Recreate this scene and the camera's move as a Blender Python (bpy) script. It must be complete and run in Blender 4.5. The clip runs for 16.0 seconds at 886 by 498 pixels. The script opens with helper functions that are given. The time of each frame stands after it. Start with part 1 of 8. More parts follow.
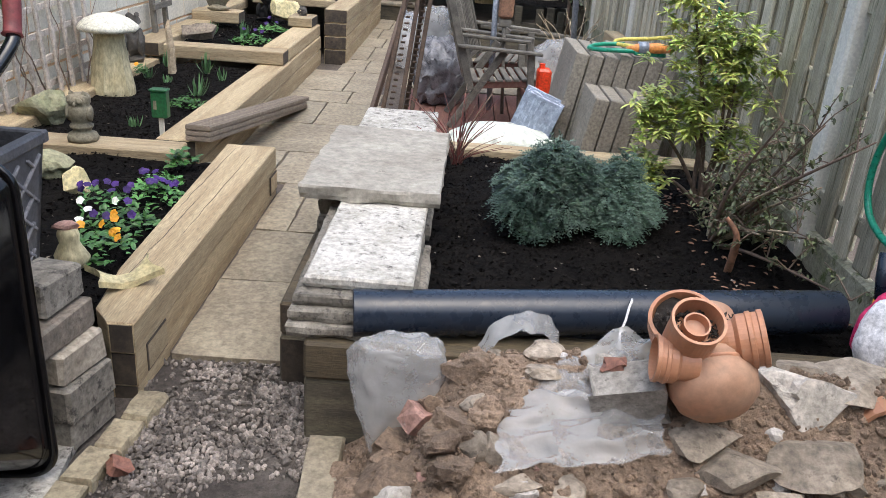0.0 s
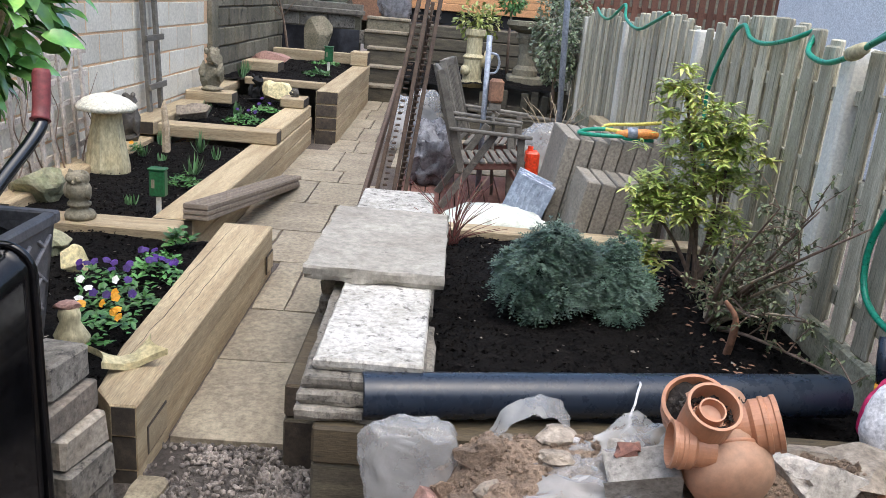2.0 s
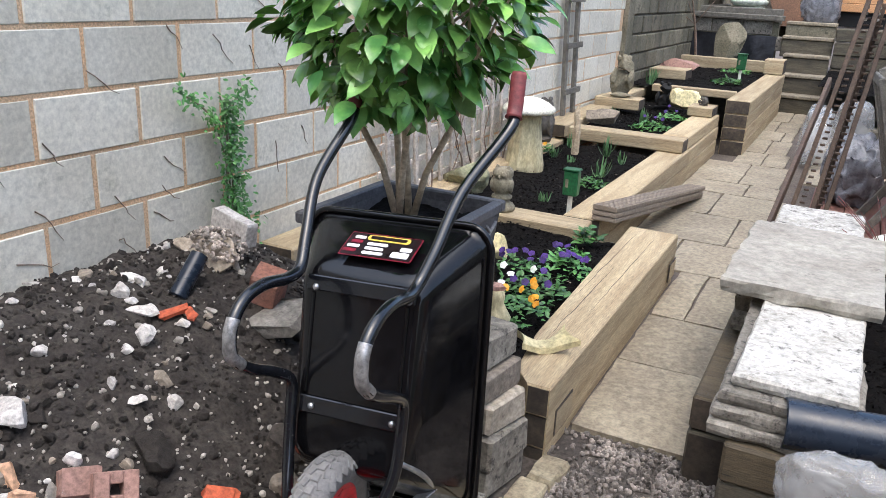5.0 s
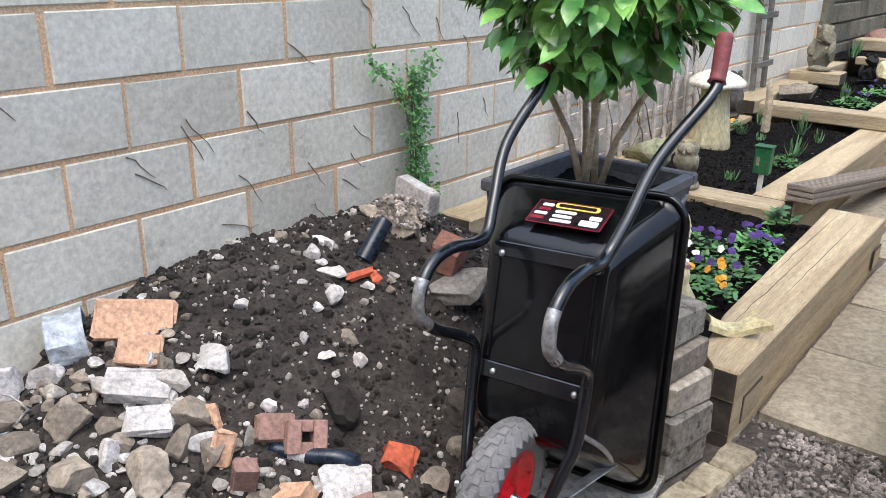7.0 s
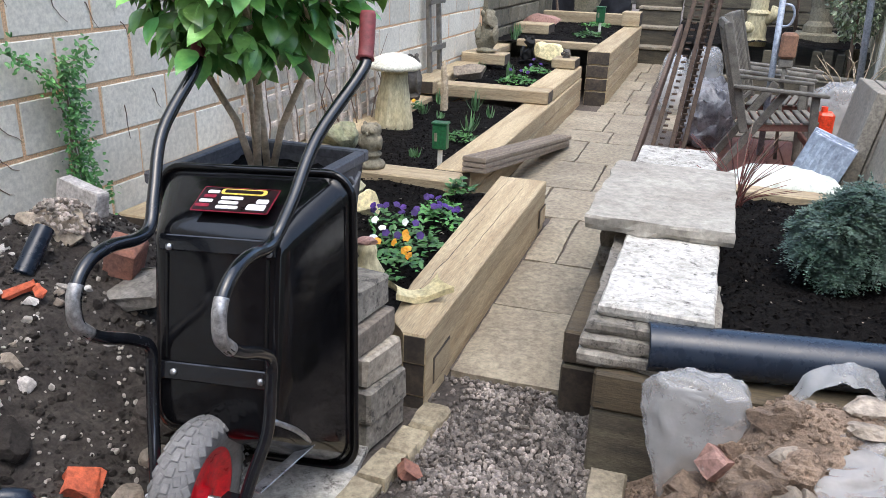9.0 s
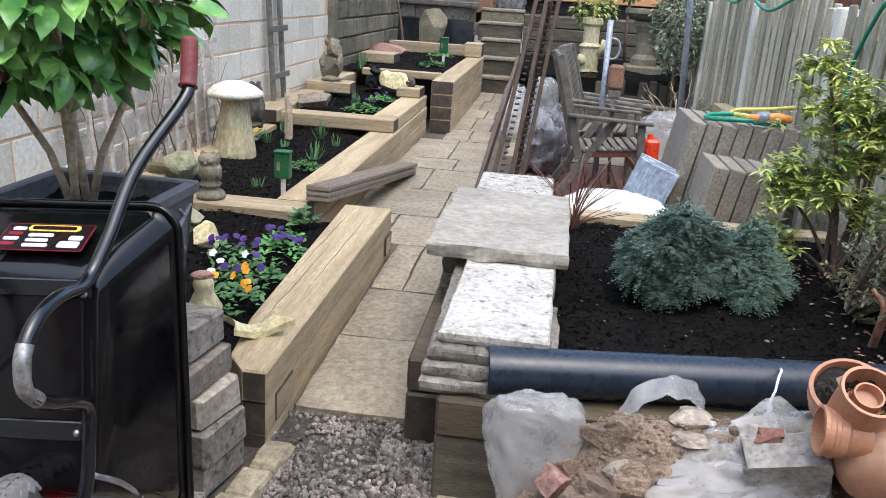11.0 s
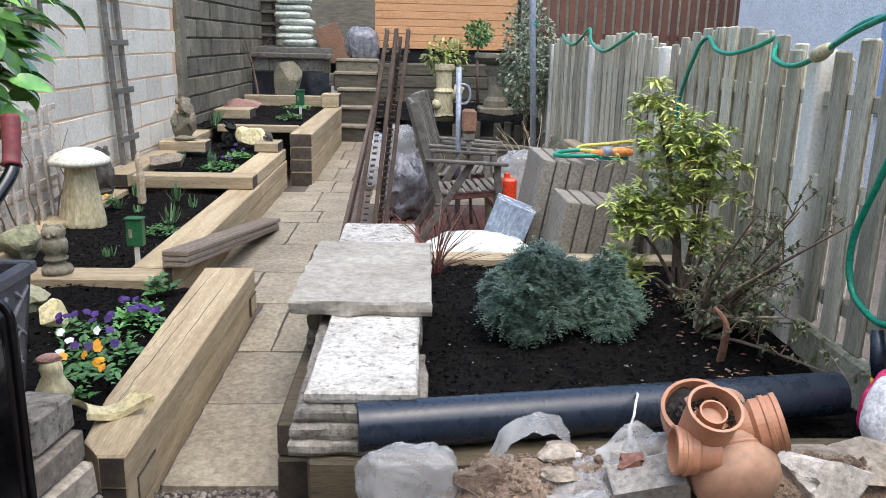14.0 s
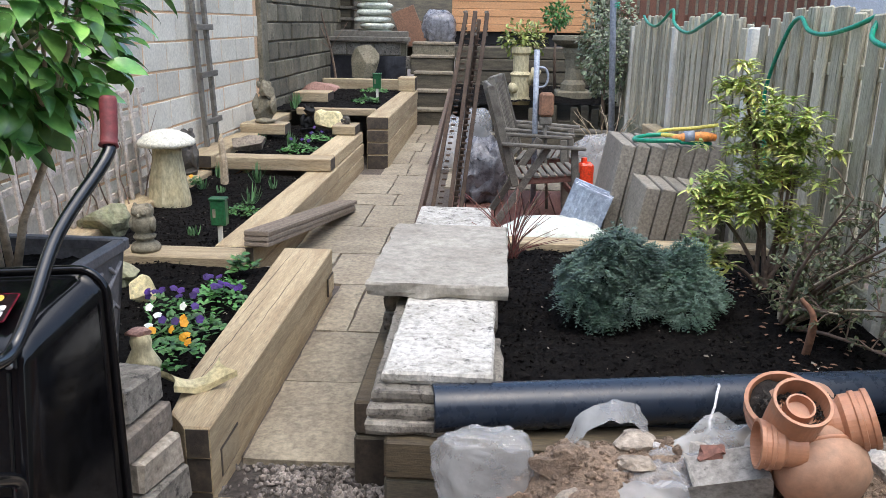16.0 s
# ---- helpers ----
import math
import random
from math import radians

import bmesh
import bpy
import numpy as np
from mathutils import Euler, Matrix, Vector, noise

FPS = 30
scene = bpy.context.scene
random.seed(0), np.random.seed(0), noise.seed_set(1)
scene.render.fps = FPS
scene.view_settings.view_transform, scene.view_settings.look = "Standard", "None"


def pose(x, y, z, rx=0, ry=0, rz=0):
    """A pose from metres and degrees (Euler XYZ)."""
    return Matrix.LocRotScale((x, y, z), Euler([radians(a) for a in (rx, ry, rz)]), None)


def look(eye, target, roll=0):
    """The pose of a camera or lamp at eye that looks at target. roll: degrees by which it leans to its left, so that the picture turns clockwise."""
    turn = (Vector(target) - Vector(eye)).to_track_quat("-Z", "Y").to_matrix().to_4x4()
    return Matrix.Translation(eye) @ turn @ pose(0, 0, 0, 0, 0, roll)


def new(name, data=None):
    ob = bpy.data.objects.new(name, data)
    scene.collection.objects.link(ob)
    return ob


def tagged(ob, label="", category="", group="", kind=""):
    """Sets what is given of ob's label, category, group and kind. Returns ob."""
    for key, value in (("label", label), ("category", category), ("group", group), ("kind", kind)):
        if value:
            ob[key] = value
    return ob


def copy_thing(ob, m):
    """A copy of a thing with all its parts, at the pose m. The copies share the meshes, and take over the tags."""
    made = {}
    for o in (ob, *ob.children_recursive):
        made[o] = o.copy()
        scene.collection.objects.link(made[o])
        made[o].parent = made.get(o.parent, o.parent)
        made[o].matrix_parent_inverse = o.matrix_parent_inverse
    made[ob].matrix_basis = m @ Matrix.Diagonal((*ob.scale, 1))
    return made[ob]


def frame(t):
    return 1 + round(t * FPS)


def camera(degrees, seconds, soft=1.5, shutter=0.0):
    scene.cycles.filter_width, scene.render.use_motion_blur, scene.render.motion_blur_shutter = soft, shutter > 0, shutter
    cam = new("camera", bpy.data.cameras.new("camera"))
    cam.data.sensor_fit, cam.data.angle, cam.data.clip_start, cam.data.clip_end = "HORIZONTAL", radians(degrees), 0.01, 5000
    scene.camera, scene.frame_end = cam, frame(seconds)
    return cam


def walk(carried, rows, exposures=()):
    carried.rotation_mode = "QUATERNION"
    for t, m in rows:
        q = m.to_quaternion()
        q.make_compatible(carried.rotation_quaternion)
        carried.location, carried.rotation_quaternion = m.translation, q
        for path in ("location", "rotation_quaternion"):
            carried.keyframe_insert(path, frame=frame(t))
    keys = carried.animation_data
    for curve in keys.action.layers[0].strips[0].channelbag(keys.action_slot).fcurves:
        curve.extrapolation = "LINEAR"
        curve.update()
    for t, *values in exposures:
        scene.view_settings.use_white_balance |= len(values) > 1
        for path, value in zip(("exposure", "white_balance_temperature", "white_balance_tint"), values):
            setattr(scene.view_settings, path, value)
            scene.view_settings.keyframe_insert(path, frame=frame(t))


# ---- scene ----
cam = camera(58.1, 16.0, soft=0.65)
PATH = [
    (0, -0.045, -0.017, 1.526, 1.66, -22.93, -3.85),
    (0.5, -0.092, -0.018, 1.558, 2.19, -19.79, -3.24),
    (1, -0.147, -0.047, 1.555, 2.21, -17.66, -4.16),
    (1.5, -0.135, -0.025, 1.550, 0.43, -16.65, -4.45),
    (2, -0.143, -0.032, 1.544, 0.31, -17.34, -4.74),
    (2.5, -0.178, -0.054, 1.546, 6.03, -18.05, -4.73),
    (3, -0.221, -0.081, 1.555, 13.31, -18.18, -4.34),
    (3.5, -0.247, -0.099, 1.544, 19.61, -18.09, -3.44),
    (4, -0.283, -0.106, 1.543, 26.02, -18.63, -2.78),
    (6.5, -0.304, -0.086, 1.497, 28.81, -18.57, -2.75),
    (7, -0.346, -0.123, 1.487, 39.20, -20.39, -0.81),
    (7.5, -0.337, -0.119, 1.462, 41.37, -23.29, -0.09),
    (8, -0.313, -0.088, 1.461, 32.89, -24.83, -0.75),
    (8.5, -0.280, -0.074, 1.468, 24.58, -22.76, -1.49),
    (9, -0.249, -0.059, 1.462, 18.23, -20.56, -1.80),
    (9.5, -0.228, -0.048, 1.479, 11.64, -19.57, -3.39),
    (10, -0.206, -0.019, 1.456, 8.33, -19.33, -4.55),
    (12.5, -0.200, -0.033, 1.484, 7.57, -15.73, -1.87),
    (13, -0.188, -0.024, 1.490, 5.96, -15.13, -0.84),
    (13.5, -0.167, -0.024, 1.496, 2.32, -14.32, -0.64),
    (14, -0.150, -0.022, 1.494, -2.04, -14.54, -1.26),
    (14.5, -0.142, -0.024, 1.498, -3.07, -15.56, -1.12),
    (15, -0.156, -0.014, 1.485, -1.50, -17.09, -0.96),
    (15.5, -0.166, -0.007, 1.474, 1.17, -17.72, -0.89),
    (16, -0.169, -0.022, 1.492, 3.21, -15.78, -0.89),
]
walk(cam, [(t, pose(x, y, z, 90 + pitch, roll, yaw)) for t, x, y, z, yaw, pitch, roll in PATH], [(0.0, 1.26, 6250, 7), (3.0, 1.36, 6100, 7), (7.0, 1.48, 6100, 7), (9.5, 1.42, 6000, 7), (13.0, 1.42, 6050, 7), (15.5, 1.28, 6100, 7), (16.0, 1.28, 6100, 7)])

# ---- world, sun, exposure ----
world = bpy.data.worlds.new("overcast_sky")
scene.world = world
world.use_nodes = True
wn, wl = world.node_tree.nodes, world.node_tree.links
sky = wn.new("ShaderNodeTexSky")
sky.sky_type = "NISHITA"
sky.sun_disc = False
sky.sun_elevation, sky.sun_rotation = radians(72), radians(150)
sky.dust_density, sky.air_density = 4.0, 1.0
wl.new(sky.outputs[0], wn["Background"].inputs[0])
wn["Background"].inputs[1].default_value = 0.15
sun = new("sun", bpy.data.lights.new("sun", "SUN"))
sun.data.energy, sun.data.angle, sun.data.color = 0.48, radians(100), (1.0, 0.985, 0.96)
sun.matrix_world = look((0, 0, 0), (0.10, 0.42, -0.88))

# ---- mesh helpers ----
rnd = random.Random(7)
BASE = {}


class Geo:
    """Collects vertices and faces of one mesh."""

    def __init__(self):
        self.v, self.f = [], []

    def add(self, vs, fs):
        o = len(self.v)
        self.v += [tuple(p) for p in vs]
        self.f += [tuple(i + o for i in q) for q in fs]
        return self

    def box(self, x0, x1, y0, y1, z0, z1, c=0.006, m=None, wob=0.0):
        """A box with chamfered edges."""
        c = min(c, 0.4 * (x1 - x0), 0.4 * (y1 - y0), 0.4 * (z1 - z0))
        lo, hi = (x0, y0, z0), (x1, y1, z1)
        vs, key = [], {}
        for sx in (0, 1):
            for sy in (0, 1):
                for sz in (0, 1):
                    s = (sx, sy, sz)
                    for a in range(3):
                        p = [0, 0, 0]
                        for b in range(3):
                            e = hi[b] if s[b] else lo[b]
                            p[b] = e if a == b else e + (-c if s[b] else c)
                        key[(s, a)] = len(vs)
                        p = Vector(p)
                        if wob:
                            p += Vector([rnd.uniform(-wob, wob) for _ in range(3)])
                        vs.append(p)
        fs = []
        for a in range(3):
            b, d = (a + 1) % 3, (a + 2) % 3
            for s in (0, 1):
                q = []
                for u, w in ((0, 0), (1, 0), (1, 1), (0, 1)):
                    k = [0, 0, 0]
                    k[a], k[b], k[d] = s, u, w
                    q.append(key[(tuple(k), a)])
                fs.append(q if s else q[::-1])
            for u in (0, 1):
                for w in (0, 1):
                    k0, k1 = [0, 0, 0], [0, 0, 0]
                    k0[a], k1[a] = 0, 1
                    k0[b] = k1[b] = u
                    k0[d] = k1[d] = w
                    q = [key[(tuple(k0), b)], key[(tuple(k1), b)], key[(tuple(k1), d)], key[(tuple(k0), d)]]
                    fs.append(q if u != w else q[::-1])
        for s in [(i, j, k) for i in (0, 1) for j in (0, 1) for k in (0, 1)]:
            q = [key[(s, 0)], key[(s, 1)], key[(s, 2)]]
            fs.append(q if sum(s) % 2 else q[::-1])
        if m is not None:
            vs = [m @ p for p in vs]
        return self.add(vs, fs)

    def rail(self, a, b, w, h, c=0.004, up=(0, 0, 1)):
        """A squared bar from a to b."""
        a, b = Vector(a), Vector(b)
        y = (b - a).normalized()
        x = y.cross(Vector(up)).normalized()
        z = x.cross(y)
        m = Matrix((x, y, z)).transposed().to_4x4()
        m.translation = a
        return self.box(-w / 2, w / 2, 0, (b - a).length, -h / 2, h / 2, c, m)

    def tube(self, pts, r, n=10, close=False, cap=True):
        """A round tube along a line of points; r is one radius or one for each point."""
        pts = [Vector(p) for p in pts]
        rs = r if isinstance(r, (list, tuple)) else [r] * len(pts)
        vs, fs, up = [], [], None
        k = len(pts)
        for i, p in enumerate(pts):
            t = (pts[(i + 1) % k if close else min(i + 1, k - 1)] - pts[(i - 1) % k if close else max(i - 1, 0)]).normalized()
            if up is None:
                up = t.orthogonal().normalized()
            up = (up - t * up.dot(t)).normalized()
            sd = t.cross(up)
            for j in range(n):
                g = 2 * math.pi * j / n
                vs.append(p + rs[i] * (math.cos(g) * up + math.sin(g) * sd))
        for i in range(k if close else k - 1):
            for j in range(n):
                a, b = i * n, ((i + 1) % k) * n
                fs.append((a + j, a + (j + 1) % n, b + (j + 1) % n, b + j))
        if cap and not close:
            fs += [tuple(range(n))[::-1], tuple((k - 1) * n + j for j in range(n))]
        return self.add(vs, fs)

    def lathe(self, prof, n=20, m=None, rough=0.0, cap=True):
        """A turned body: prof is a list of (radius, height)."""
        vs, fs = [], []
        for r, h in prof:
            for j in range(n):
                g = 2 * math.pi * j / n
                q = r * (1 + rough * noise.noise((3 * math.cos(g), 3 * math.sin(g), 9 * h)))
                vs.append(Vector((q * math.cos(g), q * math.sin(g), h)))
        for i in range(len(prof) - 1):
            for j in range(n):
                fs.append((i * n + j, i * n + (j + 1) % n, (i + 1) * n + (j + 1) % n, (i + 1) * n + j))
        if cap and prof[0][0] > 1e-4:
            fs.append(tuple(range(n))[::-1])
        if cap and prof[-1][0] > 1e-4:
            fs.append(tuple((len(prof) - 1) * n + j for j in range(n)))
        if m is not None:
            vs = [m @ p for p in vs]
        return self.add(vs, fs)

    def rock(self, c, s, seed, sub=2, rough=0.35, flat=0.0, m=None):
        """A broken stone of half sizes s about c; flat cuts planes off it."""
        b = bmesh.new()
        bmesh.ops.create_icosphere(b, subdivisions=sub, radius=1)
        q = random.Random(seed)
        cuts = [(Vector([q.gauss(0, 1) for _ in range(3)]).normalized(), q.uniform(0.45, 0.8)) for _ in range(int(flat * 15))]
        rot = Euler([q.uniform(0, 6) for _ in range(3)]).to_matrix()
        off = Vector((seed * 3.7 % 50, seed * 1.3 % 50, 0))
        vs = []
        for w in b.verts:
            p = w.co * (1 + rough * noise.noise(w.co * 1.1 + off) + 0.4 * rough * noise.noise(w.co * 3.1 + off))
            for nrm, d in cuts:
                e = p.dot(nrm) - d
                if e > 0:
                    p = p - nrm * e
            p = Vector((p.x * s[0], p.y * s[1], p.z * s[2]))
            if m is not None:
                p = m @ p
            vs.append(Vector(c) + p)
        fs = [tuple(w.index for w in f.verts) for f in b.faces]
        b.free()
        return self.add(vs, fs)

    def sheet(self, x0, x1, y0, y1, nx, ny, fn):
        """A height field."""
        vs = [(x0 + (x1 - x0) * i / nx, y0 + (y1 - y0) * j / ny, 0) for j in range(ny + 1) for i in range(nx + 1)]
        vs = [(x, y, fn(x, y)) for x, y, _ in vs]
        fs = [(j * (nx + 1) + i, j * (nx + 1) + i + 1, (j + 1) * (nx + 1) + i + 1, (j + 1) * (nx + 1) + i) for j in range(ny) for i in range(nx)]
        return self.add(vs, fs)

    def leaf(self, p, way, nrm, length, width, droop=0.2):
        """A pointed leaf folded along its midrib, bent downwards."""
        p, way = Vector(p), Vector(way).normalized()
        sd = way.cross(Vector(nrm))
        sd = sd.normalized() if sd.length > 1e-4 else way.orthogonal().normalized()
        up = sd.cross(way)
        prof = ((0, 0.0), (0.22, 0.8), (0.52, 1.0), (0.82, 0.62), (1, 0.0))
        vs, o = [], len(self.v)
        for t, w in prof:
            c = p + way * length * t - up * droop * length * t * t
            if w == 0:
                vs.append(c)
            else:
                vs += [c - sd * w * width / 2 + up * 0.12 * width, c, c + sd * w * width / 2 + up * 0.12 * width]
        fs = [(0, 2, 1), (0, 3, 2), (1, 2, 5, 4), (2, 3, 6, 5), (4, 5, 8, 7), (5, 6, 9, 8), (7, 8, 10), (8, 9, 10)]
        return self.add(vs, fs)

    def broad_leaf(self, p, way, nrm, length, width, droop=0.2):
        """A broad oval leaf with a pointed tip, cupped along its midrib."""
        p, way = Vector(p), Vector(way).normalized()
        sd = way.cross(Vector(nrm))
        sd = sd.normalized() if sd.length > 1e-4 else way.orthogonal().normalized()
        up = sd.cross(way)
        prof = ((0.10, 0.42), (0.26, 0.86), (0.46, 1.0), (0.66, 0.88), (0.83, 0.52), (0.94, 0.20))
        vs = [p]
        for t, w in prof:
            c = p + way * length * t - up * droop * length * t * t
            vs += [c - sd * w * width / 2 + up * 0.13 * width * w, c, c + sd * w * width / 2 + up * 0.13 * width * w]
        vs.append(p + way * length - up * droop * length * 1.15)
        n = len(prof)
        fs = [(0, 2, 1), (0, 3, 2), (3 * n - 2, 3 * n - 1, 3 * n + 1), (3 * n - 1, 3 * n, 3 * n + 1)]
        for i in range(n - 1):
            a = 1 + 3 * i
            fs += [(a, a + 1, a + 4, a + 3), (a + 1, a + 2, a + 5, a + 4)]
        return self.add(vs, fs)

    def mesh(self, name, smooth=False):
        me = bpy.data.meshes.new(name)
        me.from_pydata(self.v, [], self.f)
        me.validate()
        if smooth:
            me.polygons.foreach_set("use_smooth", [True] * len(me.polygons))
        me.update()
        return me


def thing(name, base, label, category, group="", kind=""):
    """An Empty at the base of a thing made of several parts."""
    ob = new(name)
    ob.empty_display_size = 0.1
    ob.location = base
    BASE[ob.name] = Vector(base)
    return tagged(ob, label, category, group, kind)


def part(name, geo, material, parent, label="", smooth=False, kind=""):
    """Links geo, given in world places, as one mesh under a thing or under a part."""
    b = BASE.get(parent.name, Vector())
    geo.v = [tuple(Vector(p) - b) for p in geo.v]
    ob = new(name, geo.mesh(name, smooth))
    ob.data.materials.append(material)
    ob.parent = parent
    BASE[ob.name] = b.copy()
    return tagged(ob, label, kind=kind)


def solid(name, geo, material, label, category, group="", kind="", smooth=False, base=None):
    """A thing of one mesh, its origin at base."""
    b = Vector(base) if base is not None else Vector()
    geo.v = [tuple(Vector(p) - b) for p in geo.v]
    ob = new(name, geo.mesh(name, smooth))
    ob.location = b
    ob.data.materials.append(material)
    BASE[ob.name] = b
    return tagged(ob, label, category, group, kind)


# ---- materials ----
def material(name, c1, c2, scale=8.0, rough=0.8, bump=0.3, c3=None, fine=60.0, metal=0.0, stretch=(1, 1, 1), vary=0.15, spec=0.5, coat=0.0, dist=0.01, c3at=0.62, band=None, grain=0.38):
    """A surface of two colours in soft patches, a third in stains, with fine grain and relief."""
    m = bpy.data.materials.new(name)
    m.use_nodes = True
    n, l = m.node_tree.nodes, m.node_tree.links
    bs = n["Principled BSDF"]
    tc, info, mp = n.new("ShaderNodeTexCoord"), n.new("ShaderNodeObjectInfo"), n.new("ShaderNodeMapping")
    mul = n.new("ShaderNodeVectorMath")
    mul.operation = "MULTIPLY_ADD"
    com = n.new("ShaderNodeCombineXYZ")
    for i in range(3):
        l.new(info.outputs["Random"], com.inputs[i])
    l.new(com.outputs[0], mul.inputs[0])
    mul.inputs[1].default_value = (31, 17, 23)
    l.new(tc.outputs["Object"], mul.inputs[2])
    l.new(mul.outputs[0], mp.inputs[0])
    mp.inputs["Scale"].default_value = stretch

    def tex(s, detail=4, r=0.6):
        t = n.new("ShaderNodeTexNoise")
        t.inputs["Scale"].default_value, t.inputs["Detail"].default_value, t.inputs["Roughness"].default_value = s, detail, r
        l.new(mp.outputs[0], t.inputs["Vector"])
        return t

    def ramp(t, a, b):
        r = n.new("ShaderNodeMapRange")
        r.inputs[1].default_value, r.inputs[2].default_value = a, b
        l.new(t.outputs[0], r.inputs[0])
        return r

    def mix(fac, a, b, kind="MIX"):
        x = n.new("ShaderNodeMix")
        x.data_type, x.blend_type = "RGBA", kind
        for k, v in ((0, fac), (6, a), (7, b)):
            if hasattr(v, "is_output"):
                l.new(v, x.inputs[k])
            else:
                x.inputs[k].default_value = v if k == 0 else (*v, 1)
        return x.outputs[2]

    big, small = tex(scale), tex(fine, 6, 0.7)
    col = mix(ramp(big, 0.35, 0.65).outputs[0], c1, c2)
    if c3 is not None:
        st = tex(scale * 2.7, 8, 0.75)
        col = mix(ramp(st, c3at, c3at + 0.1).outputs[0], col, c3)
    if band is not None:
        wv = n.new("ShaderNodeTexWave")
        wv.bands_direction = "X"
        wv.inputs["Scale"].default_value, wv.inputs["Distortion"].default_value, wv.inputs["Detail"].default_value = band, 6.0, 3.0
        l.new(mp.outputs[0], wv.inputs["Vector"])
        col = mix(0.35, col, wv.outputs[0], "MULTIPLY")
    g = ramp(small, 0.34, 0.66)
    g.inputs[3].default_value, g.inputs[4].default_value = 1 - grain, 1 + grain
    col = mix(1.0, col, g.outputs[0], "MULTIPLY")
    hv = n.new("ShaderNodeHueSaturation")
    vr = n.new("ShaderNodeMapRange")
    vr.inputs[3].default_value, vr.inputs[4].default_value = 1 - vary, 1 + vary
    l.new(info.outputs["Random"], vr.inputs[0])
    l.new(vr.outputs[0], hv.inputs["Value"])
    l.new(col, hv.inputs["Color"])
    gi = n.new("ShaderNodeNewGeometry")
    hv2 = n.new("ShaderNodeHueSaturation")
    vr2 = n.new("ShaderNodeMapRange")
    vr2.inputs[3].default_value, vr2.inputs[4].default_value = 1 - vary, 1 + vary
    l.new(gi.outputs["Random Per Island"], vr2.inputs[0])
    l.new(vr2.outputs[0], hv2.inputs["Value"])
    l.new(hv.outputs[0], hv2.inputs["Color"])
    l.new(hv2.outputs[0], bs.inputs["Base Color"])
    rr = ramp(small, 0.3, 0.7)
    rr.inputs[3].default_value, rr.inputs[4].default_value = max(0.03, rough - 0.12), min(1, rough + 0.1)
    l.new(rr.outputs[0], bs.inputs["Roughness"])
    bs.inputs["Metallic"].default_value = metal
    bs.inputs["Specular IOR Level"].default_value = spec
    bs.inputs["Coat Weight"].default_value = coat
    if bump:
        bp = n.new("ShaderNodeBump")
        bp.inputs["Strength"].default_value, bp.inputs["Distance"].default_value = bump, dist
        l.new(small.outputs[0], bp.inputs["Height"])
        l.new(bp.outputs[0], bs.inputs["Normal"])
    return m


def leafy(name, c1, c2, rough=0.4, trans=0.25, vary=0.35):
    m = material(name, c1, c2, 6, rough, 0.05, vary=vary, fine=30, grain=0.15)
    m.node_tree.nodes["Principled BSDF"].inputs["Transmission Weight"].default_value = 0.0
    m.node_tree.nodes["Principled BSDF"].inputs["Subsurface Weight"].default_value = trans
    m.node_tree.nodes["Principled BSDF"].inputs["Subsurface Radius"].default_value = (0.01, 0.02, 0.005)
    return m


M_BLOCK = material("concrete_block", (0.59, 0.555, 0.465), (0.69, 0.66, 0.57), 1.5, 0.92, 0.3, (0.40, 0.385, 0.31), 45, grain=0.18, vary=0.10, dist=0.004, c3at=0.60)
M_MORTAR = material("sandy_mortar", (0.66, 0.42, 0.24), (0.58, 0.41, 0.26), 4, 0.95, 0.4, (0.33, 0.31, 0.20), 120, vary=0.02, dist=0.004)
M_OLDBLOCK = material("weathered_block", (0.22, 0.195, 0.14), (0.13, 0.12, 0.08), 3, 0.95, 0.4, (0.06, 0.06, 0.04), 40, vary=0.32, c3at=0.56)
M_SLEEPER = material("new_softwood_sleeper", (0.49, 0.395, 0.245), (0.34, 0.255, 0.15), 2.0, 0.8, 0.45, (0.15, 0.105, 0.06), 30, stretch=(9, 0.7, 9), vary=0.13, dist=0.005, c3at=0.63)
M_SLEEPERX = material("new_softwood_sleeper_across", (0.46, 0.375, 0.24), (0.33, 0.25, 0.15), 2.0, 0.8, 0.45, (0.14, 0.10, 0.06), 30, stretch=(0.7, 9, 9), vary=0.13, dist=0.005, c3at=0.62)
M_DARKSOFTWOOD = material("darkened_softwood", (0.115, 0.088, 0.05), (0.065, 0.05, 0.03), 3, 0.75, 0.4, (0.03, 0.024, 0.017), 30, stretch=(0.8, 8, 8), vary=0.1, c3at=0.56)
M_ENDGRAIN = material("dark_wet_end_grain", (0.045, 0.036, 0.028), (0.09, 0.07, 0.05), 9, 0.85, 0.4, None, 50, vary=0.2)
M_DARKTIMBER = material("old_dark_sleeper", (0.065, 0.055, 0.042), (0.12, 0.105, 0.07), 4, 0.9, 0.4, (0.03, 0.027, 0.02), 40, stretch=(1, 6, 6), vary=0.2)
M_GREYWOOD = material("silvered_hardwood", (0.19, 0.175, 0.145), (0.11, 0.10, 0.085), 5, 0.85, 0.4, (0.07, 0.065, 0.06), 40, stretch=(4, 1, 4), vary=0.2, dist=0.004)
M_DECKWOOD = material("grooved_decking_wood", (0.20, 0.16, 0.12), (0.27, 0.22, 0.17), 5, 0.85, 0.4, (0.11, 0.09, 0.07), 40, stretch=(1, 5, 5), vary=0.15, dist=0.004)
M_REDDECK = material("red_stained_decking", (0.17, 0.07, 0.055), (0.22, 0.11, 0.08), 5, 0.75, 0.3, (0.09, 0.05, 0.04), 40, stretch=(6, 1, 6), vary=0.2)
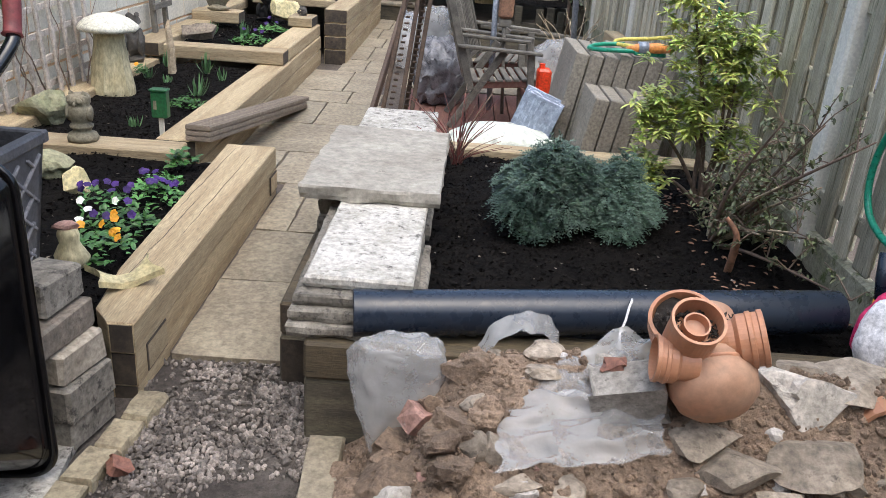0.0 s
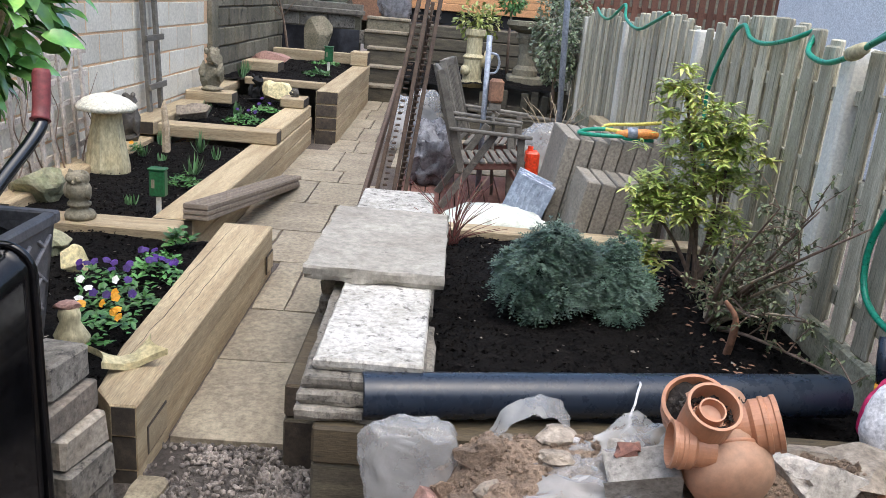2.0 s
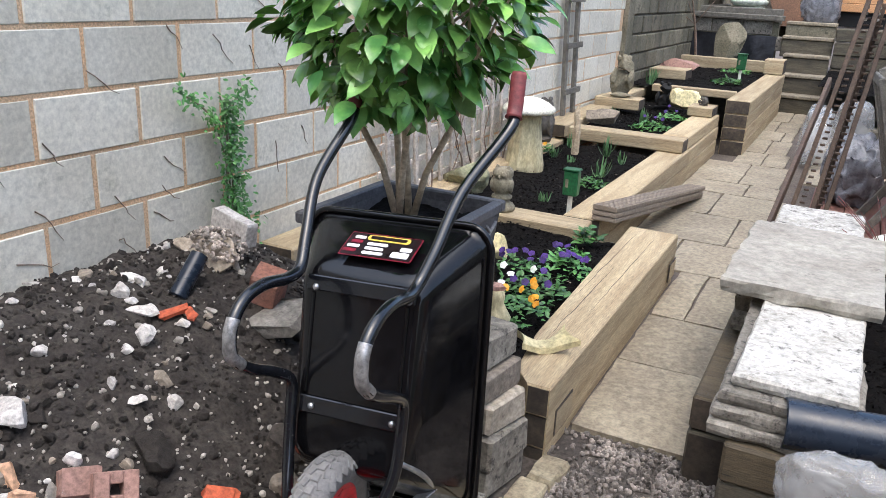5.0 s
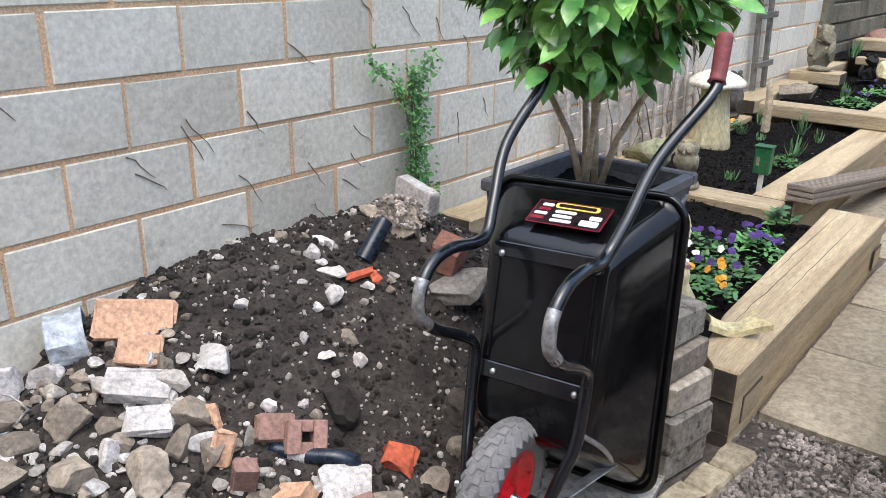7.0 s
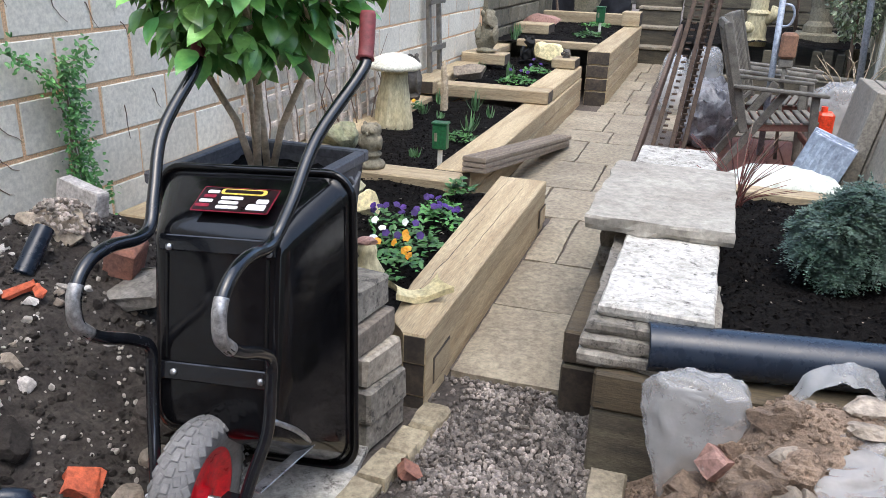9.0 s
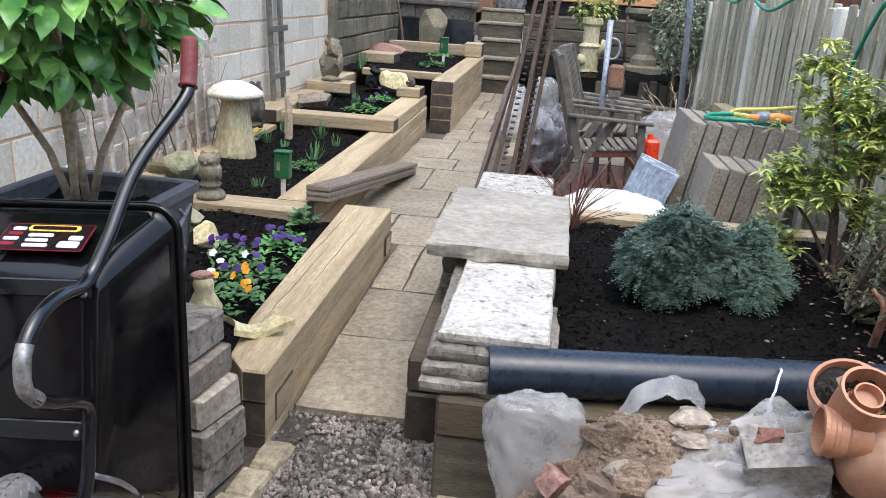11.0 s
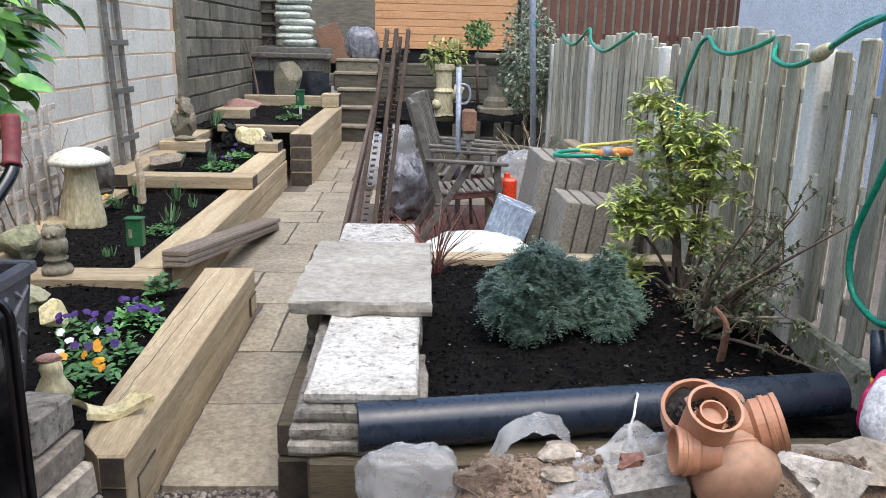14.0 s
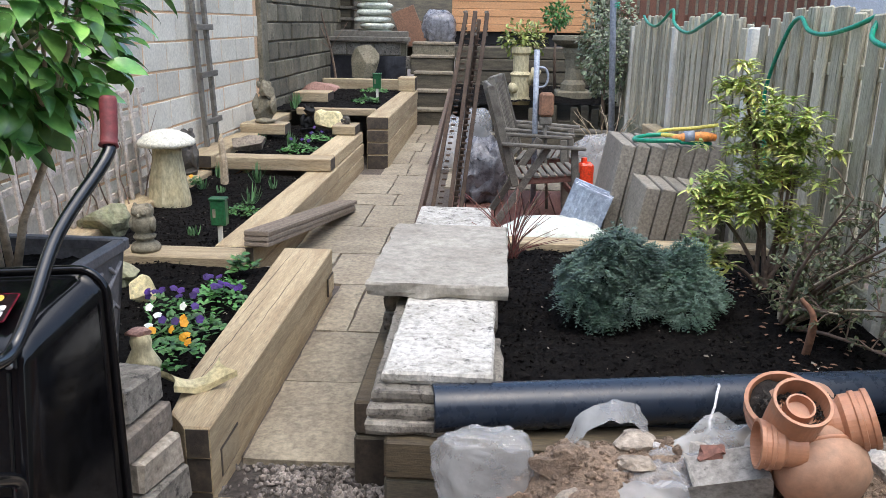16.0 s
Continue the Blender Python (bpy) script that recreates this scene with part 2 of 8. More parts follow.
M_KERB = material("yellowish_mortar", (0.36, 0.31, 0.21), (0.24, 0.20, 0.135), 8, 0.92, 0.6, (0.16, 0.13, 0.09), 45, vary=0.1, dist=0.006, c3at=0.60)
M_FLAG = material("riven_sandstone_flag", (0.29, 0.25, 0.18), (0.215, 0.18, 0.13), 3.0, 0.85, 0.5, (0.11, 0.095, 0.07), 34, vary=0.1, dist=0.006, c3at=0.64)
M_SLABSTONE = material("grey_stone_slab", (0.37, 0.345, 0.293), (0.27, 0.245, 0.203), 3.5, 0.9, 0.5, (0.13, 0.115, 0.093), 32, c3at=0.60, vary=0.1, dist=0.005, grain=0.28)
M_WHITEPAVER = material("pale_lichened_concrete", (0.50, 0.48, 0.435), (0.36, 0.34, 0.295), 7, 0.9, 0.6, (0.085, 0.076, 0.064), 42, vary=0.12, dist=0.006, c3at=0.545)
M_BUFFBLOCK = material("buff_concrete_block", (0.40, 0.35, 0.28), (0.31, 0.265, 0.205), 8, 0.9, 0.5, (0.17, 0.14, 0.11), 45, vary=0.08, dist=0.005, c3at=0.63)
M_PAVERSIDE = material("dirty_concrete", (0.28, 0.255, 0.213), (0.165, 0.148, 0.122), 8, 0.92, 0.6, (0.055, 0.049, 0.042), 50, vary=0.22, dist=0.006, c3at=0.53)
M_SOIL = material("dark_compost", (0.0045, 0.004, 0.0038), (0.009, 0.0078, 0.007), 9, 0.95, 0.9, None, 110, vary=0.25, dist=0.012, spec=0.08)
M_CRUMB = material("compost_crumbs", (0.004, 0.0036, 0.0034), (0.011, 0.009, 0.008), 20, 0.95, 0.3, None, 90, vary=0.7, spec=0.1)
M_HEAPSOIL = material("clayey_earth", (0.062, 0.054, 0.047), (0.034, 0.029, 0.026), 6, 0.95, 1.0, (0.10, 0.087, 0.073), 50, vary=0.5, dist=0.015, spec=0.2)
M_SANDSOIL = material("sandy_rubble_earth", (0.255, 0.185, 0.13), (0.15, 0.108, 0.077), 9, 0.95, 1.0, (0.085, 0.06, 0.043), 70, vary=0.3, dist=0.015, c3at=0.57)
M_GROUND = material("trodden_ground", (0.10, 0.08, 0.065), (0.15, 0.12, 0.095), 4, 0.95, 0.8, (0.06, 0.05, 0.04), 60, dist=0.012)
M_PEBBLE = material("mixed_gravel", (0.47, 0.41, 0.36), (0.17, 0.145, 0.125), 9, 0.8, 0.2, None, 60, vary=0.55)
M_STONE = material("broken_sandstone", (0.285, 0.24, 0.19), (0.155, 0.13, 0.102), 9, 0.92, 0.6, (0.085, 0.07, 0.056), 45, vary=0.28, c3at=0.58, dist=0.006)
M_GREYSTONE = material("grey_rubble_stone", (0.40, 0.37, 0.33), (0.25, 0.23, 0.20), 9, 0.92, 0.6, (0.12, 0.11, 0.095), 45, vary=0.22, c3at=0.58, dist=0.006)
M_PALESTONE = material("pale_plaster_chunk", (0.60, 0.575, 0.55), (0.42, 0.39, 0.36), 10, 0.9, 0.5, (0.28, 0.25, 0.21), 60, vary=0.15, c3at=0.60)
M_BRICK = material("broken_red_brick", (0.29, 0.13, 0.09), (0.22, 0.115, 0.09), 9, 0.9, 0.4, (0.47, 0.40, 0.34), 60, vary=0.2, c3at=0.68)
M_REDTILE = material("bright_red_clay", (0.52, 0.115, 0.05), (0.44, 0.10, 0.05), 12, 0.85, 0.3, (0.34, 0.13, 0.08), 60, vary=0.1)
M_PINKBRICK = material("pinkish_brick", (0.34, 0.20, 0.165), (0.27, 0.16, 0.13), 9, 0.9, 0.4, (0.38, 0.32, 0.29), 60, vary=0.15)
M_BUFFCLAY = material("buff_clay_shard", (0.58, 0.36, 0.23), (0.50, 0.30, 0.19), 9, 0.8, 0.25, (0.33, 0.23, 0.16), 60, vary=0.1, c3at=0.68)
M_CUTBRANCH = material("reddish_cut_branch", (0.26, 0.13, 0.075), (0.20, 0.10, 0.06), 12, 0.85, 0.3, None, 40)
M_TERRA = material("dusty_terracotta_plastic", (0.46, 0.215, 0.115), (0.41, 0.205, 0.12), 7, 0.42, 0.05, (0.39, 0.265, 0.185), 40, vary=0.05, c3at=0.60, grain=0.12)
M_TERRAIN = material("dusty_terracotta_dirt", (0.43, 0.225, 0.135), (0.39, 0.245, 0.165), 4, 0.62, 0.08, (0.33, 0.24, 0.175), 40, vary=0.05, c3at=0.58, grain=0.16)
# the blue in this black stands in for the sky's sheen
M_BLACKPIPE = material("black_plastic_pipe", (0.012, 0.019, 0.032), (0.015, 0.023, 0.038), 2, 0.30, 0.0, None, 20, vary=0.04, grain=0.1)
M_BARROW = material("black_gloss_paint", (0.0035, 0.0035, 0.004), (0.005, 0.005, 0.006), 5, 0.16, 0.0, None, 30, vary=0.05, coat=0.15, spec=0.35)
M_TUBEBLACK = material("black_painted_tube", (0.005, 0.006, 0.008), (0.008, 0.009, 0.012), 5, 0.2, 0.02, None, 30, vary=0.05, coat=0.4)
M_SCUFF = material("scuffed_bare_steel", (0.45, 0.44, 0.43), (0.30, 0.29, 0.28), 30, 0.4, 0.2, (0.1, 0.1, 0.1), 80, metal=0.7, vary=0.05)
M_TIN = material("battered_zinc", (0.50, 0.54, 0.58), (0.36, 0.40, 0.44), 14, 0.5, 0.4, (0.20, 0.20, 0.19), 40, metal=0.25, vary=0.05, c3at=0.58)
M_RUBBER = material("dusty_tyre_rubber", (0.135, 0.132, 0.13), (0.21, 0.205, 0.20), 8, 0.9, 0.2, (0.10, 0.10, 0.10), 60, vary=0.05, grain=0.2)
M_REDRIM = material("red_wheel_plastic", (0.62, 0.008, 0.018), (0.55, 0.008, 0.015), 5, 0.35, 0.02, None, 30, vary=0.03)
M_GRIP = material("dull_red_grip", (0.20, 0.04, 0.04), (0.15, 0.035, 0.035), 9, 0.6, 0.2, None, 50, vary=0.05)
M_STEEL = material("zinc_steel", (0.55, 0.55, 0.55), (0.45, 0.45, 0.46), 9, 0.35, 0.05, None, 40, metal=0.9, vary=0.05)
M_LABELRED = material("red_sticker", (0.24, 0.012, 0.03), (0.20, 0.012, 0.03), 3, 0.35, 0.0, vary=0.0)
M_LABELDARK = material("dark_sticker", (0.010, 0.004, 0.005), (0.010, 0.004, 0.005), 3, 0.35, 0.0, vary=0.0)
M_LABELYELLOW = material("yellow_sticker", (0.75, 0.55, 0.10), (0.75, 0.55, 0.10), 3, 0.35, 0.0, vary=0.0)
M_WHITE = material("white_print", (0.75, 0.73, 0.72), (0.72, 0.70, 0.70), 3, 0.4, 0.0, vary=0.03)
M_PLANTER = material("slate_grey_planter", (0.085, 0.083, 0.088), (0.115, 0.112, 0.117), 8, 0.6, 0.15, (0.16, 0.15, 0.15), 60, vary=0.05)
M_LATTICE = material("worn_grey_lattice", (0.30, 0.29, 0.295), (0.22, 0.213, 0.218), 8, 0.6, 0.15, None, 60, vary=0.05)
M_BARK = material("pale_smooth_bark", (0.54, 0.44, 0.31), (0.42, 0.33, 0.22), 12, 0.85, 0.3, (0.17, 0.13, 0.09), 50, vary=0.1)
M_DARKBARK = material("dark_twig_bark", (0.20, 0.14, 0.10), (0.14, 0.10, 0.075), 12, 0.9, 0.3, None, 50, vary=0.2)
M_REDTWIG = material("red_twig", (0.16, 0.04, 0.035), (0.12, 0.05, 0.04), 12, 0.8, 0.2, None, 50, vary=0.2)
M_CAMELLIA = leafy("glossy_camellia_leaf", (0.065, 0.185, 0.048), (0.23, 0.41, 0.095), 0.20, 0.1, 0.5)
M_CONIFER = leafy("blue_green_juniper", (0.062, 0.115, 0.082), (0.142, 0.215, 0.160), 0.6, 0.1, 0.45)
M_CONIFERCORE = leafy("juniper_inner_shade", (0.012, 0.022, 0.016), (0.02, 0.032, 0.022), 0.9, 0.0, 0.2)
M_YELLOWLEAF = leafy("lime_green_leaf", (0.60, 0.63, 0.19), (0.36, 0.45, 0.11), 0.42, 0.25, 0.42)
M_OLIVELEAF = leafy("dull_olive_leaf", (0.27, 0.31, 0.14), (0.17, 0.20, 0.095), 0.5, 0.1, 0.45)
M_GREENLEAF = leafy("fresh_green_leaf", (0.06, 0.17, 0.04), (0.10, 0.24, 0.06), 0.45, 0.2, 0.35)
M_BULBLEAF = leafy("grey_green_bulb_leaf", (0.10, 0.20, 0.09), (0.14, 0.26, 0.11), 0.45, 0.2, 0.25)
M_VARIEGATED = leafy("cream_edged_leaf", (0.36, 0.40, 0.26), (0.14, 0.20, 0.10), 0.45, 0.15, 0.5)
M_PURPLE = leafy("purple_petal", (0.035, 0.010, 0.12), (0.06, 0.016, 0.17), 0.6, 0.1, 0.3)
M_ORANGE = leafy("orange_petal", (0.80, 0.34, 0.02), (0.80, 0.42, 0.03), 0.6, 0.1, 0.1)
M_WHITEPETAL = leafy("white_petal", (0.75, 0.75, 0.70), (0.80, 0.80, 0.78), 0.6, 0.1, 0.1)
M_FENCE = material("weathered_green_grey_fence", (0.40, 0.365, 0.265), (0.58, 0.54, 0.41), 1.6, 0.9, 0.4, (0.13, 0.13, 0.065), 40, stretch=(7, 7, 0.5), vary=0.30, dist=0.004, c3at=0.55)
M_CONCPOST = material("concrete_post", (0.74, 0.72, 0.64), (0.64, 0.62, 0.54), 3, 0.92, 0.3, (0.36, 0.36, 0.25), 70, vary=0.06, grain=0.15, c3at=0.66)
M_GRAVELBOARD = material("mossy_gravel_board", (0.40, 0.38, 0.29), (0.27, 0.265, 0.18), 4, 0.95, 0.5, (0.10, 0.13, 0.04), 50, vary=0.12, c3at=0.53)
M_SHED = material("orange_shed_cladding", (0.62, 0.33, 0.15), (0.55, 0.28, 0.12), 3, 0.65, 0.15, (0.42, 0.19, 0.07), 40, stretch=(0.8, 6, 6), vary=0.06, c3at=0.68)
M_BLACK = material("black_void_timber", (0.008, 0.008, 0.008), (0.012, 0.012, 0.012), 5, 0.9, 0.1, vary=0.1)
M_MEMBRANE = material("black_plastic_membrane", (0.012, 0.013, 0.017), (0.02, 0.02, 0.025), 6, 0.4, 0.4, None, 12, vary=0.05, dist=0.03)
M_FILM = material("cloudy_polythene", (0.62, 0.62, 0.615), (0.47, 0.47, 0.465), 5, 0.13, 0.35, (0.30, 0.275, 0.245), 6, vary=0.04, dist=0.03, c3at=0.60, grain=0.10)
M_SACKDARK = material("grey_plastic_sack", (0.15, 0.15, 0.165), (0.22, 0.22, 0.235), 6, 0.3, 0.4, None, 14, vary=0.05, dist=0.03)
M_SACKWHITE = material("pale_printed_sack", (0.62, 0.64, 0.56), (0.54, 0.57, 0.49), 5, 0.45, 0.3, None, 14, vary=0.08, dist=0.02)
M_SACKGREEN = material("pale_green_sack_stripe", (0.30, 0.43, 0.32), (0.33, 0.46, 0.35), 5, 0.45, 0.1, vary=0.05)
M_SACKPINK = material("magenta_sack_print", (0.52, 0.02, 0.10), (0.48, 0.02, 0.10), 5, 0.4, 0.1, vary=0.05)
M_LIDPLASTIC = material("translucent_blue_plastic", (0.36, 0.41, 0.50), (0.30, 0.35, 0.43), 4, 0.25, 0.05, None, 20, vary=0.05)
M_REDPLASTIC = material("orange_red_plastic", (0.80, 0.07, 0.02), (0.75, 0.06, 0.02), 4, 0.4, 0.0, vary=0.03)
M_HOSE = material("green_garden_hose", (0.01, 0.26, 0.15), (0.012, 0.22, 0.13), 5, 0.35, 0.02, vary=0.05)
M_HOSEYELLOW = material("yellow_hose", (0.62, 0.55, 0.12), (0.58, 0.50, 0.10), 5, 0.4, 0.02, vary=0.05)
M_HOSEFIT = material("orange_hose_fitting", (0.66, 0.25, 0.06), (0.6, 0.24, 0.06), 5, 0.45, 0.05, vary=0.1)
M_MOSSROCK = material("mossy_buff_rock", (0.30, 0.28, 0.19), (0.21, 0.215, 0.12), 6, 0.95, 0.6, (0.11, 0.12, 0.05), 35, vary=0.1, dist=0.006, c3at=0.58)
M_RECON = material("moulded_reconstituted_stone", (0.25, 0.22, 0.155), (0.17, 0.155, 0.11), 7, 0.92, 0.4, (0.16, 0.16, 0.09), 50, vary=0.08)
M_MUSHCAP = material("cream_stone_cap", (0.70, 0.68, 0.58), (0.62, 0.60, 0.49), 7, 0.9, 0.3, (0.42, 0.43, 0.30), 50, vary=0.04, c3at=0.68)
M_MUSHSTEM = material("buff_stone_stem", (0.52, 0.47, 0.30), (0.42, 0.36, 0.21), 7, 0.92, 0.4, (0.20, 0.16, 0.09), 40, vary=0.04, stretch=(1, 1, 0.4))
M_DARKRESIN = material("dark_resin", (0.06, 0.055, 0.05), (0.10, 0.09, 0.075), 8, 0.7, 0.4, None, 40, vary=0.1)
M_GREENBOX = material("dark_green_plastic", (0.012, 0.085, 0.03), (0.015, 0.10, 0.035), 5, 0.4, 0.03, vary=0.03)
M_BLUEBOARD = material("blue_grey_paint", (0.33, 0.42, 0.62), (0.30, 0.39, 0.58), 3, 0.6, 0.05, vary=0.03)
M_RENDERWALL = material("white_render", (0.72, 0.73, 0.74), (0.66, 0.67, 0.68), 3, 0.9, 0.2, vary=0.03)
M_BROWNFENCE = material("brown_painted_fence", (0.17, 0.075, 0.045), (0.13, 0.06, 0.04), 3, 0.8, 0.2, vary=0.15)
M_GLASSDARK = material("dark_window_glass", (0.02, 0.03, 0.05), (0.02, 0.03, 0.05), 3, 0.08, 0.0, vary=0.0)
M_BACKBRICK = material("added_wall_brick", (0.28, 0.16, 0.11), (0.34, 0.21, 0.15), 3, 0.9, 0.3, (0.2, 0.12, 0.09), 30)
M_TRELLIS = material("pinkish_grey_lath", (0.58, 0.51, 0.44), (0.46, 0.40, 0.34), 5, 0.9, 0.3, (0.16, 0.14, 0.11), 40)
M_IRON = material("rusty_dark_steel", (0.075, 0.045, 0.03), (0.11, 0.075, 0.05), 9, 0.7, 0.3, (0.20, 0.11, 0.06), 50, vary=0.15)
M_GALV = material("galvanised_pole", (0.30, 0.33, 0.38), (0.25, 0.28, 0.33), 9, 0.5, 0.1, None, 40, metal=0.3, vary=0.05)
M_CARD = material("brown_cardboard", (0.28, 0.15, 0.09), (0.22, 0.12, 0.075), 5, 0.85, 0.2, vary=0.1)
M_WOODBOX = material("creosoted_post", (0.10, 0.055, 0.03), (0.15, 0.09, 0.05), 5, 0.85, 0.3, None, 40, stretch=(6, 6, 1))
M_FOAM = material("pale_yellow_foam", (0.66, 0.58, 0.34), (0.54, 0.47, 0.26), 8, 0.8, 0.2, (0.45, 0.40, 0.22), 40)

# ---- ground, walls, fence, backdrop ----
def wobble(x, y, s, a):
    return a * noise.noise((x * s, y * s, 3.3))


solid("ground", Geo().sheet(-60, 60, -60, 60, 60, 60, lambda x, y: -0.10 + (wobble(x, y, 0.2, 0.03) if abs(x) > 4 else 0)), M_GROUND, "trodden brown garden ground", "ground", kind="structure")
gravel = solid("gravel_bed", Geo().sheet(-1.6, 0.1, -1.5, 2.9, 34, 88, lambda x, y: -0.035 + wobble(x, y, 2.2, 0.02) + wobble(x, y, 9, 0.006)), M_HEAPSOIL, "thin gravel over dark trodden earth", "gravel", kind="structure")

# garden wall of concrete blocks, joints at z = 0.42 + 0.225 k
WX = -2.73
wall_west = thing("wall_west", (WX, 4, -0.1), "grey concrete block garden wall with sandy mortar joints", "wall", kind="structure")
part("mortar_core", Geo().box(WX - 0.21, WX - 0.004, -2.6, 8.98, -0.1, 2.46, 0.002), M_MORTAR, wall_west)
GA = Geo().box(-0.2, 0, 0.0, 0.434, 0, 0.209, 0.004)
GB = Geo().box(-0.2, 0, 0.0, 0.213, 0, 0.213, 0.004)
full, half_block = GA.mesh("block"), GB.mesh("half_block")
for me in (full, half_block):
    me.materials.append(M_BLOCK)
for row in range(-2, 9):
    z = 0.42 + 0.225 * row + 0.008
    y = 1.21 - 0.45 * 8 + (0.225 if row % 2 else 0.0)
    while y < 8.9:
        me = full if y + 0.44 < 8.99 else half_block
        ob = new("block", me)
        ob.parent = wall_west
        ob.location = (0.0 + rnd.uniform(-0.002, 0.003), y + 0.008 - 4 + rnd.uniform(-0.003, 0.003), z + 0.1 + rnd.uniform(-0.002, 0.002))
        y += 0.45
# older wall beyond the pier
old = thing("wall_far_west", (WX, 11, -0.1), "older weathered greenish block wall with a pier", "wall", kind="structure")
part("pier", Geo().box(WX - 0.25, WX + 0.05, 8.99, 9.25, -0.1, 3.0, 0.01), M_OLDBLOCK, old)
part("mortar_core", Geo().box(WX - 0.3, WX - 0.02, 9.26, 16, -0.1, 3.0, 0.002), M_DARKTIMBER, old)
GO = Geo().box(-0.2, 0, 0, 0.43, 0, 0.205, 0.012).mesh("old_block")
GO.materials.append(M_OLDBLOCK)
for row in range(13):
    for i in range(15):
        ob = new("old_block", GO)
        ob.parent = old
        ob.location = (rnd.uniform(-0.008, 0.008), 9.27 - 11 + 0.445 * i + (0.2 if row % 2 else 0), 0.03 + 0.222 * row)

# unseen wall added behind the camera: closes the place, darkens the barrow's reflections
solid("wall_south", Geo().box(-4.5, 4.5, -4.6, -4.3, -0.1, 5.0, 0.01), M_BACKBRICK, "plain unseen wall added behind the camera", "wall", kind="structure")

# flagstone path: rows from y to y, cut at x
EDGE_R = [(2.4, -0.42), (3.1, -0.45), (4.4, -0.45), (5.9, -0.58), (6.6, -0.66), (9.5, -0.83), (12.4, -0.82)]


def along(tab, y):
    for (a, p), (b, q) in zip(tab, tab[1:]):
        if y <= b:
            return p + (q - p) * max(0, (y - a)) / (b - a)
    return tab[-1][1]


path = thing("path", (-0.8, 2.46, -0.06), "path of riven buff sandstone flags", "path", kind="structure")
part("bedding", Geo().box(-1.5, -0.35, 2.5, 12.3, -0.09, -0.022, 0.002), M_GROUND, path)


def flag_stone(x0, x1, y0, y1, seed):
    g = Geo()
    q = random.Random(seed)
    n = 7
    top = []
    for j in range(n + 1):
        for i in range(n + 1):
            x, y = x0 + (x1 - x0) * i / n, y0 + (y1 - y0) * j / n
            e = 0.008 if i in (0, n) or j in (0, n) else 0.0
            if e:
                x += q.uniform(-0.005, 0.005)
                y += q.uniform(-0.005, 0.005)
            top.append((x, y, 0.004 * noise.noise((x * 4, y * 4, seed)) + 0.003 * noise.noise((x * 13, y * 13, seed)) - e))
    g.add(top, [(j * (n + 1) + i, j * (n + 1) + i + 1, (j + 1) * (n + 1) + i + 1, (j + 1) * (n + 1) + i) for j in range(n) for i in range(n)])
    rim = [i for i in range(n + 1)] + [(j + 1) * (n + 1) - 1 for j in range(1, n + 1)] + [n * (n + 1) + i for i in range(n - 1, -1, -1)] + [j * (n + 1) for j in range(n - 1, 0, -1)]
    k = len(top)
    g.v += [(top[i][0], top[i][1], -0.05) for i in rim]
    m = len(rim)
    g.f += [(rim[a], k + a, k + (a + 1) % m, rim[(a + 1) % m]) for a in range(m)]
    return g


rows = [(2.46, 3.11, []), (3.11, 3.70, [-0.60]), (3.70, 4.45, [-0.84]), (4.45, 5.10, [-1.12]), (5.10, 5.85, [-0.86]), (5.85, 6.60, [-1.1]), (6.60, 7.05, [-0.95]),
        (7.05, 8.0, [-1.05]), (8.0, 8.7, [-0.98]), (8.7, 9.6, [-1.02]), (9.6, 10.3, [-0.95]), (10.3, 11.2, [-1.08]), (11.2, 12.25, [-1.0])]
for i, (a, b, cuts) in enumerate(rows):
    left = -1.01 if b < 4.5 else (-1.46 if b < 8.45 else -1.24)
    xs = [left] + cuts + [along(EDGE_R, (a + b) / 2)]
    for j, (p, q) in enumerate(zip(xs, xs[1:])):
        part("flag", flag_stone(p + 0.007, q - 0.007, a + 0.007, b - 0.007, 10 * i + j), M_FLAG, path)


# ---- raised beds of sleepers ----
def sleeper(name, x0, x1, y0, y1, z0, z1, across=False, label="new pale softwood sleeper edging a raised bed", ends=True, m=None):
    t = thing(name, ((x0 + x1) / 2, (y0 + y1) / 2, z0), label, "sleeper", "sleepers of the raised beds")
    g = Geo().box(x0, x1, y0, y1, z0, z1, 0.009)
    part("beam", g, m or (M_SLEEPERX if across else M_SLEEPER), t)
    if ends:
        if across:
            part("end_grain", Geo().box(x1 - 0.0005, x1 + 0.002, y0 + 0.007, y1 - 0.007, z0 + 0.007, z1 - 0.007, 0.0005), M_ENDGRAIN, t, "dark wet end grain")
        else:
            part("end_grain", Geo().box(x0 + 0.007, x1 - 0.007, y0 - 0.002, y0 + 0.0005, z0 + 0.007, z1 - 0.007, 0.0005), M_ENDGRAIN, t, "dark wet end grain")
    return t


# first bed
def prism(plan, z0, z1, c=0.006):
    """A beam of any plan with its top edges eased."""
    n = len(plan)
    cx, cy = sum(p[0] for p in plan) / n, sum(p[1] for p in plan) / n
    inn = [(x + c * (1 if x < cx else -1), y + c * (1 if y < cy else -1)) for x, y in plan]
    vs = [(x, y, z0) for x, y in plan] + [(x, y, z1 - c) for x, y in plan] + [(x, y, z1) for x, y in inn]
    fs = [tuple(range(n))[::-1], tuple(range(2 * n, 3 * n))]
    for k in range(2):
        fs += [(k * n + i, k * n + (i + 1) % n, (k + 1) * n + (i + 1) % n, (k + 1) * n + i) for i in range(n)]
    return Geo().add(vs, fs)


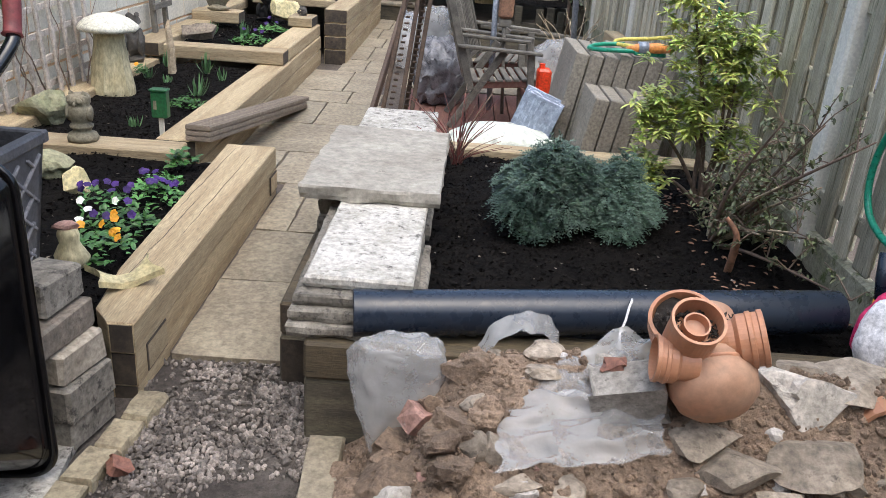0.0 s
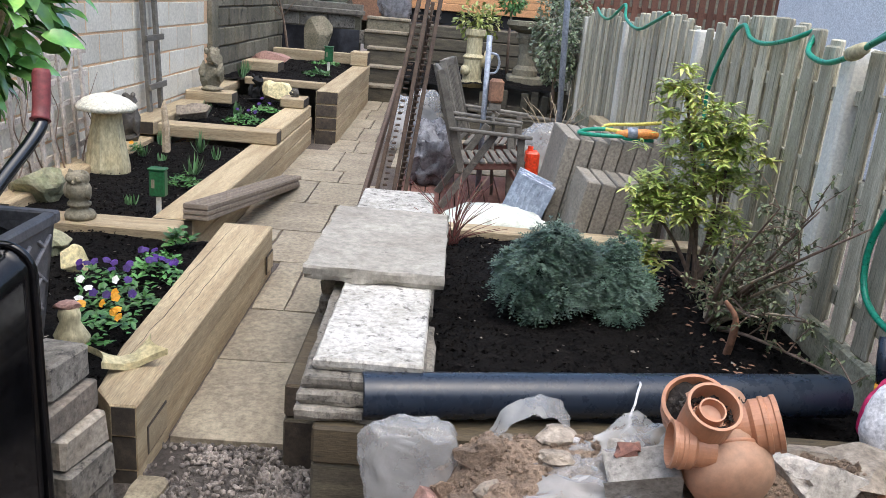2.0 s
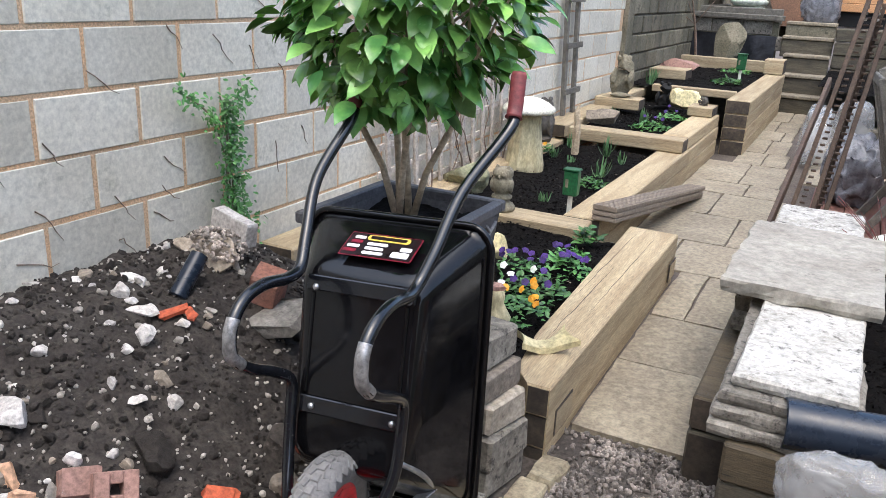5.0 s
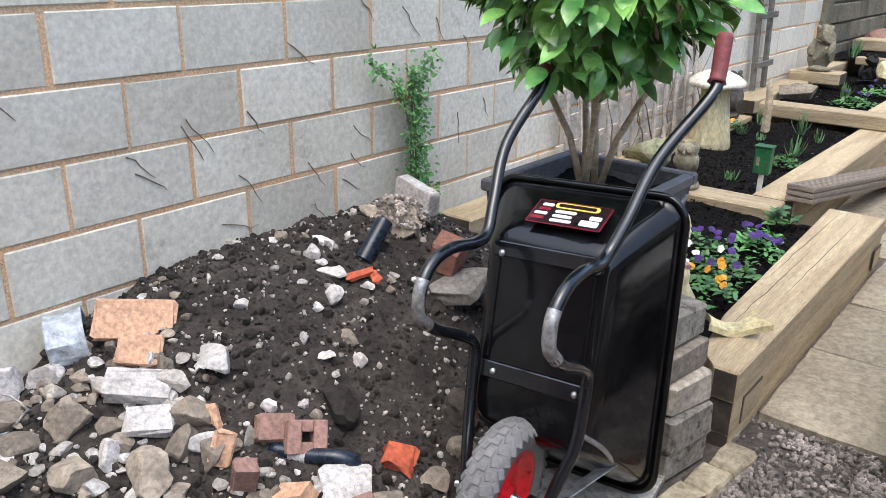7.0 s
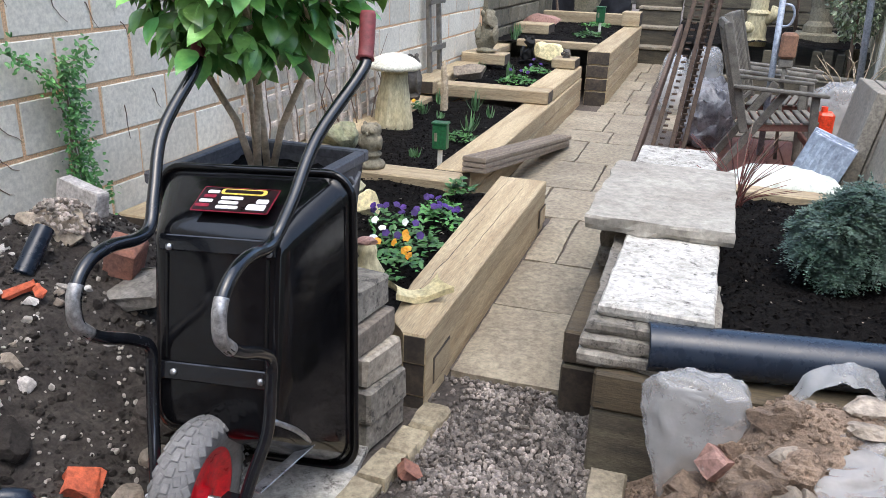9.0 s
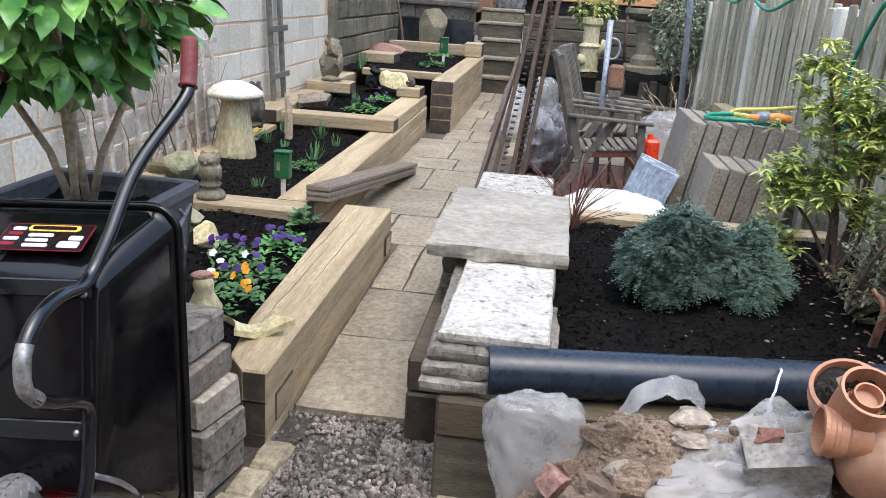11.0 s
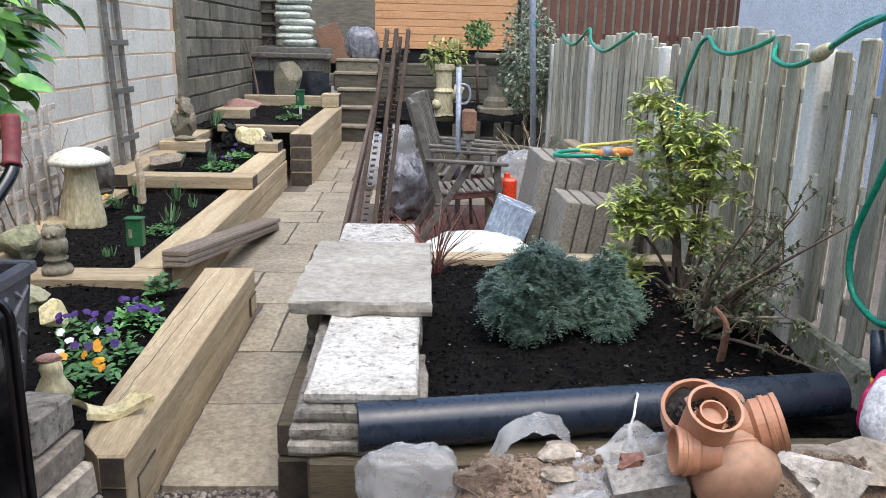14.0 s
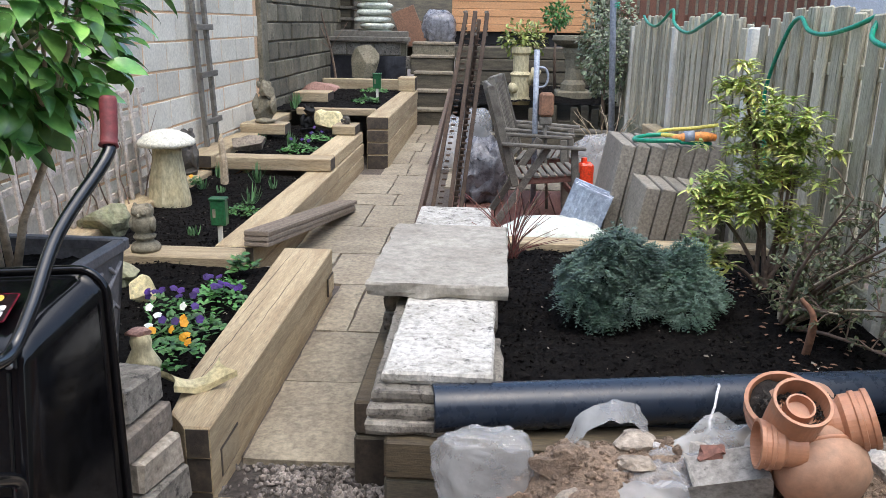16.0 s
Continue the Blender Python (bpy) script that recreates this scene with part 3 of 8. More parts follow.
top_beam = thing("sleeper", (-1.1, 3.2, 0.15), "pale softwood sleeper with a mitred end and long cracks", "sleeper", "sleepers of the raised beds")
part("beam", prism([(-1.008, 2.19), (-1.018, 4.265), (-1.288, 4.265), (-1.215, 2.60), (-1.168, 2.285), (-1.091, 2.19)], 0.150, 0.26), M_SLEEPER, top_beam)
part("end_grain", Geo().box(-1.086, -1.013, 2.187, 2.1905, 0.155, 0.252, 0.0005), M_ENDGRAIN, top_beam, "dark wet end grain")
for y0, y1, x in ((2.9, 4.1, -1.10), (2.45, 3.5, -1.16), (3.1, 4.2, -1.21)):
    part("crack", Geo().tube([(x + 0.006 * noise.noise((i * 0.9, x * 9, 2)) - 0.01 * i / 14, y0 + (y1 - y0) * i / 14, 0.2595) for i in range(15)], [0.0008 + 0.0014 * math.sin(math.pi * i / 14) for i in range(15)], 5), M_ENDGRAIN, top_beam)
mid_beam = thing("sleeper", (-1.1, 3.2, 0.05), "softwood sleeper with square pockets let into its side", "sleeper", "sleepers of the raised beds")
part("beam", prism([(-1.012, 2.20), (-1.022, 4.275), (-1.28, 4.275), (-1.21, 2.60), (-1.165, 2.295), (-1.096, 2.20)], 0.022, 0.147), M_SLEEPER, mid_beam)
part("end_grain", Geo().box(-1.091, -1.017, 2.197, 2.2005, 0.026, 0.142, 0.0005), M_ENDGRAIN, mid_beam, "dark wet end grain")
for y0, y1 in ((2.285, 2.47), (4.10, 4.25)):
    part("pocket_edge", Geo().box(-1.0165, -1.0095, y0, y1, 0.028, 0.132, 0.0006), M_ENDGRAIN, mid_beam, "dark joint round the let-in end")
    part("let_in_end", Geo().box(-1.0085, -1.0075, y0 + 0.006, y1 - 0.006, 0.034, 0.126, 0.0004), M_SLEEPERX, mid_beam, "end of a cross sleeper let into the side")
low_beam = thing("sleeper", (-1.1, 3.2, -0.06), "dark damp sleeper at the ground", "sleeper", "sleepers of the raised beds")
part("beam", prism([(-1.014, 2.205), (-1.024, 4.28), (-1.28, 4.28), (-1.21, 2.60), (-1.165, 2.30), (-1.10, 2.205)], -0.06, 0.019), M_SLEEPER, low_beam)
part("end_grain", Geo().box(-1.095, -1.019, 2.202, 2.2055, -0.055, 0.015, 0.0005), M_ENDGRAIN, low_beam, "dark wet end grain")
sleeper("sleeper", -2.72, -1.50, 4.03, 4.24, 0.13, 0.26, True, ends=False)
sleeper("sleeper", -2.72, -1.50, 4.04, 4.24, 0.0, 0.127, True, ends=False)
# second bed
sleeper("sleeper", -1.69, -1.46, 4.26, 6.9, 0.132, 0.262)
sleeper("sleeper", -1.685, -1.465, 4.27, 8.38, -0.06, 0.128)
sleeper("sleeper", -2.6, -1.475, 6.60, 6.80, 0.265, 0.375, True)
# third bed
sleeper("sleeper", -1.70, -1.475, 6.81, 8.38, 0.264, 0.378)
sleeper("sleeper", -1.685, -1.465, 6.91, 8.38, 0.132, 0.261, ends=False)
sleeper("sleeper", -1.74, -1.50, 8.05, 8.36, 0.382, 0.475, True, "short offcut of sleeper lying as a cap")
# fourth bed
for a, b in ((-0.06, 0.128), (0.132, 0.262), (0.266, 0.396), (0.400, 0.535)):
    sleeper("sleeper", -1.435, -1.20 - (0.004 if a < 0.3 else 0), 8.40, 11.95, a, b)
sleeper("sleeper", -2.35, -1.44, 9.1, 9.2, 0.46, 0.54, True, ends=False)
sleeper("sleeper", -1.47, -1.22, 11.7, 12.1, 0.54, 0.73, True, "short sleeper block at the head of the steps")
sleeper("sleeper", -2.7, -1.5, 12.3, 12.45, 0.5, 0.66, True, "weathered sleeper edging below the block wall", ends=False)
# pieces along the foot of the wall
sleeper("sleeper", -2.70, -2.50, 2.75, 4.0, 0.10, 0.30)
sleeper("sleeper", -2.70, -2.48, 4.27, 6.55, 0.12, 0.27)
sleeper("sleeper", -2.70, -2.46, 6.5, 7.95, 0.29, 0.40)
sleeper("sleeper", -2.66, -2.2, 7.96, 8.2, 0.38, 0.49, True, "pale sleeper offcut laid on the bed's edge")
sleeper("sleeper", -2.68, -2.45, 8.2, 9.3, 0.38, 0.47)
sleeper("sleeper", -2.65, -2.2, 10.2, 10.6, 0.5, 0.62, True, "pale sleeper offcut laid on the bed's edge")


def soil_bed(name, x0, x1, y0, y1, z, bump, label, crumbs, seed, flecks=40):
    nx, ny = max(8, int((x1 - x0) / 0.03)), max(8, int((y1 - y0) / 0.03))
    h = lambda x, y: z + bump * noise.noise((x * 2.1, y * 2.1, seed)) + 0.35 * bump * noise.noise((x * 9, y * 9, seed)) + 0.25 * bump * noise.noise((x * 24, y * 24, seed))
    g = Geo().sheet(x0, x1, y0, y1, nx, ny, h)
    solid(name, g, M_SOIL, label, "soil", kind="structure")
    q = random.Random(seed)
    c = Geo()
    for _ in range(crumbs):
        x, y = q.uniform(x0, x1), q.uniform(y0, y1)
        s = q.uniform(0.004, 0.011) * (1.6 if q.random() < 0.08 else 1)
        v = [Vector((q.uniform(-1, 1), q.uniform(-1, 1), q.uniform(-0.4, 0.9))) * s + Vector((x, y, h(x, y) + s * 0.4)) for _ in range(5)]
        c.add(v, [(0, 1, 2), (0, 2, 3), (0, 3, 1), (4, 2, 1), (4, 3, 2), (4, 1, 3)])
    solid("compost_crumbs", c, M_CRUMB, "loose dark compost crumbs and bark", "soil", kind="stuff")
    c = Geo()
    for _ in range(flecks):
        x, y = q.uniform(x0, x1), q.uniform(y0, y1)
        s = q.uniform(0.005, 0.014)
        v = [Vector((q.uniform(-1, 1), q.uniform(-1, 1), q.uniform(-0.2, 0.5))) * s + Vector((x, y, h(x, y) + 0.006)) for _ in range(4)]
        c.add(v, [(0, 1, 2), (0, 2, 3), (0, 3, 1), (1, 3, 2)])
    solid("pale_flecks", c, M_STONE, "small pale wood chips and grit on the soil", "chips", kind="stuff")
    return h


soil1 = soil_bed("soil_first_bed", -2.72, -1.20, 2.2, 4.06, 0.20, 0.03, "dark compost in the first raised bed", 5000, 1, 90)
soil2 = soil_bed("soil_second_bed", -2.5, -1.66, 4.2, 6.62, 0.215, 0.03, "dark compost in the second raised bed", 4000, 2, 80)
soil3 = soil_bed("soil_third_bed", -2.5, -1.68, 6.78, 9.12, 0.33, 0.03, "dark compost in the third raised bed", 2500, 3, 40)
soil4 = soil_bed("soil_fourth_bed", -2.7, -1.42, 9.18, 13.19, 0.50, 0.04, "dark compost in the fourth raised bed", 1500, 4, 30)
soil5 = soil_bed("soil_right_bed", -0.42, 1.44, 2.22, 4.36, 0.27, 0.035, "dark compost in the wide raised bed", 9000, 5, 120)
soil6 = soil_bed("soil_far_bed", -0.7, 2.2, 10.2, 13.0, 0.55, 0.05, "dark soil in the far upper bed", 1200, 6, 20)

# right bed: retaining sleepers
# the front pair's dark colours carry the shade on that face
sleeper("sleeper", -0.44, 1.45, 2.04, 2.20, 0.20, 0.325, True, "softwood sleeper at the wide bed's front, shade put into its colour", ends=False, m=M_DARKSOFTWOOD)
sleeper("sleeper", -0.44, 1.45, 2.05, 2.20, -0.06, 0.196, True, "lower sleeper at the wide bed's front, coloured dark for its shade", ends=False, m=M_DARKTIMBER)
sleeper("sleeper", -0.58, -0.445, 2.35, 4.5, -0.06, 0.16, False, "dark sleeper beside the path", m=M_DARKTIMBER)
sleeper("sleeper", -0.58, -0.445, 2.36, 4.5, 0.164, 0.285, False, "dark sleeper beside the path", m=M_DARKSOFTWOOD)
sleeper("sleeper", -0.44, 1.44, 4.36, 4.50, 0.17, 0.305, True, "pale sleeper at the back of the wide bed", ends=False)
sleeper("sleeper", -0.44, 1.44, 4.37, 4.50, -0.06, 0.166, True, "pale sleeper at the back of the wide bed", ends=False)
sleeper("sleeper", 1.27, 1.42, 2.25, 4.2, 0.12, 0.25, False, "mossy sleeper along the foot of the fence", ends=False)

# ---- fence with concrete posts ----
FX = 1.50
POSTS = [-0.6, 1.25, 3.2, 5.2, 7.35, 9.5, 11.7]
fence = thing("fence", (FX, 4, 0), "weathered hit-and-miss timber fence with arched tops and concrete posts", "fence", kind="structure")
for y in POSTS:
    part("post", Geo().box(FX - 0.055, FX + 0.055, y - 0.05, y + 0.05, -0.1, 1.50, 0.012), M_CONCPOST, fence, "pale concrete post")
for k, (a, b) in enumerate(zip(POSTS, POSTS[1:])):
    base = 0.40 if k < 3 else 0.45
    part("gravel_board", Geo().box(FX - 0.03, FX + 0.03, a + 0.052, b - 0.052, -0.1, base, 0.01), M_GRAVELBOARD, fence, "mossy concrete gravel board")
    for z in (base + 0.12, base + 0.55, 1.28):
        part("rail", Geo().box(FX - 0.018, FX + 0.018, a + 0.053, b - 0.053, z, z + 0.06, 0.004), M_FENCE, fence)
    n = int((b - a - 0.1) / 0.088)
    for i in range(n):
        y = a + 0.055 + (b - a - 0.11) * (i + 0.5) / n
        t = (i + 0.5) / n * 2 - 1
        top = 1.40 + 0.20 * math.sqrt(max(0, 1 - t * t)) + rnd.uniform(-0.012, 0.012)
        side = -1 if i % 2 else 1
        g = Geo().box(FX + side * 0.030 - 0.010, FX + side * 0.030 + 0.010, y - 0.054, y + 0.054, base + 0.01 + rnd.uniform(0, 0.02), top, 0.007, wob=0.002)
        part("board", g, M_FENCE, fence)

# ---- the far end: steps, retaining walls, terrace ----
steps = thing("garden_steps", (-1.05, 12.25, 0), "garden steps of dark sleepers and stone", "steps")
for i, (z, mt) in enumerate(((0.24, M_DARKTIMBER), (0.50, M_DARKTIMBER), (0.76, M_DARKTIMBER), (1.0, M_DARKTIMBER), (1.2, M_OLDBLOCK))):
    y = 12.2 + 0.3 * i
    part("riser", Geo().box(-1.42 if i > 2 else -1.34, -0.72, y, y + 0.14, -0.05 if i == 0 else z - 0.30, z - 0.046, 0.012), mt, steps)
    part("tread", Geo().box(-1.42 if i > 2 else -1.34, -0.72, y - 0.025, y + 0.42, z - 0.044, z, 0.008), M_FLAG, steps, "worn pale stone tread")
back = thing("wall_back", (-2.5, 13.2, 0.4), "low grey block retaining wall under a timber capping", "wall", kind="structure")
part("mortar_core", Geo().box(-3.6, -1.5, 13.22, 13.4, 0.3, 1.17, 0.004), M_OLDBLOCK, back)
for row in range(4):
    for i in range(5):
        part("block", Geo().box(-3.6 + 0.445 * i - (0.2 if row % 2 else 0), -3.6 + 0.445 * i + 0.43 - (0.2 if row % 2 else 0), 13.2, 13.35, 0.34 + 0.215 * row, 0.34 + 0.215 * row + 0.2, 0.008), M_PAVERSIDE if row > 1 else M_OLDBLOCK, back)
part("capping", Geo().box(-3.6, -1.45, 13.12, 13.42, 1.2, 1.27, 0.008), M_GREYWOOD, back)
solid("membrane", Geo().add([(x * 0.05 - 3.0, 13.14 + 0.03 * noise.noise((x * 0.4, z * 0.5, 1)), 0.55 + 0.085 * z) for z in range(6) for x in range(31)], [(z * 31 + x, z * 31 + x + 1, (z + 1) * 31 + x + 1, (z + 1) * 31 + x) for z in range(5) for x in range(30)]), M_MEMBRANE, "black plastic membrane hung along the wall", "membrane", smooth=True)
solid("terrace", Geo().sheet(-6, 6, 13.4, 22, 24, 20, lambda x, y: 1.12 + wobble(x, y, 1, 0.03)), M_GROUND, "upper terrace of bare ground", "ground", kind="structure")
ret = thing("wall_terrace", (0.8, 13.1, 0.5), "retaining wall of dark stacked sleepers", "wall", kind="structure")
for i in range(4):
    part("sleeper_beam", Geo().box(-0.70, 3.2, 13.0 + 0.01 * (i % 2), 13.2, 0.4 + 0.19 * i, 0.58 + 0.19 * i, 0.012), M_DARKTIMBER, ret)

shed = thing("shed", (0.5, 14.3, 1.15), "small shed clad in fresh orange shiplap boards", "shed")
# bearers are black so their colour gives the shaded gap below the shed
part("bearer", Geo().box(-0.8, 1.62, 14.35, 14.45, 1.15, 1.36, 0.005), M_BLACK, shed)
part("bearer", Geo().box(-0.8, 1.62, 15.6, 15.7, 1.15, 1.36, 0.005), M_BLACK, shed)
for i in range(14):
    part("cladding_board", Geo().box(-0.82, 1.64, 14.28 + 0.006 * (i % 2), 14.31, 1.37 + 0.125 * i, 1.37 + 0.125 * i + 0.121, 0.008), M_SHED, shed)
part("side_wall", Geo().box(-0.82, -0.80, 14.32, 16.2, 1.37, 3.1, 0.004), M_SHED, shed)
part("side_wall", Geo().box(1.62, 1.64, 14.32, 16.2, 1.37, 3.1, 0.004), M_SHED, shed)
part("corner_trim", Geo().box(1.642, 1.69, 14.26, 14.33, 1.36, 3.1, 0.004), M_BLACK, shed)
part("roof", Geo().box(-0.95, 1.8, 14.1, 16.4, 3.12, 3.2, 0.01), M_BLACK, shed)

nb = thing("neighbour_house", (6.5, 9, 0), "white rendered house with a blue-grey panel beyond the fence", "house")
part("wall", Geo().box(5.0, 9.0, 5.0, 13.0, -0.1, 5.0, 0.02), M_RENDERWALL, nb)
part("panel", Geo().box(4.93, 4.99, 5.4, 8.8, 0.8, 3.2, 0.02), M_BLUEBOARD, nb, "blue-grey painted panel")
part("window", Geo().box(4.95, 4.985, 3.9 + 1.1, 5.3, 1.2, 2.6, 0.01), M_GLASSDARK, nb)
nf = thing("neighbour_fence", (3.2, 12, 0), "brown slatted fence of the neighbouring garden", "fence")
for i in range(34):
    part("slat", Geo().box(2.0 + 0.16 * i, 2.0 + 0.16 * i + 0.11, 14.0, 14.03, 0.0, 2.35, 0.006), M_BROWNFENCE, nf)
part("rail", Geo().box(2.0, 7.4, 14.04, 14.09, 1.6, 1.7, 0.006), M_BROWNFENCE, nf)
part("rail", Geo().box(2.0, 7.4, 14.04, 14.09, 0.6, 0.7, 0.006), M_BROWNFENCE, nf)

# patio of red-stained decking beyond the wide bed
deck = thing("patio_deck", (0.4, 6.0, -0.03), "worn red-stained timber decking", "deck", kind="structure")
part("joists", Geo().box(-0.4, 1.4, 4.6, 9.9, -0.09, -0.04, 0.004), M_BLACK, deck)
for i in range(15):
    part("deck_board", Geo().box(-0.45 + 0.125 * i, -0.45 + 0.125 * i + 0.118, 5.0, 7.4, -0.035, -0.01 + rnd.uniform(-0.002, 0.002), 0.004), M_REDDECK, deck)
for i in range(3):
    for j in range(3):
        part("flag", flag_stone(-0.55 + 0.62 * i, 0.05 + 0.62 * i, 7.45 + 0.75 * j, 8.18 + 0.75 * j, 200 + 3 * i + j), M_FLAG, deck)

# ---- stack of slabs beside the path ----
def slab(name, x0, x1, y0, y1, z0, z1, m, label, seed, chip=0.012, rot=0.0, group="slabs stacked beside the path"):
    g = Geo()
    nx, ny = 14, 16
    q = random.Random(seed)
    w, d = (x1 - x0) / 2, (y1 - y0) / 2
    c = Vector(((x0 + x1) / 2, (y0 + y1) / 2, 0))

    def xy(i, j, k):
        x, y = -w + 2 * w * i / nx, -d + 2 * d * j / ny
        f = 0.55 if k else 1
        if i in (0, nx):
            x += chip * f * noise.noise((y * 9, seed, k * 0.4 + i))
        if j in (0, ny):
            y += chip * f * noise.noise((x * 9, seed + 7, k * 0.4 + j))
        return x, y

    rims = []
    zs = [z0, z0 + (z1 - z0) * 0.35, z0 + (z1 - z0) * 0.8, z1]
    rim = [(i, 0) for i in range(nx)] + [(nx, j) for j in range(ny)] + [(i, ny) for i in range(nx, 0, -1)] + [(0, j) for j in range(ny, 0, -1)]
    for k, z in enumerate(zs):
        ring = []
        for i, j in rim:
            x, y = xy(i, j, k)
            inn = 0.006 if k in (0, 3) else -0.004 * noise.noise((x * 14, y * 14, k))
            x -= inn * (1 if x > 0 else -1) if i in (0, nx) else 0
            y -= inn * (1 if y > 0 else -1) if j in (0, ny) else 0
            ring.append((x, y, z + (0.003 * noise.noise((x * 8, y * 8, seed)) if k == 3 else 0)))
        rims.append(ring)
    n = len(rim)
    vs = [p for r in rims for p in r]
    fs = [(k * n + a, k * n + (a + 1) % n, (k + 1) * n + (a + 1) % n, (k + 1) * n + a) for k in range(3) for a in range(n)]
    o = len(vs)
    idx = {}
    for j in range(1, ny):
        for i in range(1, nx):
            x, y = -w + 2 * w * i / nx, -d + 2 * d * j / ny
            idx[(i, j)] = len(vs)
            vs.append((x, y, z1 + 0.004 * noise.noise((x * 6, y * 6, seed)) + 0.003 * noise.noise((x * 17, y * 17, seed))))
    for a, (i, j) in enumerate(rim):
        idx[(i, j)] = 3 * n + a
    fs += [(idx[(i, j)], idx[(i + 1, j)], idx[(i + 1, j + 1)], idx[(i, j + 1)]) for j in range(ny) for i in range(nx)]
    fs.append(tuple(range(n))[::-1])
    R = Matrix.Rotation(radians(rot), 4, "Z")
    g.add([R @ Vector(p) + c for p in vs], fs)
    return solid(name, g, m, label, "slab", group, base=(c.x, c.y, z0))


slab("stone_slab", -0.50, -0.09, 2.06, 2.75, 0.330, 0.372, M_PAVERSIDE, "stained grey concrete slab at the bottom of the stack", 1, 0.02)
slab("stone_slab", -0.49, -0.12, 2.08, 2.9, 0.374, 0.416, M_PAVERSIDE, "stained grey concrete slab in the stack", 2, 0.02)
slab("stone_slab", -0.49, -0.16, 2.10, 3.0, 0.418, 0.456, M_PAVERSIDE, "dirty concrete slab in the stack", 3, 0.014, 1)
slab("stone_slab", -0.45, -0.12, 2.14, 2.95, 0.458, 0.498, M_WHITEPAVER, "pale lichened concrete paver near the top of the stack", 4, 0.006, -1)
slab("stone_slab", -0.56, -0.10, 2.96, 4.4, 0.30, 0.37, M_PAVERSIDE, "grey concrete slab lying on the bed's edge", 6, 0.01)
slab("stone_slab", -0.56, -0.12, 2.99, 4.2, 0.372, 0.44, M_PAVERSIDE, "grey concrete slab under the top stone", 7, 0.01)
slab("stone_slab", -0.53, -0.13, 3.4, 4.46, 0.441, 0.478, M_WHITEPAVER, "pale concrete paver at the back of the stack", 8, 0.005)
slab("stone_slab", -0.60, -0.06, 2.80, 3.72, 0.500, 0.555, M_SLABSTONE, "large worn grey stone slab on top of the stack", 5, 0.028, -1)

# black drainpipe on the front sleeper
pa, pb = Vector((-0.30, 2.10, 0.405)), Vector((1.26, 2.36, 0.40))
pipe = thing("drainpipe", (0.5, 2.2, 0.33), "long black plastic drainpipe lying along the bed's front", "pipe")
wd = (pb - pa).normalized()
part("pipe_wall", Geo().tube([pa, pb], 0.072, 40, cap=False).tube([pb, pb - wd * 0.001, pa + wd * 0.001, pa], [0.067, 0.067, 0.067, 0.067], 40, cap=False), M_BLACKPIPE, pipe, smooth=True)
part("rim", Geo().tube([pa, pa - wd * 0.003], [0.072, 0.067], 40, cap=False), M_BLACKPIPE, pipe)
part("rim", Geo().tube([pb, pb + wd * 0.003], [0.072, 0.067], 40, cap=False), M_BLACKPIPE, pipe)
solid("string", Geo().tube([(0.545, 2.20, 0.47), (0.535, 2.16, 0.482), (0.525, 2.14, 0.47), (0.515, 2.115, 0.44), (0.50, 2.10, 0.40), (0.495, 2.06, 0.37)], 0.004, 6), M_WHITE, "white string tied round the pipe", "string", smooth=True)

# ---- block stack and planter ----
def block(x0, x1, y0, y1, z0, z1, m, label, seed, rot=0):
    c = Vector(((x0 + x1) / 2, (y0 + y1) / 2, z0))
    g = Geo().box(x0 - c.x, x1 - c.x, y0 - c.y, y1 - c.y, 0, z1 - z0, 0.009, wob=0.004)
    R = Matrix.Translation(c) @ Matrix.Rotation(radians(rot), 4, "Z")
    g.v = [tuple(R @ Vector(p)) for p in g.v]
    solid("paving_block", g, m, label, "block", "stack of paving blocks", base=c)


GB_L = "weathered grey concrete block in a stack under the planter"
for i in range(4):
    block(-1.49, -1.29, 1.88, 2.20, -0.03 + 0.105 * i, 0.072 + 0.105 * i, M_PAVERSIDE, GB_L, 40 + i, i - 1)
    block(-1.74, -1.495, 1.90, 2.26, -0.03 + 0.105 * i, 0.072 + 0.105 * i, M_PAVERSIDE, GB_L, 50 + i, 1 - i)
# the corner column, each block turned a little on the one below
for cx, cy, z0, z1, ln, rot, mt, lb in ((-1.142, 2.02, -0.03, 0.068, 0.21, -11, M_PAVERSIDE, "grey concrete block at the foot of the stack"), (-1.132, 2.01, 0.071, 0.190, 0.215, -12, M_PAVERSIDE, "grey concrete block in the corner of the stack"),
                                        (-1.146, 2.015, 0.193, 0.298, 0.20, -13, M_BUFFBLOCK, "pale buff concrete block standing proud of the stack"), (-1.175, 1.99, 0.301, 0.393, 0.26, -9, M_STONE, "brownish concrete block in the stack"),
                                        (-1.192, 2.03, 0.396, 0.503, 0.185, -10, M_PAVERSIDE, "rough grey concrete block on top of the stack")):
    block(cx - 0.07, cx + 0.07, cy - ln / 2, cy + ln / 2, z0, z1, mt, lb, 60, rot)
block(-1.66, -1.32, 2.22, 2.34, -0.03, 0.385, M_PAVERSIDE, GB_L, 62, 0)

planter = thing("planter", (-1.52, 2.1, 0.39), "square slate-grey planter with a lattice pattern", "planter")
PX0, PX1, PY0, PY1, PZ0, PZ1 = -1.75, -1.29, 1.82, 2.33, 0.392, 0.825


def taper(z):
    return 0.045 * (1 - (z - PZ0) / (PZ1 - PZ0))


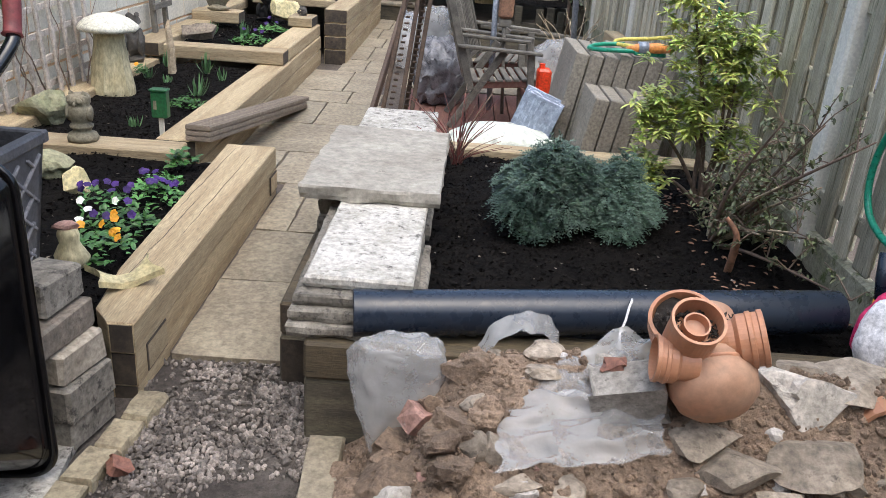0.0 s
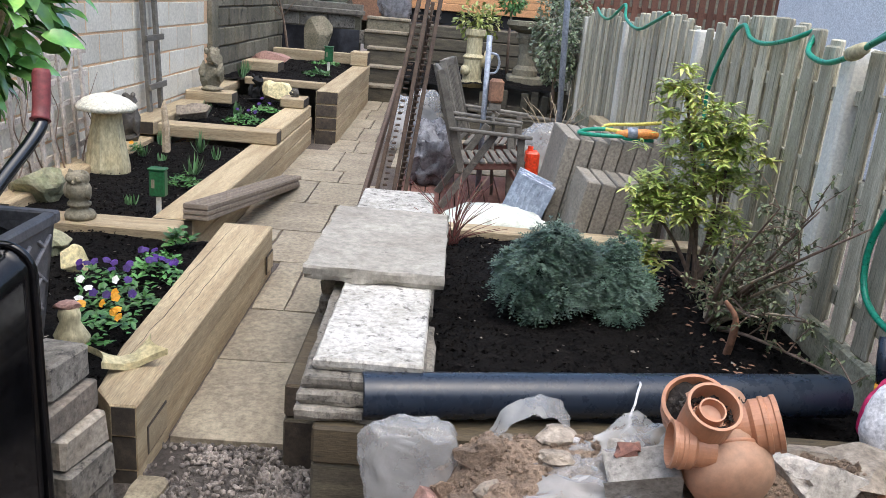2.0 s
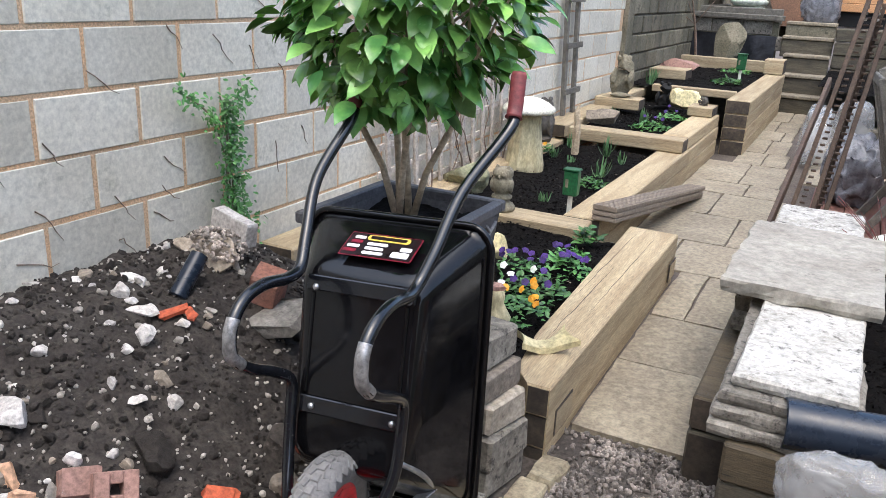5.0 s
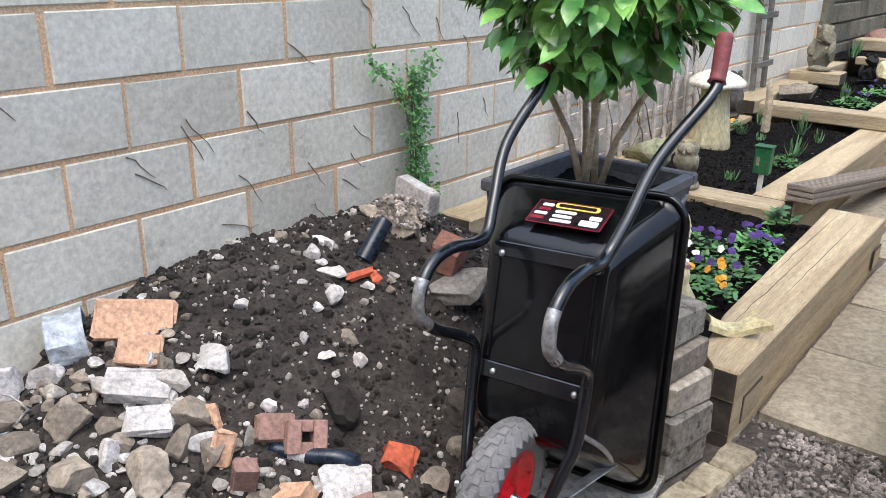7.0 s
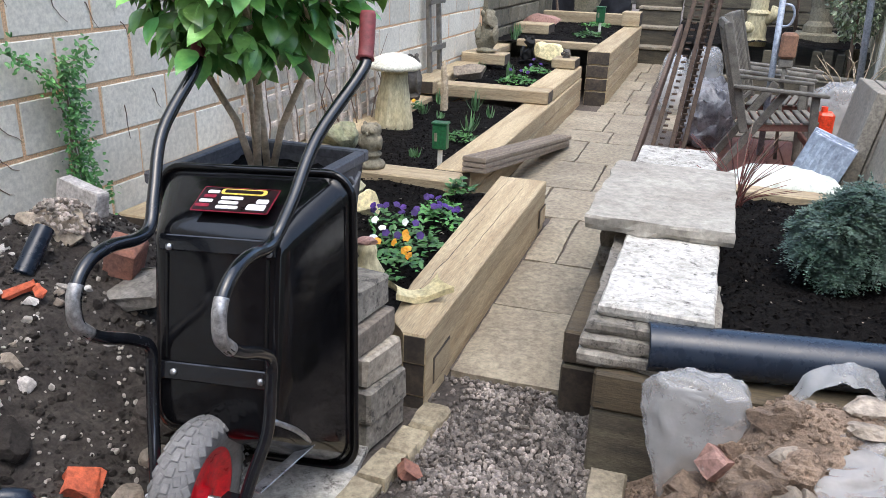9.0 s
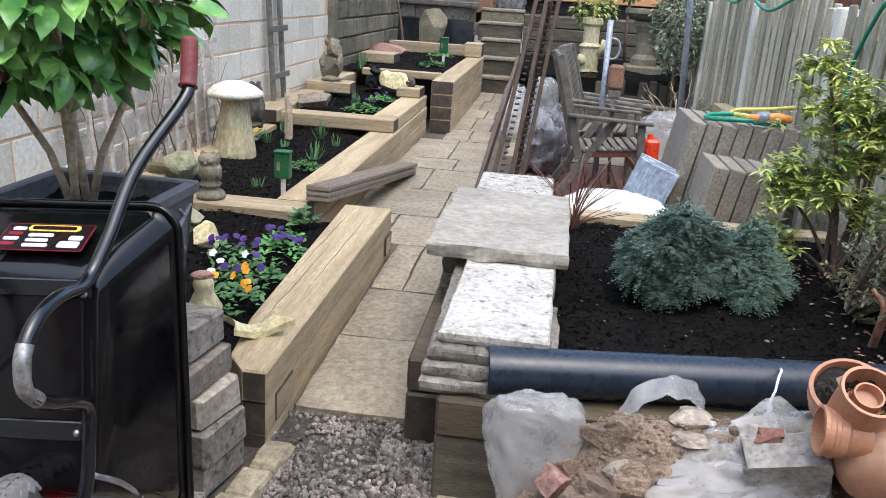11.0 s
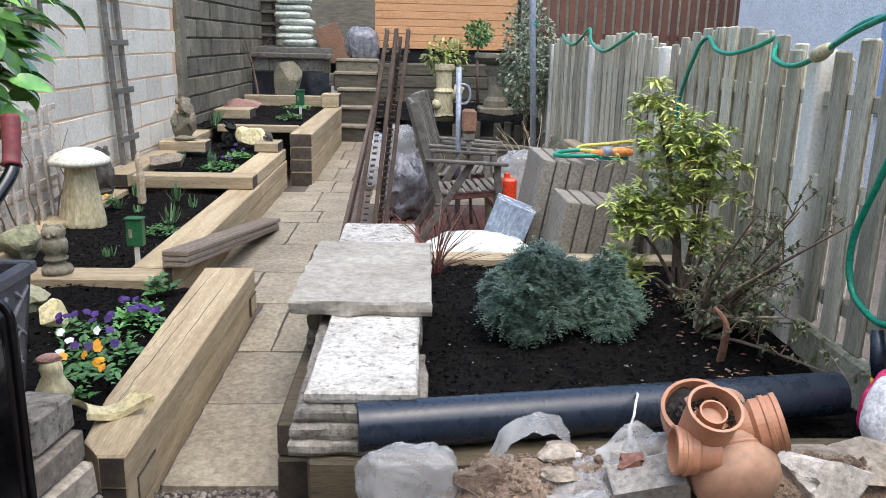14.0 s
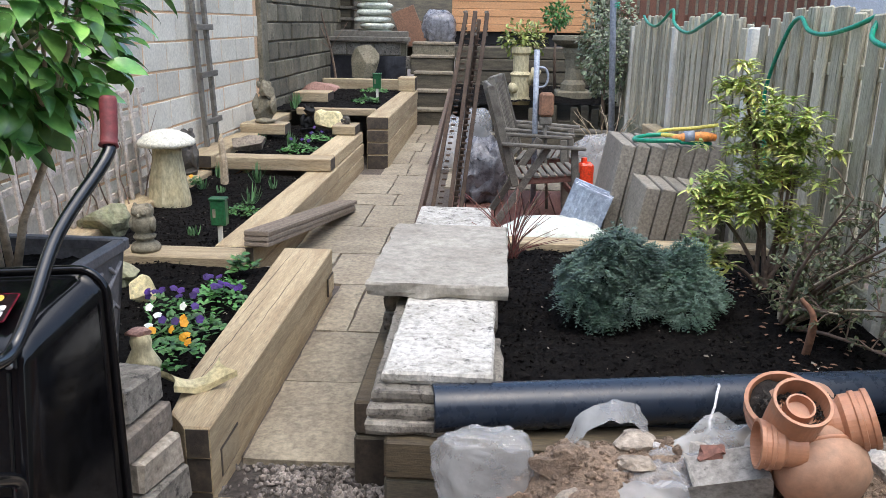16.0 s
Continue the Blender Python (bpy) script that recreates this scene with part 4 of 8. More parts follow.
for nm, ax in (("side", 0), ("side", 1), ("side", 2), ("side", 3)):
    a, b = taper(PZ0), 0.0
    c0 = [(PX0 + a, PY0 + a), (PX1 - a, PY0 + a), (PX1 - a, PY1 - a), (PX0 + a, PY1 - a)]
    c1 = [(PX0, PY0), (PX1, PY0), (PX1, PY1), (PX0, PY1)]
    p, q, r, s = c0[ax], c0[(ax + 1) % 4], c1[(ax + 1) % 4], c1[ax]
    o0, o1 = Vector((*p, PZ0)), Vector((*q, PZ0))
    t0, t1 = Vector((*s, PZ1)), Vector((*r, PZ1))
    inn = Vector((-(o1 - o0).y, (o1 - o0).x, 0)).normalized() * 0.02
    vs = [o0, o1, t1, t0, o0 + inn, o1 + inn, t1 + inn, t0 + inn]
    g = Geo().add(vs, [(0, 1, 2, 3), (7, 6, 5, 4), (3, 2, 6, 7), (0, 4, 5, 1), (1, 5, 6, 2), (0, 3, 7, 4)])
    sd = part("side", g, M_PLANTER, planter)
    g = Geo()
    at = lambda u, v: (o0.lerp(o1, u)).lerp(t0.lerp(t1, u), v) - inn * 0.12
    for k in range(-4, 5):
        for sg in (1, -1):
            u0, u1 = k / 4, k / 4 + 0.95
            pts = []
            for i in range(13):
                v = i / 12
                u = u0 + (u1 - u0) * v if sg > 0 else 1 - (u0 + (u1 - u0) * v)
                if 0.05 <= u <= 0.95:
                    pts.append(at(u, 0.04 + v * 0.82))
            if len(pts) > 1:
                g.rail(pts[0], pts[-1], 0.010, 0.012, 0.002, up=inn)
    part("lattice", g, M_LATTICE, sd)
g = Geo()
for a, b, c, d in ((PX0 - 0.012, PX1 + 0.012, PY0 - 0.012, PY0 + 0.025), (PX0 - 0.012, PX1 + 0.012, PY1 - 0.025, PY1 + 0.012), (PX0 - 0.012, PX0 + 0.025, PY0 + 0.026, PY1 - 0.026), (PX1 - 0.025, PX1 + 0.012, PY0 + 0.026, PY1 - 0.026)):
    g.box(a, b, c, d, PZ1 - 0.03, PZ1 + 0.008, 0.006)
part("rim", g, M_PLANTER, planter)
part("soil", Geo().sheet(PX0 + 0.02, PX1 - 0.02, PY0 + 0.02, PY1 - 0.02, 24, 24, lambda x, y: 0.775 + 0.02 * noise.noise((x * 9, y * 9, 1)) + 0.012 * noise.noise((x * 30, y * 30, 1))), M_SOIL, planter, "dark potting soil with pale chips")

# camellia
cam_tree = thing("camellia", (-1.53, 2.1, 0.78), "camellia shrub with several bare stems and a dense glossy crown", "shrub")
q = random.Random(5)
tips = []
stems = [((-1.55, 2.08), (-1.76, 2.02)), ((-1.52, 2.10), (-1.52, 2.02)), ((-1.56, 2.11), (-1.64, 2.18)), ((-1.50, 2.08), (-1.28, 2.02)), ((-1.535, 2.06), (-1.42, 1.92))]
for (x, y), (u, w) in stems:
    pts = [Vector((x, y, 0.77)), Vector((x + 0.25 * (u - x), y + 0.25 * (w - y), 0.95)), Vector((x + 0.7 * (u - x), y + 0.7 * (w - y), 1.12)), Vector((u, w, 1.32))]
    part("stem", Geo().tube(pts, [0.013, 0.011, 0.010, 0.007], 8), M_BARK, cam_tree, smooth=True)
    for _ in range(7):
        a, h = q.uniform(0, 6.28), q.uniform(0.15, 0.45)
        p0 = pts[2].lerp(pts[3], q.uniform(0, 1))
        p1 = p0 + Vector((0.26 * math.cos(a) * q.uniform(0.4, 1), 0.26 * math.sin(a) * q.uniform(0.4, 1), h))
        part("branch", Geo().tube([p0, p0.lerp(p1, 0.5) + Vector((0, 0, 0.03)), p1], [0.007, 0.005, 0.003], 6), M_BARK, cam_tree, smooth=True)
        tips.append(p1)
CC, CR = Vector((-1.52, 2.04, 1.50)), Vector((0.375, 0.36, 0.38))
crown = Geo()
singles = []
for i in range(1250):
    d = Vector([q.gauss(0, 1) for _ in range(3)]).normalized()
    r = q.uniform(0.55, 1.0) ** 0.6 * (1 + 0.42 * noise.noise(d * 2.4))
    p = CC + Vector((d.x * CR.x, d.y * CR.y, d.z * CR.z)) * r
    if p.z < 1.16:
        p.z = 1.16 + q.uniform(0, 0.12)
    way = Vector((d.x, d.y, d.z * 0.4 - 0.15)) + Vector([q.uniform(-0.6, 0.6) for _ in range(3)])
    nr = d * 0.7 + Vector((0, 0, 1.2)) + Vector([q.uniform(-0.5, 0.5) for _ in range(3)])
    L = q.uniform(0.07, 0.115)
    if i < 280 and r > 0.85:
        singles.append((p, way, nr, L))
    else:
        crown.broad_leaf(p, way, nr, L, L * 0.56, 0.3)
part("crown", crown, M_CAMELLIA, cam_tree, "dense glossy dark green leaves", smooth=True, kind="stuff")
for p, way, nr, L in singles:
    part("leaf", Geo().broad_leaf(p, way, nr, L, L * 0.56, 0.3), M_CAMELLIA, cam_tree, smooth=True)

# ---- wheelbarrow stood on its nose against the planter ----
barrow = thing("wheelbarrow", (-1.30, 1.55, 0.0), "black wheelbarrow stood upright on its nose, tyre dusty, rim red", "wheelbarrow")
# the flat bottom of the tub, which faces outwards: centre, across, upwards, outwards
BO = Vector((-1.302, 1.467, 0.609))
BU, BV, BN = Vector((0.9965, 0.067, 0.051)), Vector((-0.066, 0.244, 0.968)), Vector((0.052, -0.968, 0.247))


def bw(a, b, c):
    """A place on the barrow: across, along and out from the tub's bottom."""
    return BO + BU * a + BV * b + BN * c


def rrect(x0, x1, z0, z1, r, n=7):
    pts = []
    for cx, cz, a0 in ((x1 - r, z1 - r, 0), (x0 + r, z1 - r, 90), (x0 + r, z0 + r, 180), (x1 - r, z0 + r, 270)):
        for i in range(n + 1):
            a = radians(a0 + 90 * i / n)
            pts.append((cx + r * math.cos(a), cz + r * math.sin(a)))
    return pts


def tub_ring(k, r, lip=0.0, inset=0.0):
    """A ring round the tub: k is 0 at the flat bottom and 1 at the rim, which lies deeper towards the nose."""
    out = []
    lo, hi = -0.305 - 0.205 * k - lip + inset, 0.198 + 0.143 * k + lip - inset
    for i, (_, z) in enumerate(rrect(-0.5, 0.5, lo, hi, r)):
        e = (z - lo) / (hi - lo)
        left, right = -0.178 - (0.065 + 0.055 * e) * k - lip + inset, 0.160 + (0.045 + 0.045 * e) * k + lip - inset
        x = rrect(left, right, lo, hi, r)[i][0]
        out.append(bw(x, z, -(0.42 - 0.22 * e) * k ** 1.15))
    return out


prof = [tub_ring(1.0, 0.075, 0.012), tub_ring(1.0, 0.07), tub_ring(0.93, 0.07), tub_ring(0.7, 0.068), tub_ring(0.45, 0.064), tub_ring(0.22, 0.058), tub_ring(0.08, 0.052), tub_ring(0.02, 0.046, 0.0, 0.006), tub_ring(0.0, 0.04, 0.0, 0.022)]
g = Geo()
n = len(prof[0])
vs = [p for r in prof for p in r]
fs = [(k * n + a, k * n + (a + 1) % n, (k + 1) * n + (a + 1) % n, (k + 1) * n + a) for k in range(len(prof) - 1) for a in range(n)]
fs.append(tuple((len(prof) - 1) * n + a for a in range(n)))
g.add(vs, [f[::-1] for f in fs])
tub = part("tub", g, M_BARROW, barrow, "glossy black steel tub", smooth=True)
part("rolled_rim", Geo().tube(prof[0], 0.010, 10, close=True), M_BARROW, tub, smooth=True)


def flat_bar(a, b, w, th):
    return Geo().rail(a, b, w, th, 0.003, up=tuple(BN))


# the pressed panel in the bottom and the cross straps under it
part("strap", flat_bar(bw(-0.165, 0.168, 0.004), bw(0.150, 0.168, 0.004), 0.040, 0.008), M_TUBEBLACK, tub)
part("strap", flat_bar(bw(-0.158, -0.155, 0.004), bw(0.145, -0.155, 0.004), 0.046, 0.008), M_TUBEBLACK, tub)
for a in (-0.146, 0.128):
    part("pressed_rib", flat_bar(bw(a, -0.125, 0.002), bw(a, 0.143, 0.002), 0.010, 0.006), M_BARROW, tub)
for a, b in ((-0.135, 0.157), (0.135, 0.157), (-0.119, -0.157), (0.119, -0.157)):
    mt = Matrix((BU, BV, BN)).transposed().to_4x4()
    mt.translation = bw(a, b, 0.009)
    part("bolt", Geo().lathe([(0.0, 0.0), (0.009, 0.0), (0.009, 0.004), (0.005, 0.007), (0.0, 0.008)], 10, mt), M_STEEL, tub, "zinc bolt", smooth=True)


def smooth_line(pts, k=6):
    pts = [Vector(p) for p in pts]
    out = []
    for i in range(len(pts) - 1):
        p0, p1, p2, p3 = pts[max(i - 1, 0)], pts[i], pts[i + 1], pts[min(i + 2, len(pts) - 1)]
        for j in range(k):
            t = j / k
            out.append(0.5 * (2 * p1 + (p2 - p0) * t + (2 * p0 - 5 * p1 + 4 * p2 - p3) * t * t + (3 * p1 - p0 - 3 * p2 + p3) * t ** 3))
    out.append(pts[-1])
    return out


for sx, sh, gu in ((-1, -0.020, -0.195), (1, 0.0, 0.282)):
    at = lambda a, b, c: bw(sx * a + sh, b, c)
    top = [bw(gu, 0.745, -0.215), bw(gu, 0.66, -0.212), bw(gu - sx * 0.004, 0.605, -0.185), bw(sx * 0.205 + sh, 0.44, -0.095), at(0.178, 0.285, -0.020), at(0.160, 0.205, 0.022)]
    bow = [at(0.160, 0.178, 0.075), at(0.164, 0.168, 0.17), at(0.166, 0.135, 0.245), at(0.164, 0.075, 0.285), at(0.164, 0.005, 0.275), at(0.164, -0.035, 0.205), at(0.160, -0.062, 0.10), at(0.154, -0.095, 0.030)]
    low = [at(0.152, -0.17, 0.022), at(0.146, -0.28, 0.024), at(0.118, -0.40, 0.055), at(0.090, -0.56, 0.085)]
    part("handle_tube", Geo().tube(smooth_line(top + bow + low, 6), 0.0158, 12), M_TUBEBLACK, barrow, "bent black painted steel tube", smooth=True)
    part("grip", Geo().tube([bw(gu, 0.765, -0.215), bw(gu, 0.755, -0.215), bw(gu, 0.68, -0.213), bw(gu, 0.652, -0.208), bw(gu, 0.645, -0.206)], [0.018, 0.021, 0.020, 0.020, 0.024], 14), M_GRIP, barrow, "dull red rubber grip", smooth=True)
    part("scuffed_foot", Geo().tube(smooth_line([at(0.1645, 0.095, 0.280), at(0.1642, 0.06, 0.290), at(0.164, 0.01, 0.281), at(0.164, -0.022, 0.238)], 5), 0.0165, 12), M_SCUFF, barrow, "scuffed bare metal of the leg", smooth=True)
    part("axle_bracket", Geo().rail(at(0.112, -0.445, 0.06), at(0.050, -0.445, 0.05), 0.030, 0.030, 0.004), M_TUBEBLACK, barrow)
    part("bolt", Geo().tube([at(0.125, -0.465, 0.064), at(0.136, -0.465, 0.066)], 0.009, 8), M_STEEL, barrow, "zinc bolt")
part("brace", Geo().rail(bw(0.118, -0.43, 0.02), bw(0.165, -0.375, -0.20), 0.030, 0.004, 0.001), M_STEEL, barrow, "bright steel brace")
part("brace", Geo().tube(smooth_line([bw(0.150, -0.25, 0.01), bw(0.178, -0.30, -0.08), bw(0.170, -0.37, -0.19)], 4), 0.007, 8), M_STEEL, barrow, "bright steel brace", smooth=True)
HUB = Vector((-1.302, 1.315, 0.176))
turn = Matrix.Translation(HUB) @ Matrix.Rotation(radians(8), 4, "Z") @ Matrix.Rotation(radians(93), 4, "Y")
wheel = part("wheel", Geo().lathe([(0.05, -0.02), (0.105, -0.028), (0.125, -0.034), (0.130, -0.034), (0.130, 0.034), (0.126, 0.036), (0.118, 0.028), (0.108, 0.012), (0.075, 0.004), (0.045, 0.010), (0.030, 0.014), (0.026, 0.032), (0.0, 0.032)], 40, turn), M_REDRIM, barrow, "red plastic wheel rim", smooth=True)
tp = [(0.128, -0.036), (0.15, -0.045), (0.178, -0.044), (0.194, -0.03), (0.198, 0.0), (0.194, 0.03), (0.178, 0.044), (0.15, 0.045), (0.128, 0.036)]
part("tyre", Geo().lathe(tp, 48, turn, 0.0, False), M_RUBBER, wheel, "dusty black tyre with block tread", smooth=True)
g = Geo()
for i in range(34):
    a = 2 * math.pi * i / 34
    for s in (-2, -1, 0, 1, 2):
        mm = turn @ Matrix.Rotation(a + (math.pi / 34 if s % 2 == 0 else 0), 4, "Z") @ Matrix.Translation(({0: 0.199, 1: 0.195, 2: 0.180}[abs(s)], 0, s * 0.0215)) @ Matrix.Rotation(-s * 0.42, 4, "Y") @ Matrix.Rotation(0.35 * s, 4, "X")
        g.box(-0.004, 0.0028, -0.0125, 0.0125, -0.0095, 0.0095, 0.002, mm)
part("tread", g, M_RUBBER, wheel)
part("axle", Geo().lathe([(0.0, -0.10), (0.010, -0.10), (0.010, 0.10), (0.0, 0.10)], 10, turn), M_STEEL, wheel, "zinc axle", smooth=True)
# sticker on the upper slope of the tub
SV = (bw(0, 0.31, -0.12) - bw(0, 0.225, -0.006)).normalized()
lm = Matrix((BU, SV, BU.cross(SV))).transposed().to_4x4()
lm.translation = bw(0.006, 0.276, -0.060)


def sticker(name, x0, x1, y0, y1, z, m, parent, label="", round_=0.004):
    g = Geo().add([(x, y, z + h) for h in (0.0, 0.0012) for x, y in rrect(x0, x1, y0, y1, min(round_, 0.45 * (x1 - x0), 0.45 * (y1 - y0)), 4)], [tuple(range(19, -1, -1)), tuple(range(20, 40))] + [(i, (i + 1) % 20, 20 + (i + 1) % 20, 20 + i) for i in range(20)])
    g.v = [tuple(lm @ Vector(p)) for p in g.v]
    return part(name, g, m, parent, label)


sk = sticker("sticker", -0.105, 0.105, -0.048, 0.048, 0.0, M_LABELRED, tub, "red-bordered maker's sticker")
sticker("field", -0.1015, 0.1015, -0.0445, 0.0445, 0.0014, M_LABELDARK, sk)
for i in range(4):
    sticker("flag_stripe", -0.098 + 0.004 * i, -0.060 + 0.002 * i, -0.034 + 0.018 * i, -0.022 + 0.018 * i, 0.0028, M_WHITE if i % 2 else M_LABELRED, sk)
sticker("name_plate", -0.050, 0.075, 0.018, 0.040, 0.0028, M_LABELYELLOW, sk, "yellow name plate", 0.010)
sticker("name_bar", -0.040, 0.065, 0.023, 0.035, 0.0042, M_LABELDARK, sk)
for z, w in ((0.004, 0.030), (-0.014, 0.024), (-0.032, 0.030)):
    sticker("text_bar", -0.040, -0.010 + w, z - 0.006, z + 0.006, 0.0028, M_WHITE, sk, "", 0.005)
sticker("picture", 0.042, 0.092, -0.038, -0.016, 0.0028, M_WHITE, sk)
sticker("picture", 0.060, 0.092, -0.012, 0.004, 0.0028, M_WHITE, sk)


# ---- earth heap and rubble by the wall ----
def ease(t):
    t = max(0.0, min(1.0, t))
    return t * t * (3 - 2 * t)


def heap_l(x, y):
    z = -0.04 + 0.46 * math.exp(-((x + 2.6) / 0.68) ** 2) * ease((y - 0.1) / 1.3) * (1 - 0.6 * ease((y - 2.3) / 0.6)) + 0.05 * ease((-1.3 - x) / 0.3)
    k = ease((-1.05 - x) / 0.4)
    return z + k * (0.045 * noise.noise((x * 3, y * 3, 7)) + 0.028 * noise.noise((x * 8, y * 8, 7)) + 0.014 * noise.noise((x * 20, y * 20, 7)) + 0.007 * noise.noise((x * 45, y * 45, 7)))


solid("earth_heap", Geo().sheet(-2.74, -1.12, -0.6, 2.95, 110, 230, heap_l), M_HEAPSOIL, "heap of dark clayey earth against the wall", "earth heap", kind="structure")
q = random.Random(11)
b = bmesh.new()
bmesh.ops.create_icosphere(b, subdivisions=1, radius=1)
ico_v, ico_f = [v.co.copy() for v in b.verts], [tuple(v.index for v in f.verts) for f in b.faces]
b.free()


def crumb(g, p, s, k):
    """A small lump of earth or grit."""
    R = Euler((k.uniform(0, 6), k.uniform(0, 6), k.uniform(0, 6))).to_matrix()
    S = (s * k.uniform(0.7, 1.3), s * k.uniform(0.7, 1.2), s * k.uniform(0.5, 0.9))
    g.add([R @ Vector((v.x * S[0] * k.uniform(0.75, 1.2), v.y * S[1] * k.uniform(0.75, 1.2), v.z * S[2] * k.uniform(0.75, 1.2))) + Vector(p) for v in ico_v], ico_f)


clods = Geo()
for i in range(7000):
    x, y = -2.72 + 1.5 * q.random() ** 1.2, q.uniform(0.2, 2.6)
    s = q.uniform(0.003, 0.009) * (2.6 if q.random() < 0.10 else 1)
    crumb(clods, (x, y, heap_l(x, y) + 0.2 * s), s, q)
solid("earth_clods", clods, M_HEAPSOIL, "crumbled clods of dark earth", "earth", kind="stuff")
grit = Geo()
for i in range(1500):
    x, y = -2.72 + 1.5 * q.random(), q.uniform(0.2, 2.5)
    s = q.uniform(0.003, 0.009) * (1.7 if q.random() < 0.1 else 1)
    crumb(grit, (x, y, heap_l(x, y) + 0.4 * s), s, q)
solid("pale_grit", grit, M_GREYSTONE, "pale grit and small stones in the earth", "grit", kind="stuff")


def stones(rows, m, name, label, category, group, flat=0.5, height=None, sub=3, rough=0.4):
    """Rubble pieces: x, y, z of the spot they lie on, half width and half height."""
    for i, (x, y, z, a, b) in enumerate(rows):
        sd = int(abs(x * 971 + y * 377)) + i
        g = Geo().rock((x, y, z + 0.35 * b), (a, 0.8 * max(a, b), b), sd, sub, rough, flat)
        solid(name, g, m, label, category, group, base=(x, y, z))


RL = "rubble on the earth heap"
stones([(-2.68, 0.68, 0.22, 0.076, 0.085), (-2.62, 0.79, 0.23, 0.070, 0.080), (-2.68, 0.58, 0.19, 0.045, 0.065), (-2.23, 1.11, 0.30, 0.072, 0.060), (-2.68, 1.575, 0.44, 0.058, 0.028), (-2.62, 1.68, 0.45, 0.026, 0.022), (-2.50, 1.82, 0.435, 0.074, 0.030), (-2.415, 1.69, 0.44, 0.029, 0.040), (-2.325, 1.70, 0.40, 0.070, 0.015),
        (-2.225, 1.60, 0.355, 0.040, 0.052), (-2.20, 1.76, 0.36, 0.030, 0.022), (-2.13, 1.385, 0.31, 0.026, 0.026), (-2.055, 1.41, 0.275, 0.046, 0.013), (-2.0, 1.51, 0.22, 0.027, 0.034), (-2.02, 1.145, 0.21, 0.030, 0.033), (-2.20, 0.735, 0.165, 0.034, 0.055)],
       M_PALESTONE, "rubble_stone", "pale broken piece of plaster or limestone in the earth", "stone", RL, 0.8, rough=0.5)
stones([(-1.99, 0.63, 0.09, 0.045, 0.050), (-1.945, 0.70, 0.08, 0.055, 0.038), (-1.93, 0.895, 0.135, 0.029, 0.018), (-1.705, 0.895, 0.08, 0.028, 0.022), (-2.325, 0.44, 0.08, 0.075, 0.050), (-1.99, 1.053, 0.17, 0.017, 0.040), (-1.865, 1.0, 0.14, 0.032, 0.018), (-2.41, 0.85, 0.265, 0.052, 0.036), (-2.255, 0.985, 0.285, 0.060, 0.042)],
       M_GREYSTONE, "rubble_stone", "pale grey angular stone in the rubble", "stone", RL, 0.9, rough=0.4)
stones([(-2.59, 0.625, 0.18, 0.098, 0.070), (-2.385, 0.73, 0.215, 0.076, 0.075), (-2.14, 0.97, 0.22, 0.078, 0.055), (-2.0, 0.93, 0.17, 0.056, 0.065), (-2.08, 0.89, 0.18, 0.046, 0.062), (-2.23, 0.655, 0.145, 0.082, 0.068), (-2.085, 0.775, 0.135, 0.090, 0.070), (-2.28, 0.785, 0.195, 0.060, 0.050), (-2.40, 0.51, 0.125, 0.105, 0.068), (-1.957, 0.78, 0.115, 0.044, 0.038),
        (-2.07, 0.52, 0.08, 0.080, 0.040), (-2.445, 0.60, 0.17, 0.070, 0.050), (-1.865, 0.78, 0.09, 0.062, 0.045), (-2.09, 1.54, 0.27, 0.045, 0.028), (-1.595, 1.19, 0.05, 0.070, 0.045), (-1.57, 1.385, 0.03, 0.064, 0.045), (-1.595, 1.54, 0.03, 0.052, 0.055)],
       M_STONE, "rubble_stone", "rough brown sandstone lump on the heap", "stone", RL, 0.7)
stones([(-1.905, 1.325, 0.165, 0.086, 0.070), (-1.715, 1.66, 0.075, 0.083, 0.068), (-2.17, 1.165, 0.295, 0.036, 0.027), (-1.5, 1.75, 0.03, 0.06, 0.05)], M_HEAPSOIL, "rubble_stone", "dark earth-covered stone in the heap", "stone", RL, 0.6)


def chunk(name, x, y, z, sx, sy, sz, rot, m, label, category="brick", group=RL, wob=0.008, hole=False):
    """A broken brick or slab piece, tilted as it fell."""
    M = pose(x, y, z, *rot)
    g = Geo().box(-sx, sx, -sy, sy, -sz, sz, 0.006, wob=wob)
    if hole:
        g = Geo()
        for a, b, c, d in ((-sx, -sx * 0.3, -sy, sy), (sx * 0.3, sx, -sy, sy), (-sx * 0.29, sx * 0.29, -sy, -sy * 0.3), (-sx * 0.29, sx * 0.29, sy * 0.3, sy)):
            g.box(a, b, c, d, -sz, sz, 0.003)
    g.v = [tuple(M @ Vector(p)) for p in g.v]
    return solid(name, g, m, label, category, group, base=(x, y, z))


chunk("brick_piece", -1.68, 1.33, 0.095, 0.048, 0.040, 0.032, (20, 30, 40), M_REDTILE, "bright red broken brick lying on the earth", wob=0.014)
chunk("brick_piece", -1.605, 1.06, 0.065, 0.082, 0.052, 0.040, (25, -10, 55), M_PINKBRICK, "mortar-stained broken pink brick on earth", wob=0.012)
chunk("brick_piece", -1.70, 1.135, 0.10, 0.075, 0.055, 0.028, (28, 14, 60), M_PALESTONE, "brick piece smeared with pale mortar", wob=0.014)
chunk("brick_piece", -1.76, 1.01, 0.115, 0.050, 0.030, 0.024, (20, -15, 15), M_BUFFCLAY, "pinkish buff broken brick", wob=0.01)
chunk("brick_piece", -1.955, 1.11, 0.195, 0.052, 0.040, 0.028, (50, 12, 55), M_PINKBRICK, "pinkish broken brick on the earth", wob=0.006)
